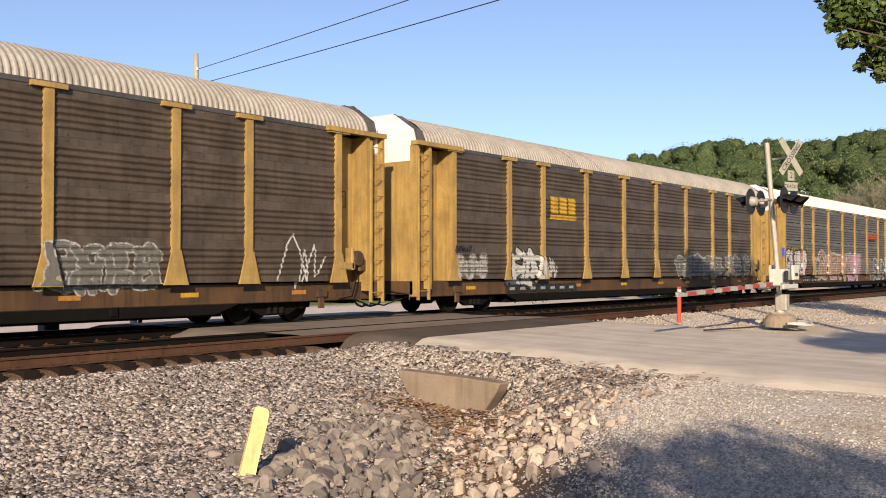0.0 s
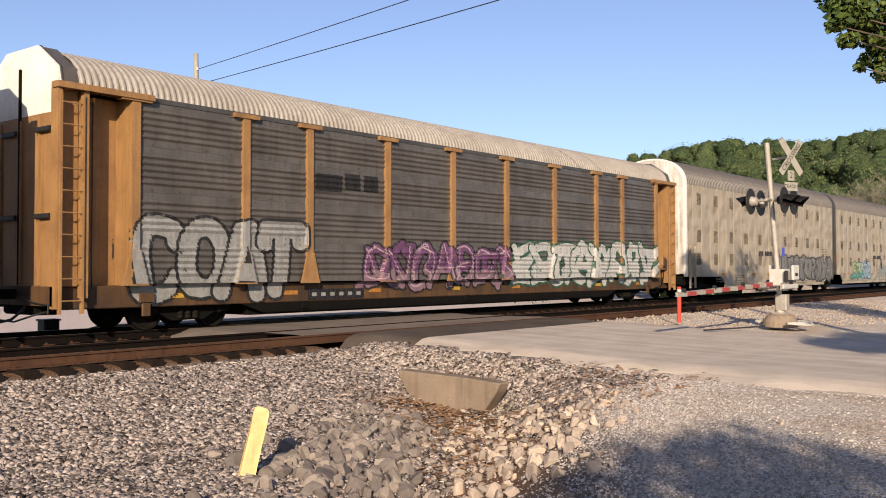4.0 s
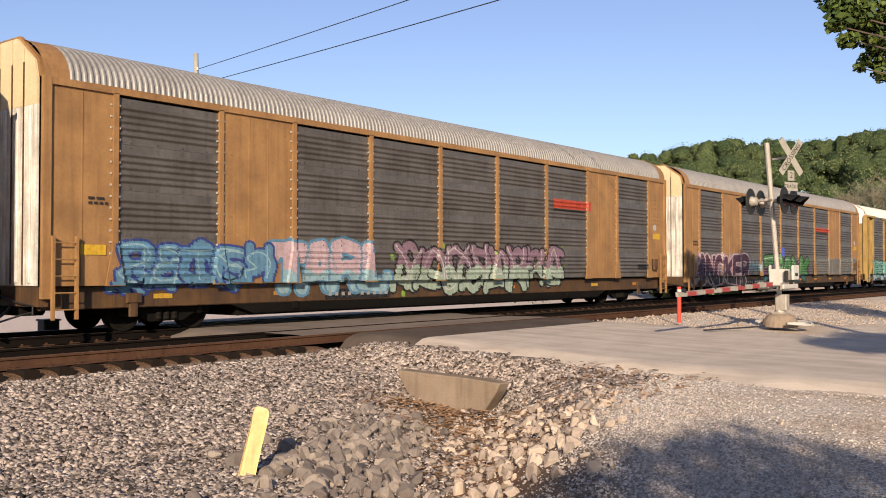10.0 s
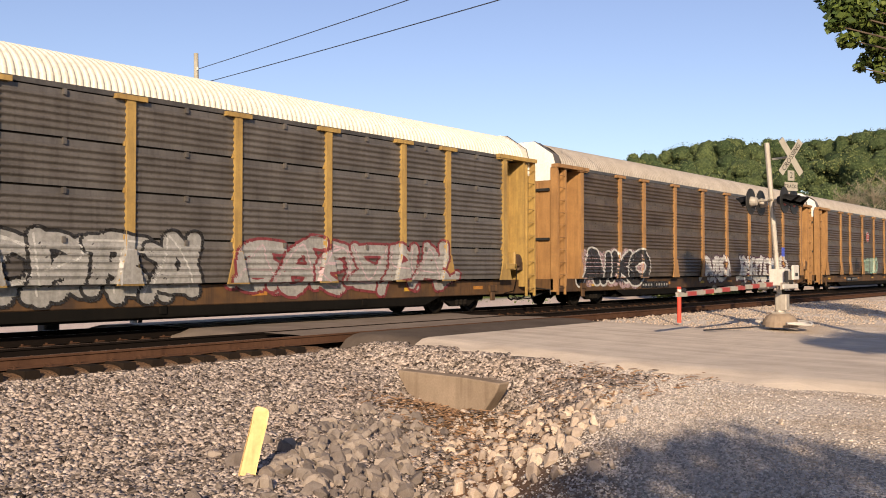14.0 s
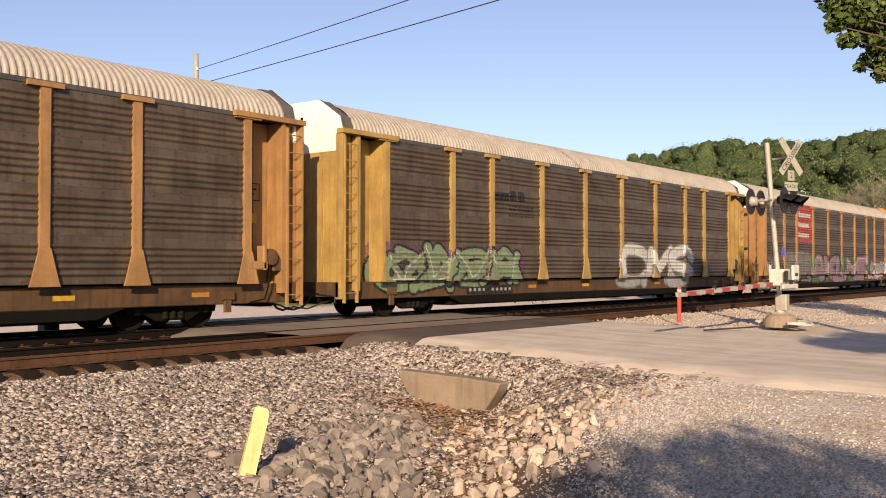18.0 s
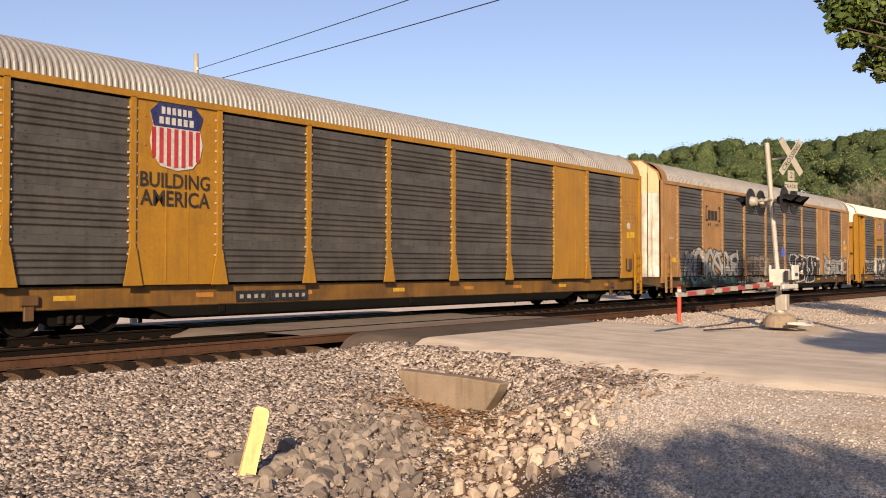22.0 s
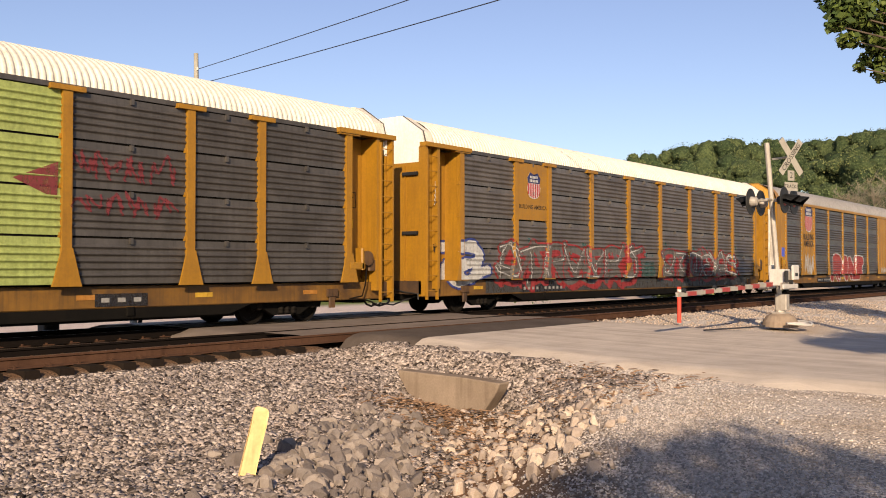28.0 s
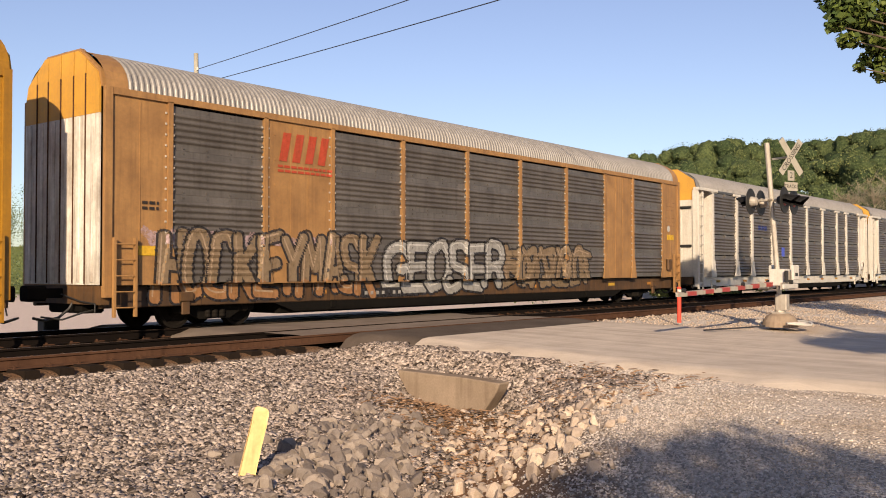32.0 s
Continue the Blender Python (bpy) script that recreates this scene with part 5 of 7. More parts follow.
# swollen forms that spell nothing: lines in a unit square
FORMS = (
    (((0.18, 0.08), (0.2, 0.5), (0.3, 0.9), (0.62, 0.92), (0.7, 0.62), (0.45, 0.5), (0.75, 0.42), (0.85, 0.08)),),
    (((0.85, 0.85), (0.45, 0.95), (0.15, 0.7), (0.2, 0.3), (0.5, 0.08), (0.85, 0.2), (0.8, 0.45), (0.5, 0.42)),),
    (((0.12, 0.9), (0.3, 0.55), (0.5, 0.15), (0.65, 0.5), (0.9, 0.95)), ((0.3, 0.12), (0.7, 0.1))),
    (((0.8, 0.9), (0.35, 0.92), (0.2, 0.7), (0.5, 0.52), (0.8, 0.35), (0.65, 0.08), (0.15, 0.12)),),
    (((0.2, 0.95), (0.25, 0.5), (0.18, 0.05)), ((0.8, 0.98), (0.72, 0.6), (0.28, 0.48)), ((0.4, 0.5), (0.7, 0.3), (0.92, 0.02))),
    (((0.5, 0.95), (0.18, 0.75), (0.14, 0.3), (0.45, 0.05), (0.82, 0.25), (0.84, 0.7), (0.5, 0.95)),),
    (((0.1, 0.08), (0.3, 0.6), (0.5, 0.98), (0.7, 0.55), (0.9, 0.05)), ((0.3, 0.35), (0.72, 0.38))),
    (((0.1, 0.85), (0.5, 0.9), (0.92, 0.88)), ((0.5, 0.88), (0.55, 0.45), (0.42, 0.04)), ((0.42, 0.08), (0.75, 0.18))),
)
# the strokes of hand-painted capitals in a unit square; "n" is a plain arch
LETTERS = {
    "A": (((0.05, 0), (0.38, 1), (0.62, 1), (0.95, 0)), ((0.22, 0.33), (0.78, 0.33))),
    "B": (((0.1, 0), (0.1, 1), (0.75, 1), (0.85, 0.8), (0.7, 0.55), (0.2, 0.52), (0.75, 0.48), (0.92, 0.25), (0.75, 0), (0.1, 0)),),
    "C": (((0.92, 0.8), (0.75, 1), (0.3, 1), (0.08, 0.75), (0.08, 0.25), (0.3, 0), (0.75, 0), (0.92, 0.2)),),
    "D": (((0.1, 0), (0.1, 1), (0.6, 1), (0.92, 0.72), (0.92, 0.28), (0.6, 0), (0.1, 0)),),
    "E": (((0.92, 1), (0.1, 1), (0.1, 0), (0.92, 0)), ((0.1, 0.5), (0.72, 0.5))),
    "G": (((0.9, 0.82), (0.7, 1), (0.3, 1), (0.06, 0.72), (0.06, 0.28), (0.3, 0), (0.75, 0), (0.92, 0.2), (0.92, 0.45), (0.6, 0.45)),),
    "H": (((0.1, 0), (0.1, 1)), ((0.9, 0), (0.9, 1)), ((0.1, 0.52), (0.9, 0.52))),
    "I": (((0.5, 0), (0.5, 1)),),
    "K": (((0.1, 0), (0.1, 1)), ((0.92, 1), (0.25, 0.5), (0.95, 0))),
    "L": (((0.12, 1), (0.12, 0.02), (0.9, 0.02), (0.9, 0.22)),),
    "M": (((0.05, 0), (0.1, 1), (0.5, 0.42), (0.9, 1), (0.95, 0)),),
    "N": (((0.1, 0), (0.1, 1), (0.88, 0.02), (0.9, 1)),),
    "O": (((0.35, 0), (0.08, 0.28), (0.08, 0.72), (0.35, 1), (0.65, 1), (0.92, 0.72), (0.92, 0.28), (0.65, 0), (0.35, 0)),),
    "P": (((0.12, 0), (0.12, 1), (0.7, 1), (0.92, 0.8), (0.85, 0.55), (0.65, 0.45), (0.15, 0.45)),),
    "R": (((0.1, 0), (0.1, 1), (0.7, 1), (0.9, 0.78), (0.7, 0.52), (0.2, 0.5), (0.55, 0.45), (0.95, 0)),),
    "S": (((0.92, 0.85), (0.7, 1), (0.25, 1), (0.08, 0.78), (0.25, 0.56), (0.75, 0.45), (0.92, 0.22), (0.7, 0), (0.2, 0), (0.05, 0.15)),),
    "T": (((0.02, 0.85), (0.05, 1), (0.95, 1), (0.98, 0.85)), ((0.5, 1), (0.5, 0))),
    "U": (((0.1, 1), (0.1, 0.25), (0.3, 0), (0.7, 0), (0.9, 0.25), (0.9, 1)),),
    "X": (((0.05, 1), (0.95, 0)), ((0.95, 1), (0.05, 0))),
    "Y": (((0.05, 1), (0.5, 0.5), (0.95, 1)), ((0.5, 0.5), (0.45, 0))),
    "Z": (((0.08, 1), (0.92, 1), (0.1, 0), (0.95, 0)),),
    "n": (((0.08, 0), (0.12, 0.6), (0.3, 0.95), (0.7, 0.95), (0.88, 0.6), (0.92, 0)),),
}


def painted_word(car, c, style, text, x0, x1, z0, z1, mats, seed, opts):
    """A row of sprayed letters, each a part of its own that overlaps the one before."""
    rng = random.Random(seed)
    n = len(text)
    wide = [0.62 if ch == "I" else 1.0 for ch in text]
    w = (x1 - x0) / sum(wide)
    x = x0
    for i, ch in enumerate(text):
        ww = w * wide[i]
        h = (z1 - z0) * rng.uniform(0.90, 1.03)
        zb = z0 + (z1 - z0 - h) * rng.uniform(0.2, 1.0)
        known = ch in LETTERS
        r = min(0.32, min(w, h) * (0.165 if known else 0.125)) * opts.get("fat", 1.0)
        rim = min(0.08, r * 0.5)
        form = LETTERS[ch] if known else sum(rng.sample(FORMS, 2), ())
        lean = rng.uniform(-0.02, 0.10) if known else rng.uniform(-0.1, 0.2)
        flip = not known and rng.random() < 0.4
        over = 0.10 if known else 0.22
        lines = []
        for line in form:
            knots = []
            for a, b in line:
                j = 0.05 if known else 0.10
                a, b = a + rng.uniform(-j, j), b + rng.uniform(-j, j)
                a = 1 - a if flip else a
                knots.append((x - over * ww + r * 0.6 + (ww * (1 + 2 * over) - r * 1.2) * (a + lean * (b - 0.5)), zb + r * 0.8 + (h - r * 1.6) * b))
            lines.append(bend(knots, 3) if (not known or ch in "OCGSDUnBPR") else knots)
        if not known and rng.random() < 0.6:
            p, s = lines[-1][-1], rng.choice((-1, 1))
            lines.append([p, (p[0] + s * ww * 0.2, p[1] + h * 0.12), (p[0] + s * ww * 0.42, p[1] + h * rng.uniform(-0.1, 0.25))])
        cell = min(0.034, max(0.024, rim * 0.7))
        low = z0 + (z1 - z0) * opts.get("split", 0.42) if "low" in opts else None
        ob = sprayed_shape("graffiti_letter", car, c, lines, r, rim, mats, 2 + i % 6 + opts.get("layer", 0), cell, low, opts.get("drop"), 1.12)
        if ob and "hi" in opts:
            gl = [[(p - r * 0.42, q + r * 0.34) for p, q in line] for line in lines[:1 if known else 2]]
            sprayed_shape("paint_highlight", ob, c, gl, 0.02, 0.0, [mats[3]] * 2, 3 + i % 6 + opts.get("layer", 0), 0.024)
        if ob and style == "fade":
            ob["label"] = "faded sprayed letter"
        x += ww


def painted_tag(car, c, text, x0, x1, z0, z1, material, seed):
    """Quick up-and-down sprayed lines."""
    rng = random.Random(seed)
    w = (x1 - x0) / len(text)
    for i, ch in enumerate(text):
        if ch in LETTERS:
            lines = [[(x0 + i * w + w * 0.9 * (a + 0.1 * b), z0 + (z1 - z0) * b) for a, b in line] for line in LETTERS[ch]]
        else:
            n = rng.choice((7, 8, 9))
            knots = [(x0 + i * w + w * (0.05 + 0.9 * k / (n - 1) + rng.uniform(-0.24, 0.24)), z0 + (z1 - z0) * (rng.uniform(0.55, 1.0) if k % 2 else rng.uniform(0.0, 0.4))) for k in range(n)]
            lines = [bend(knots, 3)]
        sprayed_shape("graffiti_tag", car, c, lines, 0.024, 0.0, [material, material], 9, 0.022)


def blob(rng, car, c, x0, x1, z0, z1, material):
    """A soft-edged cloud of paint: overlapping puffs."""
    n = max(3, int((x1 - x0) / 0.5))
    r = (z1 - z0) * 0.24
    lines = [[(x0 + r + (x1 - x0 - 2 * r) * k / (n - 1), (z0 + z1) / 2 + rng.uniform(-0.5, 0.5) * (z1 - z0) * 0.3) for k in range(n)]]
    for k in range(n):
        lines.append([(x0 + r + (x1 - x0 - 2 * r) * k / (n - 1) + rng.uniform(-0.1, 0.1), z1 - r * rng.uniform(0.8, 1.3))])
        lines.append([(x0 + r + (x1 - x0 - 2 * r) * k / (n - 1) + rng.uniform(-0.1, 0.1), z0 + r * rng.uniform(0.8, 1.3))])
    sprayed_shape("sprayed_background", car, c, lines, r, 0.0, [material, material], 0, 0.05)


def rect(bm, x0, x1, z0, z1):
    nx, nz = max(1, int((x1 - x0) / 0.06)), max(1, int((z1 - z0) / 0.03))
    v = [[bm.verts.new((x0 + (x1 - x0) * i / nx, 0, z0 + (z1 - z0) * j / nz)) for j in range(nz + 1)] for i in range(nx + 1)]
    for i in range(nx):
        for j in range(nz):
            bm.faces.new((v[i][j], v[i + 1][j], v[i + 1][j + 1], v[i][j + 1]))
    return bm


def plaque(car, x0, x1, z0, z1, y, material, name, label=""):
    return part(name, boxes((x0, x1, y - 0.012, y, z0, z1)), material, car, label)


def ring_part(car, pts, y, material, name, label=""):
    bm = bmesh.new()
    prism(bm, pts, "y", y - 0.004, y)
    return part(name, bm, material, car, label)


def shield(car, x0, x1, z0, z1, y):
    """A heraldic shield: dark blue head over red and white stripes, left without its letters."""
    def s(u, v):
        return (x0 + u * (x1 - x0), z0 + v * (z1 - z0))
    edge = [(0.5, 0.0), (0.2, 0.05), (0.05, 0.2), (0.0, 0.4), (0.06, 0.62), (0.0, 0.8), (0.12, 0.9), (0.2, 1.0), (0.5, 0.93), (0.8, 1.0), (0.88, 0.9), (1.0, 0.8), (0.94, 0.62), (1.0, 0.4), (0.95, 0.2), (0.8, 0.05)]
    sh = ring_part(car, [s(*e) for e in edge], y, PAINTS["white"], "shield_emblem", "striped shield emblem")
    head = [(0.07, 0.6), (0.0, 0.8), (0.12, 0.9), (0.2, 1.0), (0.5, 0.93), (0.8, 1.0), (0.88, 0.9), (1.0, 0.8), (0.93, 0.6)]
    ring_part(sh, [s(*e) for e in head], y - 0.006, PAINTS["navy"], "shield_head")
    for k in range(7):
        u0, u1 = 0.035 + k * 0.138, 0.035 + k * 0.138 + 0.075
        um = (u0 + u1) / 2
        low = 0.03 + 0.5 * abs(um - 0.5) ** 2.2 * 1.6
        ring_part(sh, [s(u0, low + 0.01), s(u1, low + 0.01), s(u1, 0.585), s(u0, 0.585)], y - 0.006, PAINTS["flag_red"], "shield_stripe")
    for v, a, b in ((0.83, 0.2, 0.8), (0.69, 0.16, 0.84)):
        for k in range(6):
            w = (b - a) / 6
            ring_part(sh, [s(a + k * w + 0.01, v - 0.05), s(a + (k + 0.75) * w, v - 0.05), s(a + (k + 0.75) * w, v + 0.05), s(a + k * w + 0.01, v + 0.05)], y - 0.010, PAINTS["white"], "emblem_bar")


def letter_row(car, text, x0, x1, z0, z1, y, material, name):
    me = text_mesh(text, 1.0, 0.02)
    xs = [v.co.x for v in me.vertices]
    ys = [v.co.y for v in me.vertices]
    for v in me.vertices:
        px = x0 + (v.co.x - min(xs)) / (max(xs) - min(xs)) * (x1 - x0)
        v.co = (px, y, z0 + (v.co.y - min(ys)) / (max(ys) - min(ys)) * (z1 - z0))
    me.materials.clear()
    me.materials.append(material)
    return part(name, me, None, car)


def decorate(c, rows, seed):
    car, kind = c["ob"], c["kind"]
    rng = random.Random(seed)
    for k, (style, text, x0, x1, z0, z1, *cols) in enumerate(rows):
        opts = cols.pop() if cols and isinstance(cols[-1], dict) else {}
        pm = [PAINTS[q] for q in cols]
        sd = seed * 100 + k
        z0 = max(z0, 0.56 if kind != "v" else 0.66)
        if style == "cloud":
            blob(rng, car, c, x0, x1, z0, z1, FADED[cols[0]])
        elif style == "letters":
            painted_word(car, c, style, text, x0, x1, z0, z1, [pm[1], pm[0], PAINTS[opts.get("low", cols[0])], PAINTS[opts.get("hi", "white")]], sd, opts)
        elif style == "fade":
            painted_word(car, c, style, text, x0, x1, z0, z1, [FADED[cols[0]], PAINTS["faded"]], sd, opts)
        elif style == "tag":
            painted_tag(car, c, text, x0, x1, z0, z1, pm[0], sd)
        elif style == "splash":
            lines = [[(rng.uniform(x0, x1), rng.uniform(z0, z1))] for _ in range(26)]
            for r_ in (0.04, 0.085):
                ob = sprayed_shape("paint_splash", car, c, lines[::2] if r_ > 0.05 else lines[1::2], r_, 0.0, [pm[0]] * 2, 1, 0.04)
                if ob:
                    ob["kind"] = "stuff"
        elif style == "bars":
            n = int(text)
            w = (x1 - x0) / n
            for i in range(n):
                if n == 9 and i == 3:
                    continue
                drape(rect(bmesh.new(), x0 + i * w + w * 0.08, x0 + (i + 1) * w - w * 0.1, z0, z1), car, c, pm[0], 1, "emblem_bar" if n < 5 else "marking_bar")
        elif style in ("bar", "reflect"):
            drape(rect(bmesh.new(), x0, x1, z0, z1), car, c, pm[0], (1 if z1 < 1 else 6) if style == "bar" else 1, "painted_bar" if style == "bar" else "reflector")
        elif style == "arrow":
            bm = bmesh.new()
            bm.faces.new([bm.verts.new((x, 0, z)) for x, z in ((x0, (z0 + z1) / 2), (x1, z0), (x1, z1))])
            drape(bm, car, c, pm[0], 4, "painted_arrow")
        elif style == "smallprint":
            bm = bmesh.new()
            n = max(2, int((z1 - z0) / 0.09))
            for i in range(n):
                za = z0 + (z1 - z0) * i / n
                x = x0
                while x < x1 - 0.05:
                    w = rng.uniform(0.06, 0.2)
                    rect(bm, x, min(x + w, x1), za, za + (z1 - z0) / n * 0.55)
                    x += w + 0.04
            drape(bm, car, c, pm[0], 1, "small_print")
        elif style == "plate":
            z0, z1 = 0.56, 0.82
            pl = plaque(car, x0, x1, z0, z1, -1.364, PAINTS["ink"], "number_panel", "black panel with white marking bars")
            n = int(text)
            w = (x1 - x0 - 0.1) / n
            for i in range(n):
                if n > 8 and i == 4:
                    continue
                part("marking_bar", boxes((x0 + 0.05 + i * w + w * 0.24, x0 + 0.05 + (i + 1) * w - w * 0.28, -1.382, -1.378, z0 + 0.085, z1 - 0.085)), PAINTS["silver"], pl)
        elif style == "sign":
            sg_ = plaque(car, x0 + 0.1, x1, z0, z1, -1.082, pm[0], "sign_plate", "yellow sign plate")
            for i in range(3):
                z = z0 + (z1 - z0) * (0.2 + 0.28 * i)
                part("sign_bar", boxes((x0 + 0.18, x1 - 0.08, -1.106, -1.103, z, z + 0.07)), PAINTS["ink"], sg_)
        elif style == "board":
            x0, x1, z0, z1 = 4.70, 6.42, 2.92, 4.76
            bo = plaque(car, x0, x1, z0, z1, -1.575, M[c["yellow"]], "emblem_board", "yellow board with striped shield")
            shield(bo, 5.20, 5.98, 3.62, 4.48, -1.590)
            letter_row(bo, "BUILDING AMERICA", 4.74, 6.38, 3.28, 3.42, -1.590, PAINTS["ink"], "lettering")
            if c.get("lime"):
                plaque(car, x0, x1, 1.05, 2.4, -1.575, PAINTS["maroon"], "painted_board", "maroon sprayed panel")
        elif style == "shield":
            shield(car, x0, x1, z0, z1, -1.580)
        elif style == "words":
            letter_row(car, text, x0, x1, z0, z1, -1.580, pm[0], "lettering")
        elif style == "octagon":
            xm, zm, rx, rz = (x0 + x1) / 2, (z0 + z1) / 2, (x1 - x0) / 2, (z1 - z0) / 2
            pts = [(xm + rx * 1.08 * math.cos(radians(22.5 + 45 * i)), zm + rz * 1.08 * math.sin(radians(22.5 + 45 * i))) for i in range(8)]
            oc = ring_part(car, [(xm + (x - xm) * 1.1, zm + (z - zm) * 1.1) for x, z in pts], -1.576, PAINTS["white"], "octagon_emblem", "red and white octagonal emblem")
            ring_part(oc, pts, -1.582, PAINTS["sign_red"], "emblem_field")
            for i in range(3):
                z = zm - rz * 0.55 + i * rz * 0.5
                part("emblem_bar", boxes((xm - rx * 0.6, xm + rx * 0.6, -1.592, -1.588, z, z + rz * 0.18)), PAINTS["white"], oc)
        elif style == "redsign":
            x0, x1 = 6.68, 9.27
            drape(rect(bmesh.new(), x0, x1, z0, z1), car, c, PAINTS["sign_red"], 0, "red_sign", "red painted sign with white bars")
            for i, n in enumerate((7, 7, 8)):
                z = z0 + (z1 - z0) * (0.12 + 0.27 * i)
                x, w = x0 + 0.25, 0.22
                for j in range(n):
                    drape(rect(bmesh.new(), x + j * (w + 0.04), x + j * (w + 0.04) + w, z, z + (0.3 if j == 0 else 0.24)), car, c, PAINTS["white"], 2, "sign_bar")
        elif style == "bracket":
            bm = bmesh.new()
            for xa, sgn in ((x0, 1), (x1, -1)):
                for q in ((xa, xa + sgn * 0.07, z0 + 0.2, z1), (xa, xa + sgn * 0.22, z1 - 0.08, z1), (xa, xa + sgn * 0.22, z0 + 0.2, z0 + 0.28)):
                    rect(bm, min(q[0], q[1]), max(q[0], q[1]), q[2], q[3])
                for d in (0.28, 0.5):
                    rect(bm, xa + sgn * d - 0.06, xa + sgn * d + 0.06, z0, z0 + 0.11)
            drape(bm, car, c, pm[0], 1, "painted_bracket")
        elif style == "stripe_mark":
            bm = bmesh.new()
            w = (x1 - x0) / 4
            for k in range(4):
                bm.faces.new([bm.verts.new(p) for p in ((x0 + k * w, 0, z0), (x0 + (k + 0.6) * w, 0, z0), (x0 + (k + 0.95) * w, 0, z1), (x0 + (k + 0.35) * w, 0, z1))])
            drape(bm, car, c, pm[0], 1, "painted_emblem")


for c in CARS:
    for at_u, marks in ART.items():
        if abs(c["u"] - at_u) < 0.2:
            decorate(c, marks, int(c["u"]))


# ---- ground ----
def smooth(a, b, v):
    t = np.clip((v - a) / (b - a), 0, 1)
    return t * t * (3 - 2 * t)


def ground_z(x, y):
    x, y = np.asarray(x, float), np.asarray(y, float)
    near = np.interp(y, [-400, -60, -15, -12, -9.5, -5.7, -5.3, -5.1, 1.7, 2.4, 7.5, 40, 90, 1500], [-2, -0.4, -0.35, -0.75, -0.8, -0.36, -0.31, -0.21, -0.21, -0.3, -2.8, -2.8, -2.4, 0.0])
    ax, ay = x - 12.3, y + 9.2
    q = -0.563 * ax + 0.827 * ay
    l = -0.827 * ax - 0.563 * ay
    open_ = smooth(12.5, 11.9, x) * (l < 40)
    ditch = near - 0.36 * np.exp(-(q / 1.0) ** 2) * open_
    bank = smooth(-0.5, -2.0, q) * smooth(-5.5, -8.5, y)
    z = ditch * (1 - bank) + (-0.34) * bank
    side = smooth(12.3, 13.6, x) * smooth(-4.5, -5.6, y)
    road = np.interp(y, [-60, -20, -12, -6], [-0.4, -0.32, -0.24, -0.08])
    z = z * (1 - side) + (road - 0.05) * side
    z = z + (0.22 * np.exp(-((x - 11.6) / 0.6) ** 2 - ((y + 9.75) / 0.45) ** 2) - 0.14 * np.exp(-((x - 11.6) / 0.5) ** 2 - ((y + 8.35) / 0.4) ** 2) + 0.10 * np.exp(-((x - 11.5) / 0.55) ** 2 - ((y + 9.0) / 0.6) ** 2)) * (x < 12.0)
    z = z + np.where((x > 12.9) & (x < 22.6), np.where(y > -5.6, -0.12, -0.05), 0)
    far = np.hypot(x - 20, y)
    z = z + 26 * smooth(120, 330, far) * smooth(60, 200, x * 0.8 - y * 0.2) * smooth(0, 60, y + 40)
    return z


def axis_steps(lo, a, b, hi, fine, grow=1.25):
    v = list(np.arange(a, b, fine))
    s, p = fine, a
    while p > lo:
        s *= grow
        p -= s
        v.insert(0, p)
    s, p = fine, v[-1]
    while p < hi:
        s *= grow
        p += s
        v.append(p)
    return np.array(v)


def grid_mesh(name, xs, ys, zf, material):
    gx, gy = np.meshgrid(xs, ys, indexing="ij")
    gz = zf(gx, gy)
    co = np.stack([gx, gy, gz], -1).reshape(-1, 3)
    nx, ny = len(xs), len(ys)
    i = np.arange((nx - 1) * (ny - 1))
    a = (i // (ny - 1)) * ny + i % (ny - 1)
    faces = np.stack([a, a + ny, a + ny + 1, a + 1], -1)
    me = bpy.data.meshes.new(name)
    me.from_pydata(co.tolist(), [], faces.tolist())
    me.materials.append(material)
    me.shade_smooth()
    return me


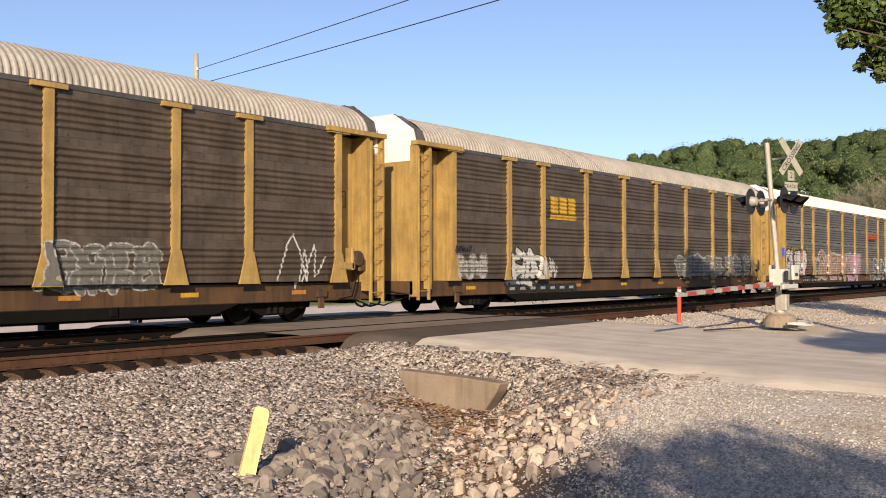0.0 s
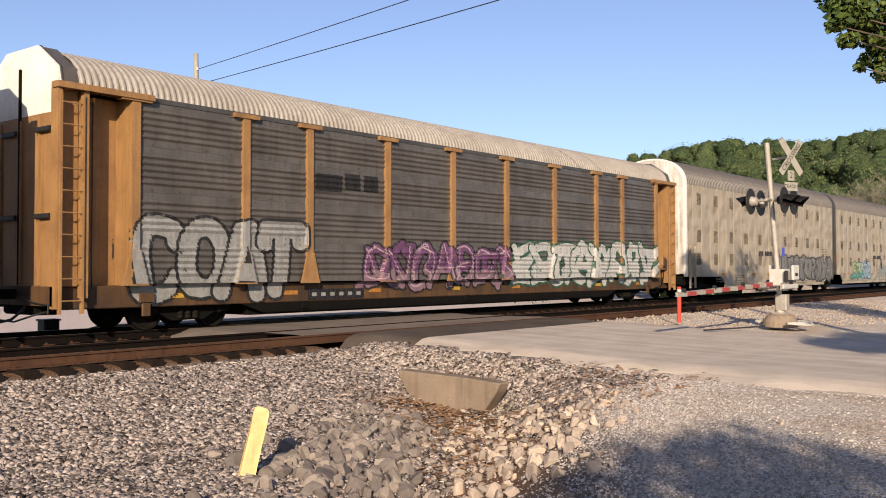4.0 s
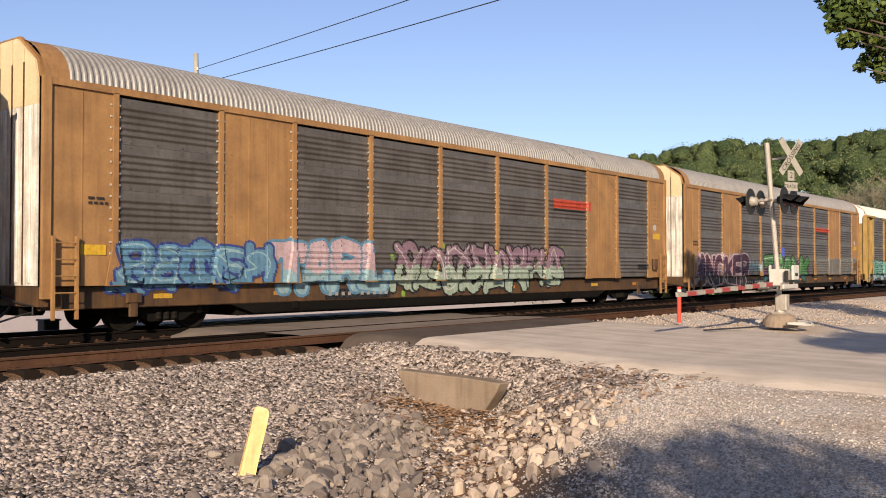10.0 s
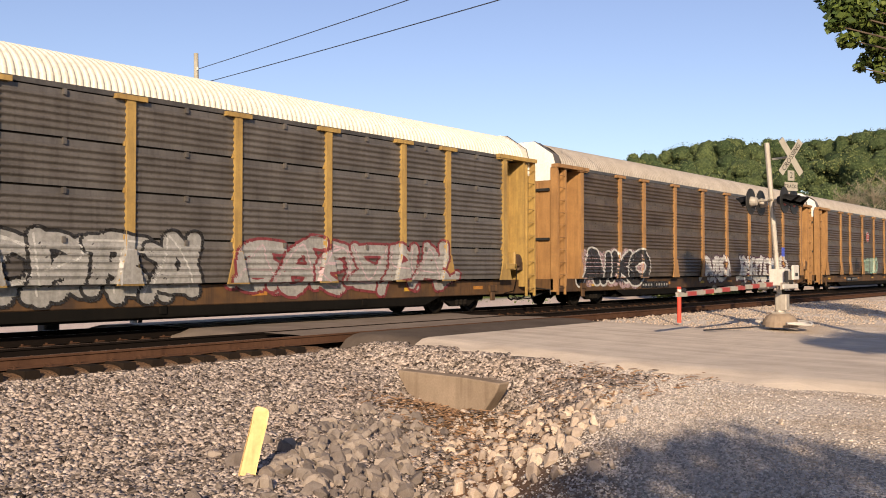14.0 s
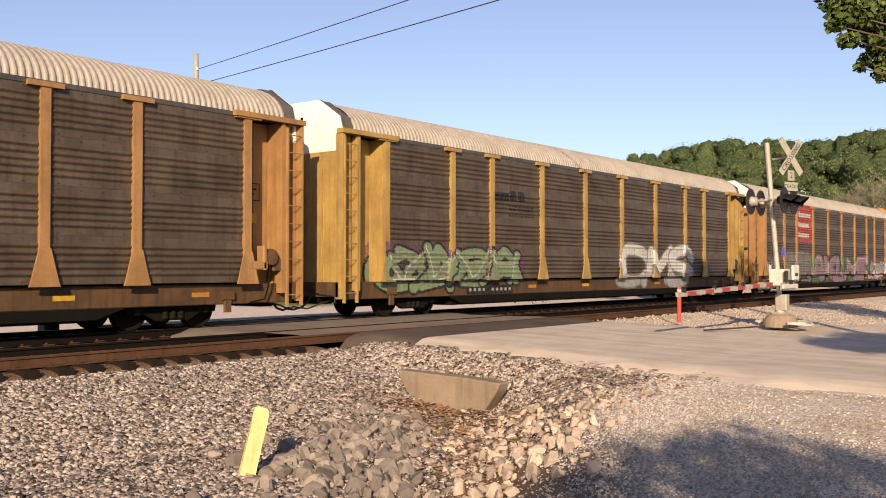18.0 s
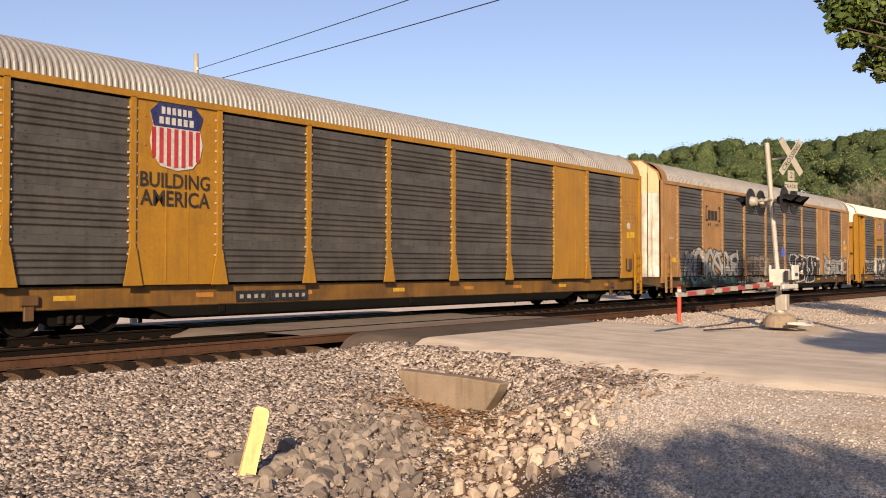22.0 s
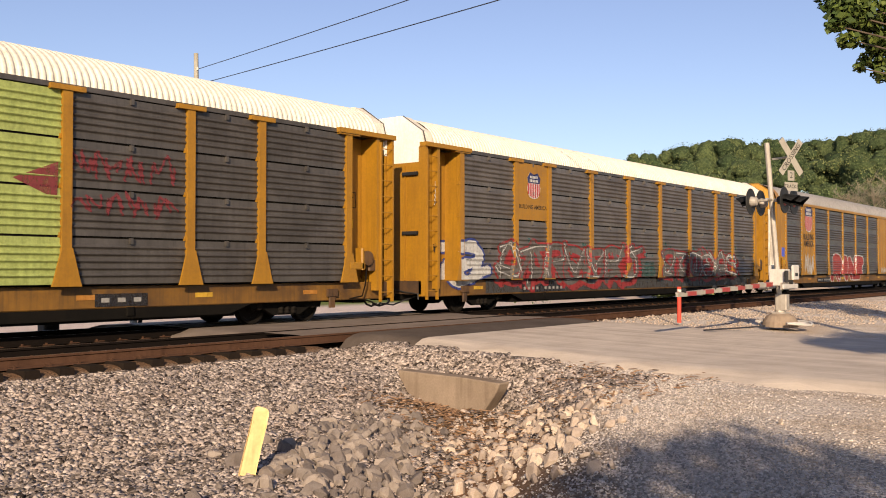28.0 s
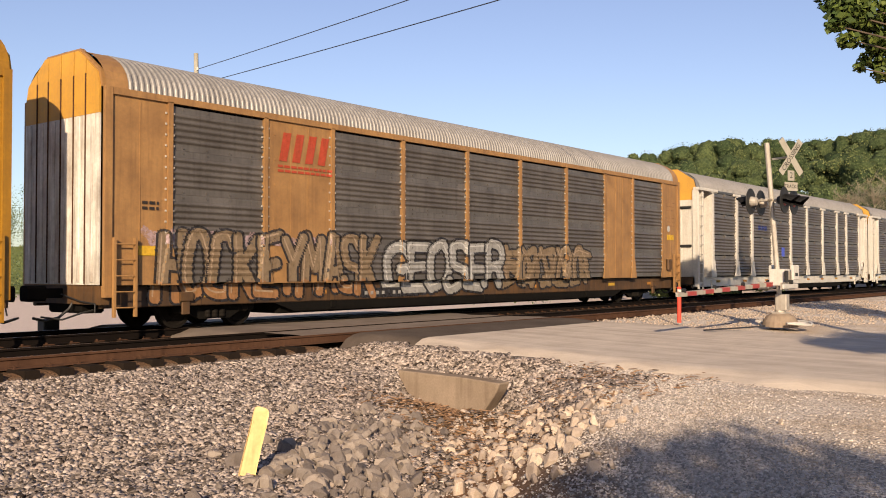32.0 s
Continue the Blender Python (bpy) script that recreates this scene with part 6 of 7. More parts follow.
def ground_material():
    m, nt, bs = nodes_of("gravel_and_grass_ground")
    tc = nt.nodes.new("ShaderNodeTexCoord")
    vec = tc.outputs["Object"]
    big = noise_tex(nt, vec, 0.6, 6)
    fine = noise_tex(nt, vec, 22, 6, 0.75)
    vo = nt.nodes.new("ShaderNodeTexVoronoi")
    vo.inputs["Scale"].default_value = 24
    nt.links.new(vec, vo.inputs["Vector"])
    stone = ramp(nt, vo.outputs["Color"], 0.2, 0.8, (0.07, 0.055, 0.045), (0.30, 0.26, 0.22))
    c = mix(nt, ramp(nt, big, 0.35, 0.65, (0.1,) * 3, (0.65,) * 3), stone, (0.17, 0.125, 0.09))
    c = mix(nt, 0.5, c, ramp(nt, fine, 0.3, 0.7, (0.5,) * 3, (1.35,) * 3), "MULTIPLY")
    at = nt.nodes.new("ShaderNodeAttribute")
    at.attribute_name = "soil"
    sc = nt.nodes.new("ShaderNodeSeparateColor")
    nt.links.new(at.outputs["Color"], sc.inputs[0])
    sand = mix(nt, ramp(nt, big, 0.4, 0.6, (0.0,) * 3, (1.0,) * 3), ramp(nt, fine, 0.3, 0.7, (0.40, 0.315, 0.235), (0.60, 0.48, 0.365)), ramp(nt, fine, 0.3, 0.7, (0.48, 0.41, 0.34), (0.70, 0.61, 0.52)))
    pebble = nt.nodes.new("ShaderNodeTexVoronoi")
    pebble.inputs["Scale"].default_value = 52
    nt.links.new(vec, pebble.inputs["Vector"])
    sand = mix(nt, 0.85, sand, ramp(nt, pebble.outputs["Color"], 0.25, 0.75, (0.50, 0.48, 0.46), (1.40, 1.40, 1.40)), "MULTIPLY")
    c = mix(nt, sc.outputs[0], c, sand)
    c = mix(nt, sc.outputs[1], c, ramp(nt, fine, 0.3, 0.7, (0.10, 0.048, 0.024), (0.33, 0.19, 0.105)))
    sep = nt.nodes.new("ShaderNodeSeparateXYZ")
    nt.links.new(vec, sep.inputs[0])

    def step(sock, a, b):
        r = nt.nodes.new("ShaderNodeMapRange")
        r.inputs["From Min"].default_value, r.inputs["From Max"].default_value = a, b
        nt.links.new(sock, r.inputs["Value"])
        return r.outputs[0]
    # fouled ballast round the rails, its colour blackened further for the train's shadow
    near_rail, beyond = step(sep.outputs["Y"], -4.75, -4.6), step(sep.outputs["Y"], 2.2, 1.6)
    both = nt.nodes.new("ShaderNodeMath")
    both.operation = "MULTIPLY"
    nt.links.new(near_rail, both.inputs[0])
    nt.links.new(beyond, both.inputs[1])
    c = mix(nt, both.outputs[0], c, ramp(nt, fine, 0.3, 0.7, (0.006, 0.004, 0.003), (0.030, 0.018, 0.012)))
    rust = nt.nodes.new("ShaderNodeMath")
    rust.operation = "MULTIPLY"
    nt.links.new(step(sep.outputs["Y"], -5.35, -5.15), rust.inputs[0])
    nt.links.new(step(sep.outputs["Y"], -4.55, -4.75), rust.inputs[1])
    c = mix(nt, rust.outputs[0], c, ramp(nt, fine, 0.3, 0.7, (0.06, 0.032, 0.017), (0.20, 0.115, 0.065)))
    pale = step(sep.outputs["Y"], 4.5, 5.5)
    c = mix(nt, pale, c, ramp(nt, fine, 0.3, 0.7, (0.46, 0.36, 0.30), (0.68, 0.56, 0.48)))
    gx_, gy_ = step(sep.outputs["X"], 62, 70), step(sep.outputs["Y"], 52, 58)
    far = nt.nodes.new("ShaderNodeMath")
    far.operation = "MULTIPLY"
    nt.links.new(gx_, far.inputs[0])
    nt.links.new(gy_, far.inputs[1])
    deep = nt.nodes.new("ShaderNodeMath")
    deep.operation = "MAXIMUM"
    nt.links.new(far.outputs[0], deep.inputs[0])
    nt.links.new(step(sep.outputs["Y"], 170, 180), deep.inputs[1])
    far = deep.outputs[0]
    grass = ramp(nt, fine, 0.3, 0.7, (0.07, 0.10, 0.02), (0.20, 0.22, 0.07))
    c = mix(nt, far, c, grass)
    nt.links.new(c, bs.inputs["Base Color"])
    bs.inputs["Roughness"].default_value = 0.95
    bs.inputs["Specular IOR Level"].default_value = 0.05
    bump(nt, bs, vo.outputs["Distance"], 0.6, 0.03)
    return m


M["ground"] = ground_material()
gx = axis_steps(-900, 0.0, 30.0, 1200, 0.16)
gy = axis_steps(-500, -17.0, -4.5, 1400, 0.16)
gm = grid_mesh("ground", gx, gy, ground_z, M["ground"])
co = np.zeros(len(gm.vertices) * 3)
gm.vertices.foreach_get("co", co)
co = co.reshape(-1, 3)
q_ = -0.563 * (co[:, 0] - 12.3) + 0.827 * (co[:, 1] + 9.2)
dirt = smooth(-1.2, -2.2, q_) * smooth(-8.0, -9.5, co[:, 1]) * smooth(40, 35, np.abs(co[:, 0]))
dirt = np.maximum(dirt, smooth(22.3, 22.8, co[:, 0]) * smooth(60, 50, co[:, 0]) * smooth(-4.9, -5.4, co[:, 1]) * smooth(-16, -13, co[:, 1]))
clay = 0.9 * np.exp(-((co[:, 0] - 11.3) / 0.8) ** 2 - ((co[:, 1] + 9.1) / 0.9) ** 2) * (co[:, 0] < 12.3) + np.exp(-((q_ + 0.3) / 0.75) ** 2) * smooth(12.4, 11.8, co[:, 0]) * (co[:, 1] < -7)
soil = np.stack([dirt, clay, 0 * dirt, 0 * dirt + 1], -1)
gm.color_attributes.new("soil", "FLOAT_COLOR", "POINT").data.foreach_set("color", soil.reshape(-1))
tagged(new("ground", gm), "crushed stone and dirt ground falling to a rocky ditch", "ground", kind="structure")


# ---- road over the tracks ----
def road_z(x, y):
    z = np.interp(y, [-90, -60, -20, -12, -6, -5.2, 1.6, 3.0, 14, 60], [-0.4, -0.38, -0.3, -0.22, -0.05, -0.012, -0.012, -0.08, -2.62, -2.72])
    edge = np.minimum(x - np.interp(y, [-14, -9, -7, -5], [13.6, 14.2, 14.3, 14.0]), 22.25 - x)
    edge = np.where(y > -4.7, np.minimum(x - 12.6, 22.25 - x), edge)
    edge = edge + 0.14 * np.sin(x * 3 + y * 1.9) + 0.12 * np.sin(y * 4.3)
    return z - 0.11 * smooth(0.20, -0.22, edge) - 0.22 * smooth(-0.22, -0.55, edge)


road = thing("road", "worn grey asphalt road across the tracks", "road")
road["kind"] = "structure"
for y0, y1, x0, x1 in ((-90, -6.35, 13.2, 22.7), (-6.35, -4.80, 13.0, 22.6), (-4.59, -3.29, 12.9, 22.5), (-3.08, -0.87, 11.9, 22.7), (-0.66, 0.66, 12.9, 22.5), (0.87, 60, 12.9, 22.6)):
    ys = np.linspace(y0, y1, max(6, min(120, int((y1 - y0) / 0.25))))
    me = grid_mesh("asphalt_slab", np.linspace(x0, x1, 48), ys, road_z, M["asphalt"] if y0 < -50 or y0 > 0.8 else M["asphalt_apron"] if y0 < -6 else M["asphalt_dark"])
    part("asphalt_slab", me, None, road)


# ---- tracks ----
def rail_mesh(x0, x1):
    bm = bmesh.new()
    ring = [(-0.075, -0.18), (0.075, -0.18), (0.075, -0.165), (0.012, -0.145), (0.010, -0.045), (0.036, -0.035), (0.036, -0.006), (0.03, 0), (-0.03, 0), (-0.036, -0.006), (-0.036, -0.035), (-0.010, -0.045), (-0.012, -0.145), (-0.075, -0.165)]
    prism(bm, ring, "x", x0, x1)
    for f in bm.faces:
        if f.normal.z > 0.9 and f.calc_center_median().z > -0.01:
            f.material_index = 1
    me = bpy.data.meshes.new("rail")
    bm.to_mesh(me)
    bm.free()
    me.materials.append(M["rail"])
    me.materials.append(M["rail_top"])
    return me


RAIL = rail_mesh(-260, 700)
# RAIL holds that shade in its colour, RAIL_NEAR only the brown rust
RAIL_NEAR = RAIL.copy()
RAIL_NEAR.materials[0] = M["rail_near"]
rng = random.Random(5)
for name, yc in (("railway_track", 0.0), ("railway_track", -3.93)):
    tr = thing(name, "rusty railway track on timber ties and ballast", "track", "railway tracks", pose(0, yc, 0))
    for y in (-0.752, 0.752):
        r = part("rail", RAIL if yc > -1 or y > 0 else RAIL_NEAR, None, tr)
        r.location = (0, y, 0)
    tie = boxes((-0.115, 0.115, -1.30, 1.30, -0.36, -0.165), b=0.012)
    me = bpy.data.meshes.new("tie")
    tie.to_mesh(me)
    tie.free()
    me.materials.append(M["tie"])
    plate = boxes((-0.09, 0.09, -0.19, 0.19, -0.168, -0.15), (-0.05, -0.02, -0.12, -0.08, -0.15, -0.12), (0.02, 0.05, 0.08, 0.12, -0.15, -0.12))
    pm = bpy.data.meshes.new("tie_plate")
    plate.to_mesh(pm)
    plate.free()
    pm.materials.append(M["rail_near"])
    rest = bmesh.new()
    for k in range(-260, 560):
        x = k * 0.53
        if 12.4 < x < 22.8:
            continue
        if 1 < x < 60:
            t = part("tie", me, None, tr)
            t.matrix_basis = pose(x + rng.uniform(-0.03, 0.03), rng.uniform(-0.05, 0.05), rng.uniform(-0.012, 0.004), 0, 0, rng.uniform(-1.5, 1.5))
            for y in (-0.752, 0.752):
                p = part("tie_plate", pm, None, t)
                p.location = (0, y, 0)
        else:
            box(rest, x - 0.115, x + 0.115, -1.3, 1.3, -0.36, -0.165)
    o = part("far_ties", rest, M["tie"], tr)
    o["kind"] = "stuff"


# ---- loose stone ----
def stones_mesh(name, pts, sizes, material, seed, fine=False):
    """Many small broken stones joined into one mesh."""
    r = np.random.RandomState(seed)
    v0 = np.array([(x, y, z) for x in (-0.7, 0.7) for y in (-0.7, 0.7) for z in (-0.7, 0.7)])
    f0 = np.array([(0, 1, 3), (0, 3, 2), (4, 6, 7), (4, 7, 5), (0, 4, 5), (0, 5, 1), (2, 3, 7), (2, 7, 6), (0, 2, 6), (0, 6, 4), (1, 5, 7), (1, 7, 3)])
    if fine:
        base = bmesh.new()
        bmesh.ops.create_cube(base, size=1.5)
        bmesh.ops.subdivide_edges(base, edges=base.edges[:], cuts=1, use_grid_fill=True)
        bmesh.ops.triangulate(base, faces=base.faces[:])
        v0 = np.array([v.co[:] for v in base.verts])
        f0 = np.array([[v.index for v in f.verts] for f in base.faces])
        base.free()
        v0 = v0 * (0.75 + 0.25 / np.linalg.norm(v0, axis=1)[:, None])
    n = len(pts)
    v = (v0[None] + r.uniform(-0.3, 0.3, (n, len(v0), 3))) * r.uniform(0.55, 1.3, (n, 1, 3))
    a = r.uniform(0, math.tau, (n, 3))
    for k, (i, j) in enumerate(((0, 1), (1, 2), (0, 2))):
        c, s = np.cos(a[:, k])[:, None], np.sin(a[:, k])[:, None]
        p, q = v[:, :, i].copy(), v[:, :, j].copy()
        v[:, :, i], v[:, :, j] = p * c - q * s, p * s + q * c
    v[:, :, 2] *= 0.8
    v = v * sizes[:, None, None] + pts[:, None, :]
    f = f0[None] + (np.arange(n) * len(v0))[:, None, None]
    me = bpy.data.meshes.new(name)
    me.vertices.add(n * len(v0))
    me.vertices.foreach_set("co", v.reshape(-1))
    me.loops.add(f.size)
    me.loops.foreach_set("vertex_index", f.reshape(-1))
    me.polygons.add(len(f0) * n)
    me.polygons.foreach_set("loop_start", np.arange(0, f.size, 3))
    me.update(calc_edges=True)
    me.materials.append(material)
    return me


def scatter(n, x0, x1, y0, y1, seed, size, keep):
    r = np.random.RandomState(seed)
    x, y = r.uniform(x0, x1, n), r.uniform(y0, y1, n)
    k = keep(x, y, r)
    x, y = x[k], y[k]
    s = r.uniform(size[0], size[1], len(x))
    return np.stack([x, y, ground_z(x, y) + s * 0.25], -1), s


p, s = scatter(122000, 2.0, 14.4, -12.2, -5.30, 3, (0.015, 0.044), lambda x, y, r: (x < np.interp(y, [-12, -9, -7, -5], [13.0, 13.9, 14.1, 13.9]) + 0.3 * np.sin(y * 5)) & (y > -12.2) & ~((np.abs(-0.563 * (x - 12.3) + 0.827 * (y + 9.2) + 0.3) < 0.75) & (x < 11.9) & (r.uniform(0, 1, len(x)) < 0.72)))
tagged(new("ballast", stones_mesh("ballast", p, s, M["ballast"], 4)), "pale grey and brown crushed stone ballast", "ballast", kind="stuff")
p, s = scatter(5200, 22.4, 46, -13.5, -5.1, 6, (0.012, 0.042), lambda x, y, r: (y > -9 - (x - 22) * 0.35))
tagged(new("ballast", stones_mesh("ballast", p, s, M["rock_tan"], 7)), "pale crushed stone beside the crossing signal", "ballast", kind="stuff")
p, s = scatter(190000, 4.5, 14.6, -17.4, -8.6, 8, (0.005, 0.017), lambda x, y, r: r.uniform(0, 1, len(x)) < (0.05 + 0.90 * np.exp(-((-0.563 * (x - 12.3) + 0.827 * (y + 9.2) + 2.3) / 0.75) ** 2) + 0.30 * np.exp(-((x - 7.6) / 1.3) ** 2 - ((y + 15.2) / 1.0) ** 2) + 0.07 * (np.sin(x * 1.7 + y * 2.3) * np.sin(x * 0.9 - y * 1.4) > 0.35)) * (x < np.interp(y, [-14, -9, -7], [13.4, 14.0, 14.1])))
tagged(new("gravel", stones_mesh("gravel", p, s, M["gravel"], 9)), "loose gravel on the driveway edge", "gravel", kind="stuff")


def broken_rock(material, seed):
    """An angular quarried rock: flat faces and sharp edges."""
    r = np.random.RandomState(seed)
    bm = bmesh.new()
    for _ in range(24):
        p = r.normal(size=3)
        p = p / (0.5 * np.abs(p).max() + 0.5 * np.linalg.norm(p)) * r.uniform(0.85, 1.05) * np.array([1.0, 0.75, 0.6])
        bm.verts.new(p)
    bmesh.ops.convex_hull(bm, input=bm.verts[:])
    bmesh.ops.dissolve_limit(bm, angle_limit=0.25, verts=bm.verts[:], edges=bm.edges[:])
    for v in [v for v in bm.verts if not v.link_faces]:
        bm.verts.remove(v)
    me = bpy.data.meshes.new("rock")
    bm.to_mesh(me)
    bm.free()
    me.materials.append(material)
    return me


# larger rocks in the ditch, each one its own
rip = thing("riprap", "angular grey rocks lining the ditch", "rocks")
rr = np.random.RandomState(12)
rock_meshes = {}
for tone in ("rock", "rock_tan"):
    rock_meshes[tone] = [broken_rock(M[tone], 50 + k) for k in range(10)]
# heaps of rock: middle of each in plan, spread along and across the ditch, how many, size, stone
for cx, cy, sl, sq, n_, lo, hi, tone in ((8.6, -10.3, 1.4, 0.42, 190, 0.06, 0.14, "rock"), (6.9, -11.5, 0.9, 0.5, 120, 0.07, 0.16, "rock"), (9.3, -12.2, 1.3, 0.45, 130, 0.05, 0.12, "rock_tan"), (10.9, -10.6, 0.8, 0.5, 80, 0.04, 0.09, "rock_tan"), (8.2, -12.3, 1.2, 0.7, 70, 0.04, 0.11, "rock_tan"), (10.6, -12.2, 1.0, 0.5, 90, 0.03, 0.08, "rock_tan")):
    for k in range(n_):
        l, q = rr.normal(0, sl), rr.normal(0, sq)
        x, y = cx - 0.827 * l - 0.563 * q, cy - 0.563 * l + 0.827 * q
        sz = rr.uniform(lo, hi)
        if x > 11.7:
            continue
        o = part("rock", rock_meshes[tone][k % 10], None, rip)
        o.matrix_basis = pose(x, y, float(ground_z(x, y)) + sz * 0.3, *rr.uniform(0, 360, 3)) @ Matrix.Diagonal((sz, sz, sz * 0.8, 1))

# drift of bark chips and dead leaves in the ditch and on its bank
def litter_mesh(seed, n):
    r = np.random.RandomState(seed)
    V, F = [], []
    for _ in range(n):
        if r.uniform() < 0.5:
            x, y = r.normal(11.25, 0.45), r.normal(-9.15, 0.5)
        elif r.uniform() < 0.6:
            l, q = r.uniform(-1.0, 4.5), r.normal(-0.3, 0.5)
            x, y = 12.0 - 0.827 * l - 0.563 * q, -9.4 - 0.563 * l + 0.827 * q
        else:
            x, y = r.uniform(9.5, 14.0), r.uniform(-13.0, -9.8)
        if x > 11.9 and y > -10.1:
            continue
        z = float(ground_z(x, y)) + r.uniform(0.015, 0.06)
        a, ln, wd, th = r.uniform(0, math.tau), r.uniform(0.02, 0.10), r.uniform(0.008, 0.022), r.uniform(-0.3, 0.3)
        ux, uy = math.cos(a), math.sin(a)
        b = len(V)
        for p, q, h in ((-1, -1, 0), (1, -1, 0), (1, 1, 0), (-1, 1, 0), (0, 0, 0.6)):
            V.append((x + ux * ln * p - uy * wd * q, y + uy * ln * p + ux * wd * q, z + th * ln * p + h * wd))
        F += [(b, b + 1, b + 4), (b + 1, b + 2, b + 4), (b + 2, b + 3, b + 4), (b + 3, b, b + 4)]
    me = bpy.data.meshes.new("leaf_litter")
    me.from_pydata(V, [], F)
    me.materials.append(M["litter"])
    return me


tagged(new("leaf_litter", litter_mesh(77, 2300)), "brown bark chips and dead leaves drifted in the ditch", "litter", kind="stuff")

# concrete headwall at the end of the culvert
hw = thing("culvert_headwall", "stained tan concrete headwall over a culvert", "headwall")
bm = bmesh.new()
prism(bm, [(-7.86, -0.40), (-8.5, -0.415), (-9.3, -0.43), (-9.98, -0.47), (-9.93, -0.60), (-9.45, -1.25), (-8.45, -1.25), (-8.1, -0.80), (-7.9, -0.52)], "x", 11.95, 12.25)
bmesh.ops.bevel(bm, geom=bm.edges[:], offset=0.02, segments=1, affect="EDGES")
part("wall", bm, M["concrete"], hw)

# yellow marker post in the ballast
mp = thing("marker_post", "leaning yellow plastic marker post with a rounded top", "post", at=pose(6.05, -11.0, -1.0, 0, 14, -24))
bm = bmesh.new()
prism(bm, [(-0.080, 0.0), (0.080, 0.0), (0.080, 0.89), (0.068, 0.925), (0.040, 0.94), (-0.036, 0.945), (-0.066, 0.93), (-0.080, 0.88)], "y", -0.030, 0.0)
for v in bm.verts:
    v.co.y += 0.10 * max(0.0, v.co.z - 0.74) ** 1.5 / 0.12 + 0.22 * v.co.x * v.co.x
for e in (-0.080, 0.068):
    box(bm, e, e + 0.012, 0.001, 0.045, 0.0, 0.80)
part("post", bm, M["marker"], mp)


# ---- crossing signal ----
SIG = (24.1, -10.2, -0.08)
sg = thing("crossing_signal", "aluminium railroad crossing signal with lights and crossbuck", "crossing signal", at=pose(*SIG))
bm = bmesh.new()
disc(bm, (0, 0, 0), "z", [(-0.08, 0.44), (0.06, 0.43), (0.20, 0.34), (0.26, 0.22)], 20)
part("foundation", bm, M["concrete"], sg)
bm = boxes((-0.16, 0.16, -0.16, 0.16, 0.22, 0.30))
disc(bm, (0, 0, 0), "z", [(0.30, 0.14), (0.55, 0.11), (0.75, 0.09)], 12)
part("mast_base", bm, M["aluminium"], sg)
bm = bmesh.new()
tube(bm, [(0, 0, 0.5), (-0.02, 0.14, 2.4), (-0.04, 0.30, 4.66)], 0.065, 12)
part("mast", bm, M["aluminium"], sg)
TURN = pose(0.12, -0.18, 0.0, 0, 0, -24)
bm = bmesh.new()
for sgn, z in ((1, 0.0), (-1, 0.012)):
    c, s = math.cos(radians(50 * sgn)), math.sin(radians(50 * sgn))
    pts = [(c * a - s * b, s * a + c * b) for a, b in ((-0.56, -0.095), (0.56, -0.095), (0.56, 0.095), (-0.56, 0.095))]
    prism(bm, [(x, zz + 4.27) for x, zz in pts], "y", -0.10 - z - 0.004, -0.10 - z)
cb = part("crossbuck", bm, M["sign_white"], sg)
cb.matrix_basis = TURN
part("tracks_sign", boxes((-0.23, 0.23, -0.11, -0.10, 3.40, 3.62)), M["sign_white"], sg).matrix_basis = TURN
part("number_sign", boxes((-0.115, 0.115, -0.11, -0.10, 3.66, 3.92)), M["sign_white"], sg).matrix_basis = TURN
part("sign_bracket", boxes((-0.03, 0.03, -0.1, 0.5, 4.25, 4.3)), M["aluminium"], sg).matrix_basis = TURN


FACE = pose(0, 0, 0, 90)     # turns flat letters upright, facing -Y
lettering("lettering", "CROSSING", 0.19, TURN @ pose(0, -0.12, 4.27) @ pose(0, 0, 0, 0, -50) @ FACE, M["black"], sg)
lettering("lettering", "RAIL", 0.19, TURN @ pose(-0.26, -0.108, 4.58) @ pose(0, 0, 0, 0, 50) @ FACE, M["black"], sg)
lettering("lettering", "ROAD", 0.19, TURN @ pose(0.26, -0.108, 3.96) @ pose(0, 0, 0, 0, 50) @ FACE, M["black"], sg)
lettering("lettering", "TRACKS", 0.13, TURN @ pose(0, -0.114, 3.51) @ FACE, M["black"], sg)
lettering("lettering", "2", 0.22, TURN @ pose(0, -0.114, 3.79) @ FACE, M["black"], sg)
bm = bmesh.new()
tube(bm, [(-0.42, 0.18, 3.18), (0.42, 0.18, 3.18)], 0.035, 8)
tube(bm, [(0, -0.35, 3.18), (0, 0.65, 3.18)], 0.035, 8)
part("light_bracket", bm, M["aluminium"], sg)
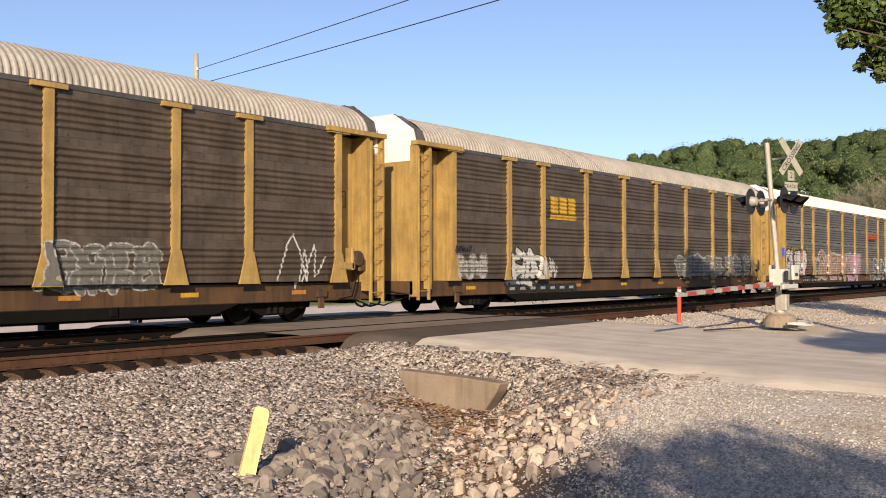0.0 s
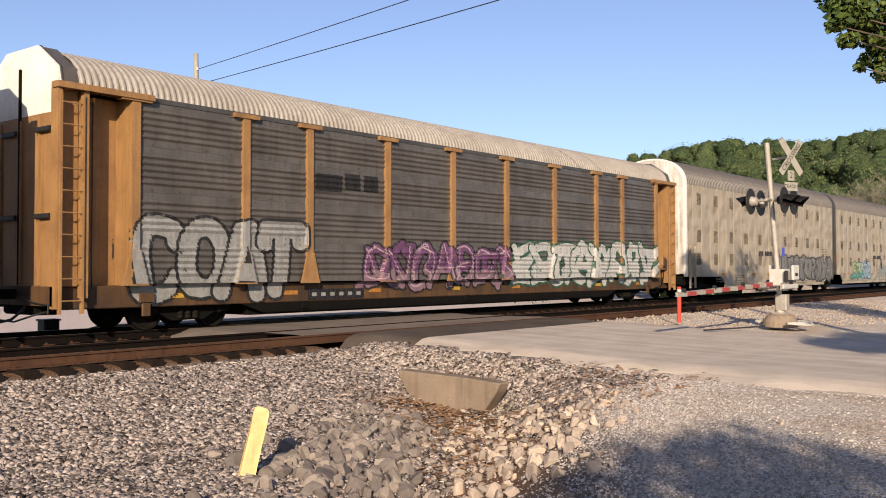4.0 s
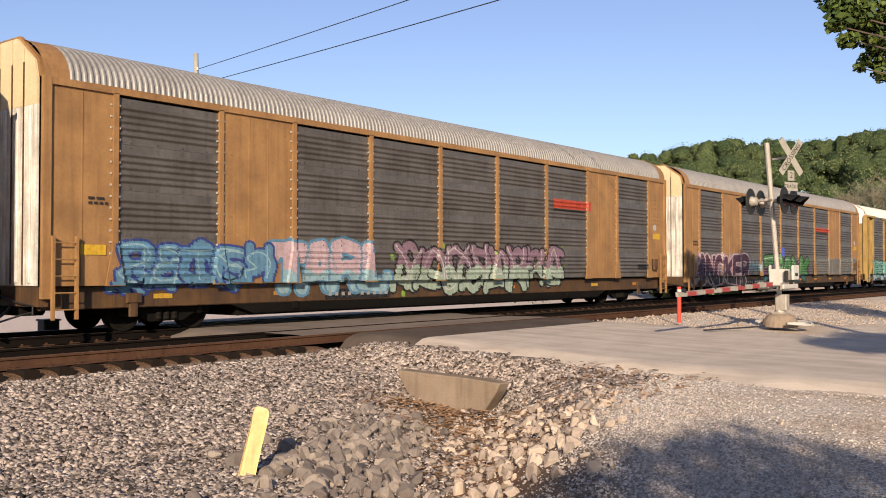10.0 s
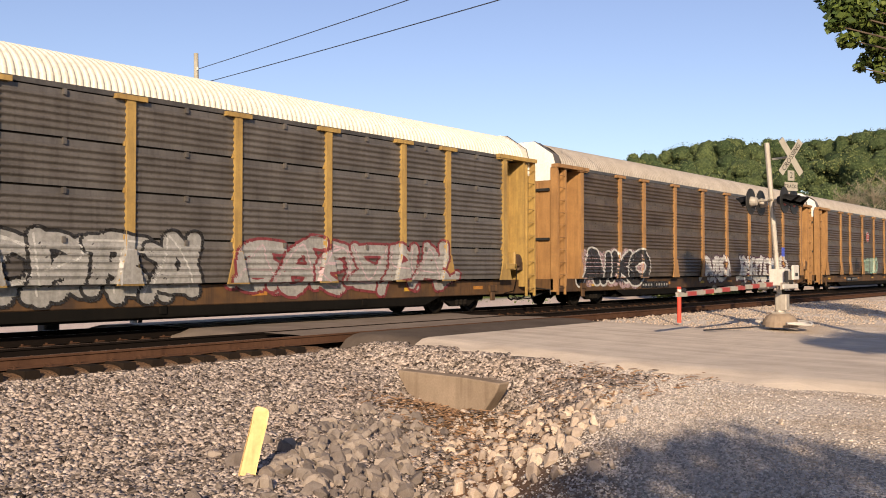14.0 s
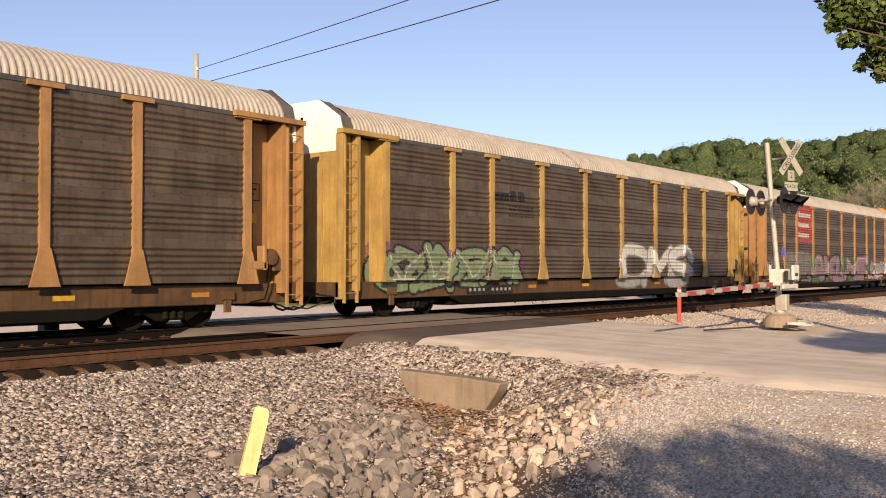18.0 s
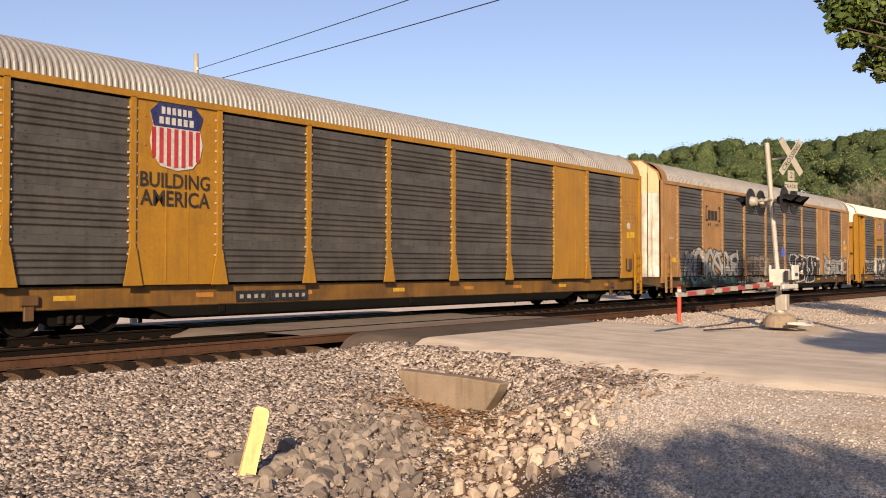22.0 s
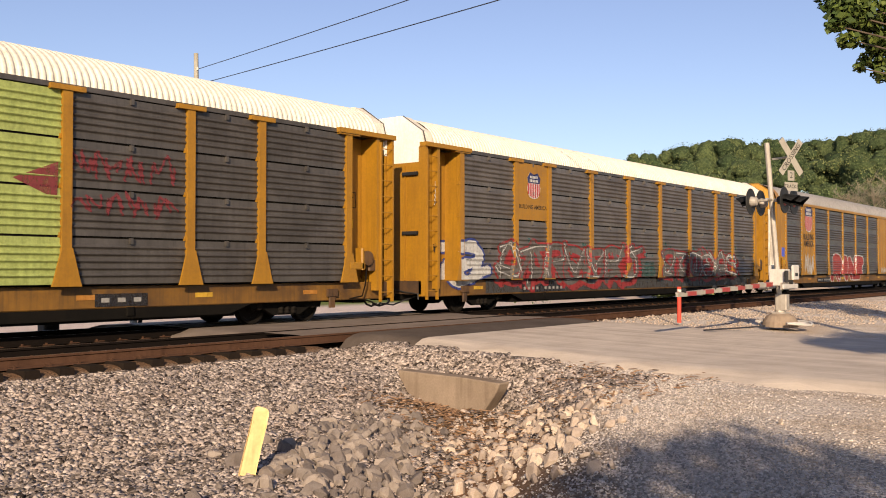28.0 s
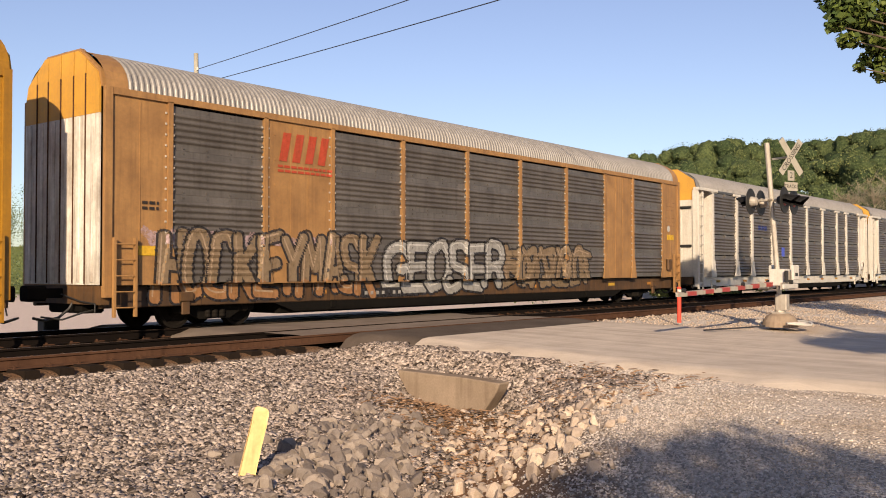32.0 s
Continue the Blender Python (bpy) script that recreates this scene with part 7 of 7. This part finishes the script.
for face in (-1, 1):
    for k in (-0.36, 0.36):
        y = 0.18 + face * 0.42
        bm = bmesh.new()
        disc(bm, (k, y, 3.14), "y", [(0, 0.335), (face * 0.015, 0.34), (face * 0.02, 0.335)], 24)
        lamp_ = part("signal_light", bm, M["black"], sg)
        bm = bmesh.new()
        disc(bm, (k, y, 3.14), "y", [(-face * 0.17, 0.06), (-face * 0.15, 0.10), (-face * 0.03, 0.13), (0, 0.13)], 16)
        part("lamp_housing", bm, M["black"] if face < 0 else M["aluminium"], lamp_)
        bm = bmesh.new()
        disc(bm, (k, y, 3.14), "y", [(face * 0.02, 0.15), (face * 0.05, 0.10), (face * 0.06, 0.02)], 16)
        part("lens", bm, M["red"], lamp_)
        bm = bmesh.new()
        rings = []
        for d in (0.0, 1.0):
            ring = []
            for j in range(13):
                a = radians(-30 + 240 * j / 12)
                ln = 0.38 * d * (0.45 + 0.55 * max(0, math.sin(a)))
                ring.append(bm.verts.new((k + 0.165 * math.cos(a), y + face * (0.02 + ln), 3.14 + 0.165 * math.sin(a) - 0.06 * d)))
            rings.append(ring)
        for j in range(12):
            bm.faces.new((rings[0][j], rings[0][j + 1], rings[1][j + 1], rings[1][j]))
        bmesh.ops.solidify(bm, geom=bm.faces[:], thickness=0.006)
        part("hood", bm, M["black"], lamp_)
bm = boxes((-0.20, 0.26, -0.20, 0.20, 0.98, 1.40), b=0.04)
part("gate_motor_box", bm, M["white"], sg)
part("motor_cover", boxes((-0.12, 0.20, -0.225, -0.20, 1.05, 1.34), b=0.01), M["aluminium"], sg)
for y0_, y1_ in ((0.26, 0.32), (-0.32, -0.26)):
    part("counterweight", boxes((0.10, 0.50, y0_, y1_, 1.12, 1.50), b=0.02), M["white"], sg)
    part("counterweight_arm", boxes((-0.62, 0.44, y0_ + 0.005, y1_ - 0.005, 0.90, 1.02), b=0.015), M["white"], sg)
    part("weight_slot", boxes((0.20, 0.40, min(y0_, y1_) - 0.006, max(y0_, y1_) + 0.006, 1.22, 1.30)), M["black"], sg)
part("drive_shaft", boxes((-0.08, 0.02, -0.33, 0.33, 1.02, 1.12), b=0.03), M["black"], sg)
part("hub_plate", boxes((-0.34, -0.24, -0.30, -0.22, 1.06, 1.36), b=0.02), M["black"], sg)
part("junction_box", boxes((-0.13, 0.13, -0.2, 0.1, 0.35, 0.75), b=0.03), M["aluminium"], sg)
part("notice_plate", boxes((-0.1, 0.1, -0.09, -0.08, 1.72, 1.95)), paint("blue_notice", (0.05, 0.08, 0.45)), sg, "small blue notice plate")

ga = thing("gate_arm", "lowered red and white striped crossing gate arm", "crossing gate", at=pose(24.0, -10.15, 0.0))
L_ARM = 5.6
for k in range(12):
    a, b = -0.35 - L_ARM * k / 12, -0.35 - L_ARM * (k + 1) / 12
    hgt = 0.055 - 0.012 * k / 12
    bm = boxes((b, a, -0.025, 0.025, 0.93 - hgt - 0.013 * k, 0.93 + hgt - 0.013 * k))
    part("stripe", bm, M["red"] if k % 2 == 0 else M["sign_white"], ga)
bm = bmesh.new()
tube(bm, [(-0.3, 0.05, 0.98), (-5.9, 0.05, 0.82)], 0.015)
part("truss_rod", bm, M["aluminium"], ga)
for x in (-2.3, -4.0, -5.6):
    bm = bmesh.new()
    disc(bm, (x, 0, 1.02 + 0.028 * x), "y", [(-0.04, 0.03), (-0.03, 0.05), (0.03, 0.05), (0.04, 0.03)], 12)
    part("gate_lamp", bm, M["black"], ga)
part("pivot_arm", boxes((-0.5, 0.45, -0.3, -0.26, 0.8, 0.98), (-0.5, 0.45, 0.26, 0.3, 0.8, 0.98)), M["aluminium"], ga)

dp = thing("delineator_post", "red plastic post with white reflective bands", "post", at=pose(23.2, -7.85, -0.1))
bm = bmesh.new()
tube(bm, [(0, 0, 0), (0, 0, 0.95)], 0.055, 10)
part("tube", bm, M["red_post"], dp)
for z in (0.72, 0.85):
    bm = bmesh.new()
    disc(bm, (0, 0, z), "z", [(-0.03, 0.058), (0.03, 0.058)], 12)
    part("band", bm, M["white"], dp)

# small things round the crossing
bx_ = thing("relay_box", "small black relay box beyond the track", "relay box", at=pose(11.6, 3.0, -0.42))
part("case", boxes((-0.2, 0.2, -0.17, 0.17, 0.0, 0.5), b=0.03), M["black"], bx_)
part("lid", boxes((-0.22, 0.22, -0.19, 0.19, 0.5, 0.54)), M["black"], bx_)
wp = thing("bollard", "short white bollard beside a dark stake", "bollard", at=pose(14.3, 3.6, -1.0))
bm = bmesh.new()
tube(bm, [(0, 0, 0), (0, 0, 1.25)], 0.10, 10)
part("tube", bm, M["white"], wp)
part("stake", boxes((0.16, 0.24, -0.04, 0.04, 0.0, 1.5)), M["under"], wp)
co_ = thing("conduit_coil", "coiled white plastic conduit round the signal base", "conduit", at=pose(24.1, -10.2, -0.10))
for k in range(3):
    bm = bmesh.new()
    tube(bm, [((0.62 + 0.07 * k) * math.cos(a * 0.35 - 2.6), (0.62 + 0.07 * k) * math.sin(a * 0.35 - 2.6), 0.04 + 0.03 * math.sin(a + k)) for a in range(12)], 0.028, 8)
    part("loop", bm, M["white"], co_)
ca = thing("loose_cable", "black cable lying on the road edge", "cable", at=pose(0, 0, 0))
bm = bmesh.new()
tube(bm, [(22.7, -10.3, -0.07), (22.2, -10.05, -0.09), (21.4, -9.75, -0.10), (20.7, -9.6, -0.10)], 0.022)
part("strand", bm, M["cable"], ca)
ba = thing("barricade", "red and white barricade beyond the crossing", "barricade", at=pose(30, 17, -2.8))
for k in range(3):
    part("leg", boxes((k * 1.1 - 0.06, k * 1.1 + 0.06, -0.06, 0.06, 0, 1.1)), M["red_post"], ba)
part("board", boxes((-0.3, 2.5, -0.09, -0.06, 0.65, 0.9)), M["white"], ba)

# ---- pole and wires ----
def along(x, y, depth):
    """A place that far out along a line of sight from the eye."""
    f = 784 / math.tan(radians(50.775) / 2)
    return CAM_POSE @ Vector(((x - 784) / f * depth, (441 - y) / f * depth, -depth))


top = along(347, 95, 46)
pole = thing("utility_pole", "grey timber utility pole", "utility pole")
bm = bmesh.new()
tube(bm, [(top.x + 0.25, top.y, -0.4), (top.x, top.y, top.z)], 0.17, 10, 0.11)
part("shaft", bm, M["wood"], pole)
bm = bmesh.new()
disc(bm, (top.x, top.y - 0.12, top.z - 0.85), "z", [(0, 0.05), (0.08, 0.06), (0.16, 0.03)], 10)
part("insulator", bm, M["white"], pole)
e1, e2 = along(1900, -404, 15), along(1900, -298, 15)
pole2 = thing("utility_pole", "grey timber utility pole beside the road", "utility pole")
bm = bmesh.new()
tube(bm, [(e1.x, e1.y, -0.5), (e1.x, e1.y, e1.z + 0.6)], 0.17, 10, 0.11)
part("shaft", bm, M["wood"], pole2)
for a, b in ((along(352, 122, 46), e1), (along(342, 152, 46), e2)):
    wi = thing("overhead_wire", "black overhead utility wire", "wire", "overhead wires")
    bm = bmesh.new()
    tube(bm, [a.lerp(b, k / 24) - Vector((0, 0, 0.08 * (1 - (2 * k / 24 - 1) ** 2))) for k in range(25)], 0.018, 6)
    part("strand", bm, M["cable"], wi)


# ---- trees ----
def leaf_cloud(name, centres, radii, per, size, material, seed, flat=0.6, inner=0.55):
    """Leaf tufts over lumpy crowns, one quad each."""
    r = np.random.RandomState(seed)
    V, n = [], 0
    for (cx, cy, cz), (rx, ry, rz), k in zip(centres, radii, per):
        u = r.normal(size=(k, 3))
        u /= np.linalg.norm(u, axis=1)[:, None]
        d = r.uniform(inner, 1.05, (k, 1))
        p = u * d * np.array([rx, ry, rz]) + np.array([cx, cy, cz])
        a = r.normal(size=(k, 3))
        a /= np.linalg.norm(a, axis=1)[:, None]
        nrm = u * 0.8 + r.normal(size=(k, 3)) * flat
        a = np.cross(nrm, a)
        a /= np.linalg.norm(a, axis=1)[:, None]
        b = np.cross(nrm, a)
        b /= np.linalg.norm(b, axis=1)[:, None]
        s = r.uniform(0.6, 1.3, (k, 1)) * size
        V.append(np.stack([p - a * s, p - b * s * 0.6, p + a * s, p + b * s * 0.6], 1))
    v = np.concatenate(V).reshape(-1, 3)
    n = len(v) // 4
    me = bpy.data.meshes.new(name)
    me.vertices.add(len(v))
    me.vertices.foreach_set("co", v.reshape(-1))
    me.loops.add(len(v))
    me.loops.foreach_set("vertex_index", np.arange(len(v)))
    me.polygons.add(n)
    me.polygons.foreach_set("loop_start", np.arange(0, len(v), 4))
    me.update(calc_edges=True)
    me.materials.append(material)
    return me


tr_ = np.random.RandomState(21)
cs, rs, ks = [], [], []
sky_x = [-200, 700, 900, 1115, 1160, 1200, 1300, 1400, 1500, 1568, 1900]
sky_y = [321, 321, 301, 275, 263, 251, 240, 243, 233, 218, 196]
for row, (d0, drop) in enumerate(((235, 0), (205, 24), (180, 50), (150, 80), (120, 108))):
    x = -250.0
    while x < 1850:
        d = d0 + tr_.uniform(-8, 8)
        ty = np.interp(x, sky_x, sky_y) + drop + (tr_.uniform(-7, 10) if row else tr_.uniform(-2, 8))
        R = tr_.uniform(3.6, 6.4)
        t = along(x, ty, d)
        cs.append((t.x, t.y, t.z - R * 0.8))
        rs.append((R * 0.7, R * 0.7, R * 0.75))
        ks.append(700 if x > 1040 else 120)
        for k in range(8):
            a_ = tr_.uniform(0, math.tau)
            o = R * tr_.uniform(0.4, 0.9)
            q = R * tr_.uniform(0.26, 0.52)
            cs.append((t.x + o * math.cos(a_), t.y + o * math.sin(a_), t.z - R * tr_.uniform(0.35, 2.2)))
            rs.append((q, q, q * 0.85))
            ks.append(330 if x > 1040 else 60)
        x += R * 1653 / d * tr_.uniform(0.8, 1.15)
def crown_lumps(name, centres, radii, material, seed):
    """Lumpy masses of foliage that the leaf tufts sit on."""
    r = np.random.RandomState(seed)
    bm = bmesh.new()
    bmesh.ops.create_icosphere(bm, subdivisions=3, radius=1.0)
    v0 = np.array([v.co[:] for v in bm.verts])
    f0 = np.array([[v.index for v in f.verts] for f in bm.faces])
    bm.free()
    n = len(centres)
    ph = r.uniform(0, 6.28, (n, 1, 3))
    fr = r.uniform(3.5, 6.5, (n, 1, 3))
    wave = np.sin(v0[None] * fr + ph).sum(-1) * 0.05 + r.normal(0, 0.085, (n, len(v0)))
    v = v0[None] * (0.80 + wave)[:, :, None] * np.array(radii)[:, None, :] + np.array(centres)[:, None, :]
    f = f0[None] + (np.arange(n) * len(v0))[:, None, None]
    me = bpy.data.meshes.new(name)
    me.vertices.add(n * len(v0))
    me.vertices.foreach_set("co", v.reshape(-1))
    me.loops.add(f.size)
    me.loops.foreach_set("vertex_index", f.reshape(-1))
    me.polygons.add(len(f0) * n)
    me.polygons.foreach_set("loop_start", np.arange(0, f.size, 3))
    me.update(calc_edges=True)
    me.materials.append(material)
    return me


def foliage_material():
    m, nt, bs = nodes_of("woodland_foliage")
    g = nt.nodes.new("ShaderNodeNewGeometry")
    tc = nt.nodes.new("ShaderNodeTexCoord")
    fine = noise_tex(nt, tc.outputs["Object"], 1.6, 5, 0.75)
    c = ramp(nt, g.outputs["Random Per Island"], 0, 1, (0.036, 0.058, 0.030), (0.080, 0.105, 0.048))
    c = mix(nt, 1.0, c, ramp(nt, fine, 0.35, 0.65, (0.35, 0.42, 0.4), (1.5, 1.4, 1.2)), "MULTIPLY")
    nt.links.new(c, bs.inputs["Base Color"])
    bs.inputs["Roughness"].default_value = 0.9
    bs.inputs["Specular IOR Level"].default_value = 0.1
    bump(nt, bs, fine, 1.0, 0.5)
    return m


core = [k for k in range(len(cs)) if ks[k] > 200]
tagged(new("woodland", crown_lumps("woodland", [cs[k] for k in core], [rs[k] for k in core], foliage_material(), 23)), "rounded green tree crowns of the hillside wood", "woodland", kind="stuff")
wood = new("woodland", leaf_cloud("woodland", cs, rs, ks, 0.17, M["leaf_far"], 22, 0.6, 0.74))
tagged(wood, "dense green woodland on the far hillside", "woodland", kind="stuff")

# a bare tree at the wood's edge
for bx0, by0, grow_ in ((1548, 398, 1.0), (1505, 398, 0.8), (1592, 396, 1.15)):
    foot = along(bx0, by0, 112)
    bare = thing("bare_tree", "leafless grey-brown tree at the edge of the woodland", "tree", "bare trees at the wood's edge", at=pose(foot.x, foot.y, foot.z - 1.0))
    bm = bmesh.new()
    tube(bm, [(0, 0, 0), (0.1, 0, 2.5 * grow_), (0, 0.1, 5.5 * grow_)], 0.16, 6, 0.05)
    part("trunk", bm, M["twig_far"], bare)
    for k in range(18):
        a_, h0 = tr_.uniform(0, math.tau), tr_.uniform(1.2, 4.6) * grow_
        ln = tr_.uniform(1.4, 3.0) * grow_
        s_ = Vector((0.05, 0.05, h0))
        e_ = s_ + Vector((math.cos(a_) * ln * 0.9, math.sin(a_) * ln * 0.9, ln * 0.7))
        bm = bmesh.new()
        tube(bm, [s_, s_.lerp(e_, 0.5) + Vector((0, 0, -0.1)), e_], 0.05, 4, 0.015)
        for j in range(26):
            p_ = s_.lerp(e_, tr_.uniform(0.25, 1.0))
            d_ = Vector((tr_.normal(), tr_.normal(), abs(tr_.normal()) + 0.4)).normalized() * tr_.uniform(0.5, 1.2)
            tube(bm, [p_, p_ + d_], 0.02, 3, 0.008)
        part("branch", bm, M["twig_far"], bare)


def tree(name, label, base, height, crown, lumps, leaves, seed, extra=()):
    """A broadleaf tree: trunk, limbs and a crown of separate leaves."""
    r = np.random.RandomState(seed)
    t = thing(name, label, "tree", at=pose(*base))
    bm = bmesh.new()
    tube(bm, [(0, 0, 0), (0.05, 0.03, height * 0.25), (0, 0.1, height * 0.5), (0.05, 0.0, height * 0.9)], 0.2, 10, 0.05)
    part("trunk", bm, M["bark"], t)
    C, Rr, K = [], [], []
    for k in range(lumps):
        a, h = r.uniform(0, math.tau), r.uniform(0.38, 1.0)
        d = crown * r.uniform(0.3, 1.0) * (1.15 - 0.5 * h)
        C.append((d * math.cos(a), d * math.sin(a), height * h))
        q = crown * r.uniform(0.22, 0.38)
        Rr.append((q, q, q * 0.7))
        K.append(leaves // lumps)
    for c_, q, k in extra:
        C.append(c_)
        Rr.append((q, q, q * 0.7))
        K.append(k)
    for c_ in C:
        bm = bmesh.new()
        s = Vector((0, 0, max(height * 0.2, c_[2] * 0.65)))
        e = Vector(c_)
        tube(bm, [s, s.lerp(e, 0.5) + Vector((0, 0, 0.15)), e], 0.07, 6, 0.015)
        part("limb", bm, M["bark"], t)
    part("crown", leaf_cloud("crown", C, Rr, K, 0.11, M["leaf"], seed + 1), None, t)
    return t


base = (25.5, -17.6, -0.3)
ex = []
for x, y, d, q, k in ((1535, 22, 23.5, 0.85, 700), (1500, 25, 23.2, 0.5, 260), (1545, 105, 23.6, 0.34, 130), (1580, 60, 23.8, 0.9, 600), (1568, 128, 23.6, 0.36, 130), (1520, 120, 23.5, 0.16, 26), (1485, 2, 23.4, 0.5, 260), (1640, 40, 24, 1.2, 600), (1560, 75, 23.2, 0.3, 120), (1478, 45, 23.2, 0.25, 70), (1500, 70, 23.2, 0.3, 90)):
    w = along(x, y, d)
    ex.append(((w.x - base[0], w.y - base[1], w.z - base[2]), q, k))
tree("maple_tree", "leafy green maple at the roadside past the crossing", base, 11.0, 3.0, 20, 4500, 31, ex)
tree("maple_tree", "leafy green maple beside the driveway", (4.25, -27.5, -0.4), 10.2, 3.3, 32, 19000, 41)
tree("maple_tree", "leafy green maple behind the driveway", (-9.4, -29.7, -0.4), 8.2, 4.1, 32, 12000, 51,
     [((-0.5, 2.5, 7.5), 0.9, 200), ((0.6, 2.7, 7.5), 0.8, 160), ((-1.1, 2.9, 7.5), 0.8, 200), ((1.5, 2.4, 7.7), 0.8, 90), ((-1.7, 2.5, 7.3), 0.7, 100)])


# ---- movement, last ----
def motions():
    for c in CARS:
        walk(c["ob"], [(t, pose(c["u"] - gone(t), 0, 0)) for t in (0, 4, 8, 12, 16, 20, 24, 28, 32)])
    for w, car, off, r in AXLES:
        u = [c["u"] for c in CARS if c["ob"] == car][0]
        seen = [k for k in range(0, 961) if -2 < u + off - gone(k / 30) < 36]
        if not seen:
            continue
        home = w.location.copy()
        ks = sorted({0, *seen, 960})
        rows = []
        for k in ks:
            kk = min(max(k, seen[0]), seen[-1])
            rows.append((k / 30, pose(home.x, home.y, home.z, 0, -math.degrees(gone(kk / 30) / r), 0)))
        walk(w, rows)


motions()
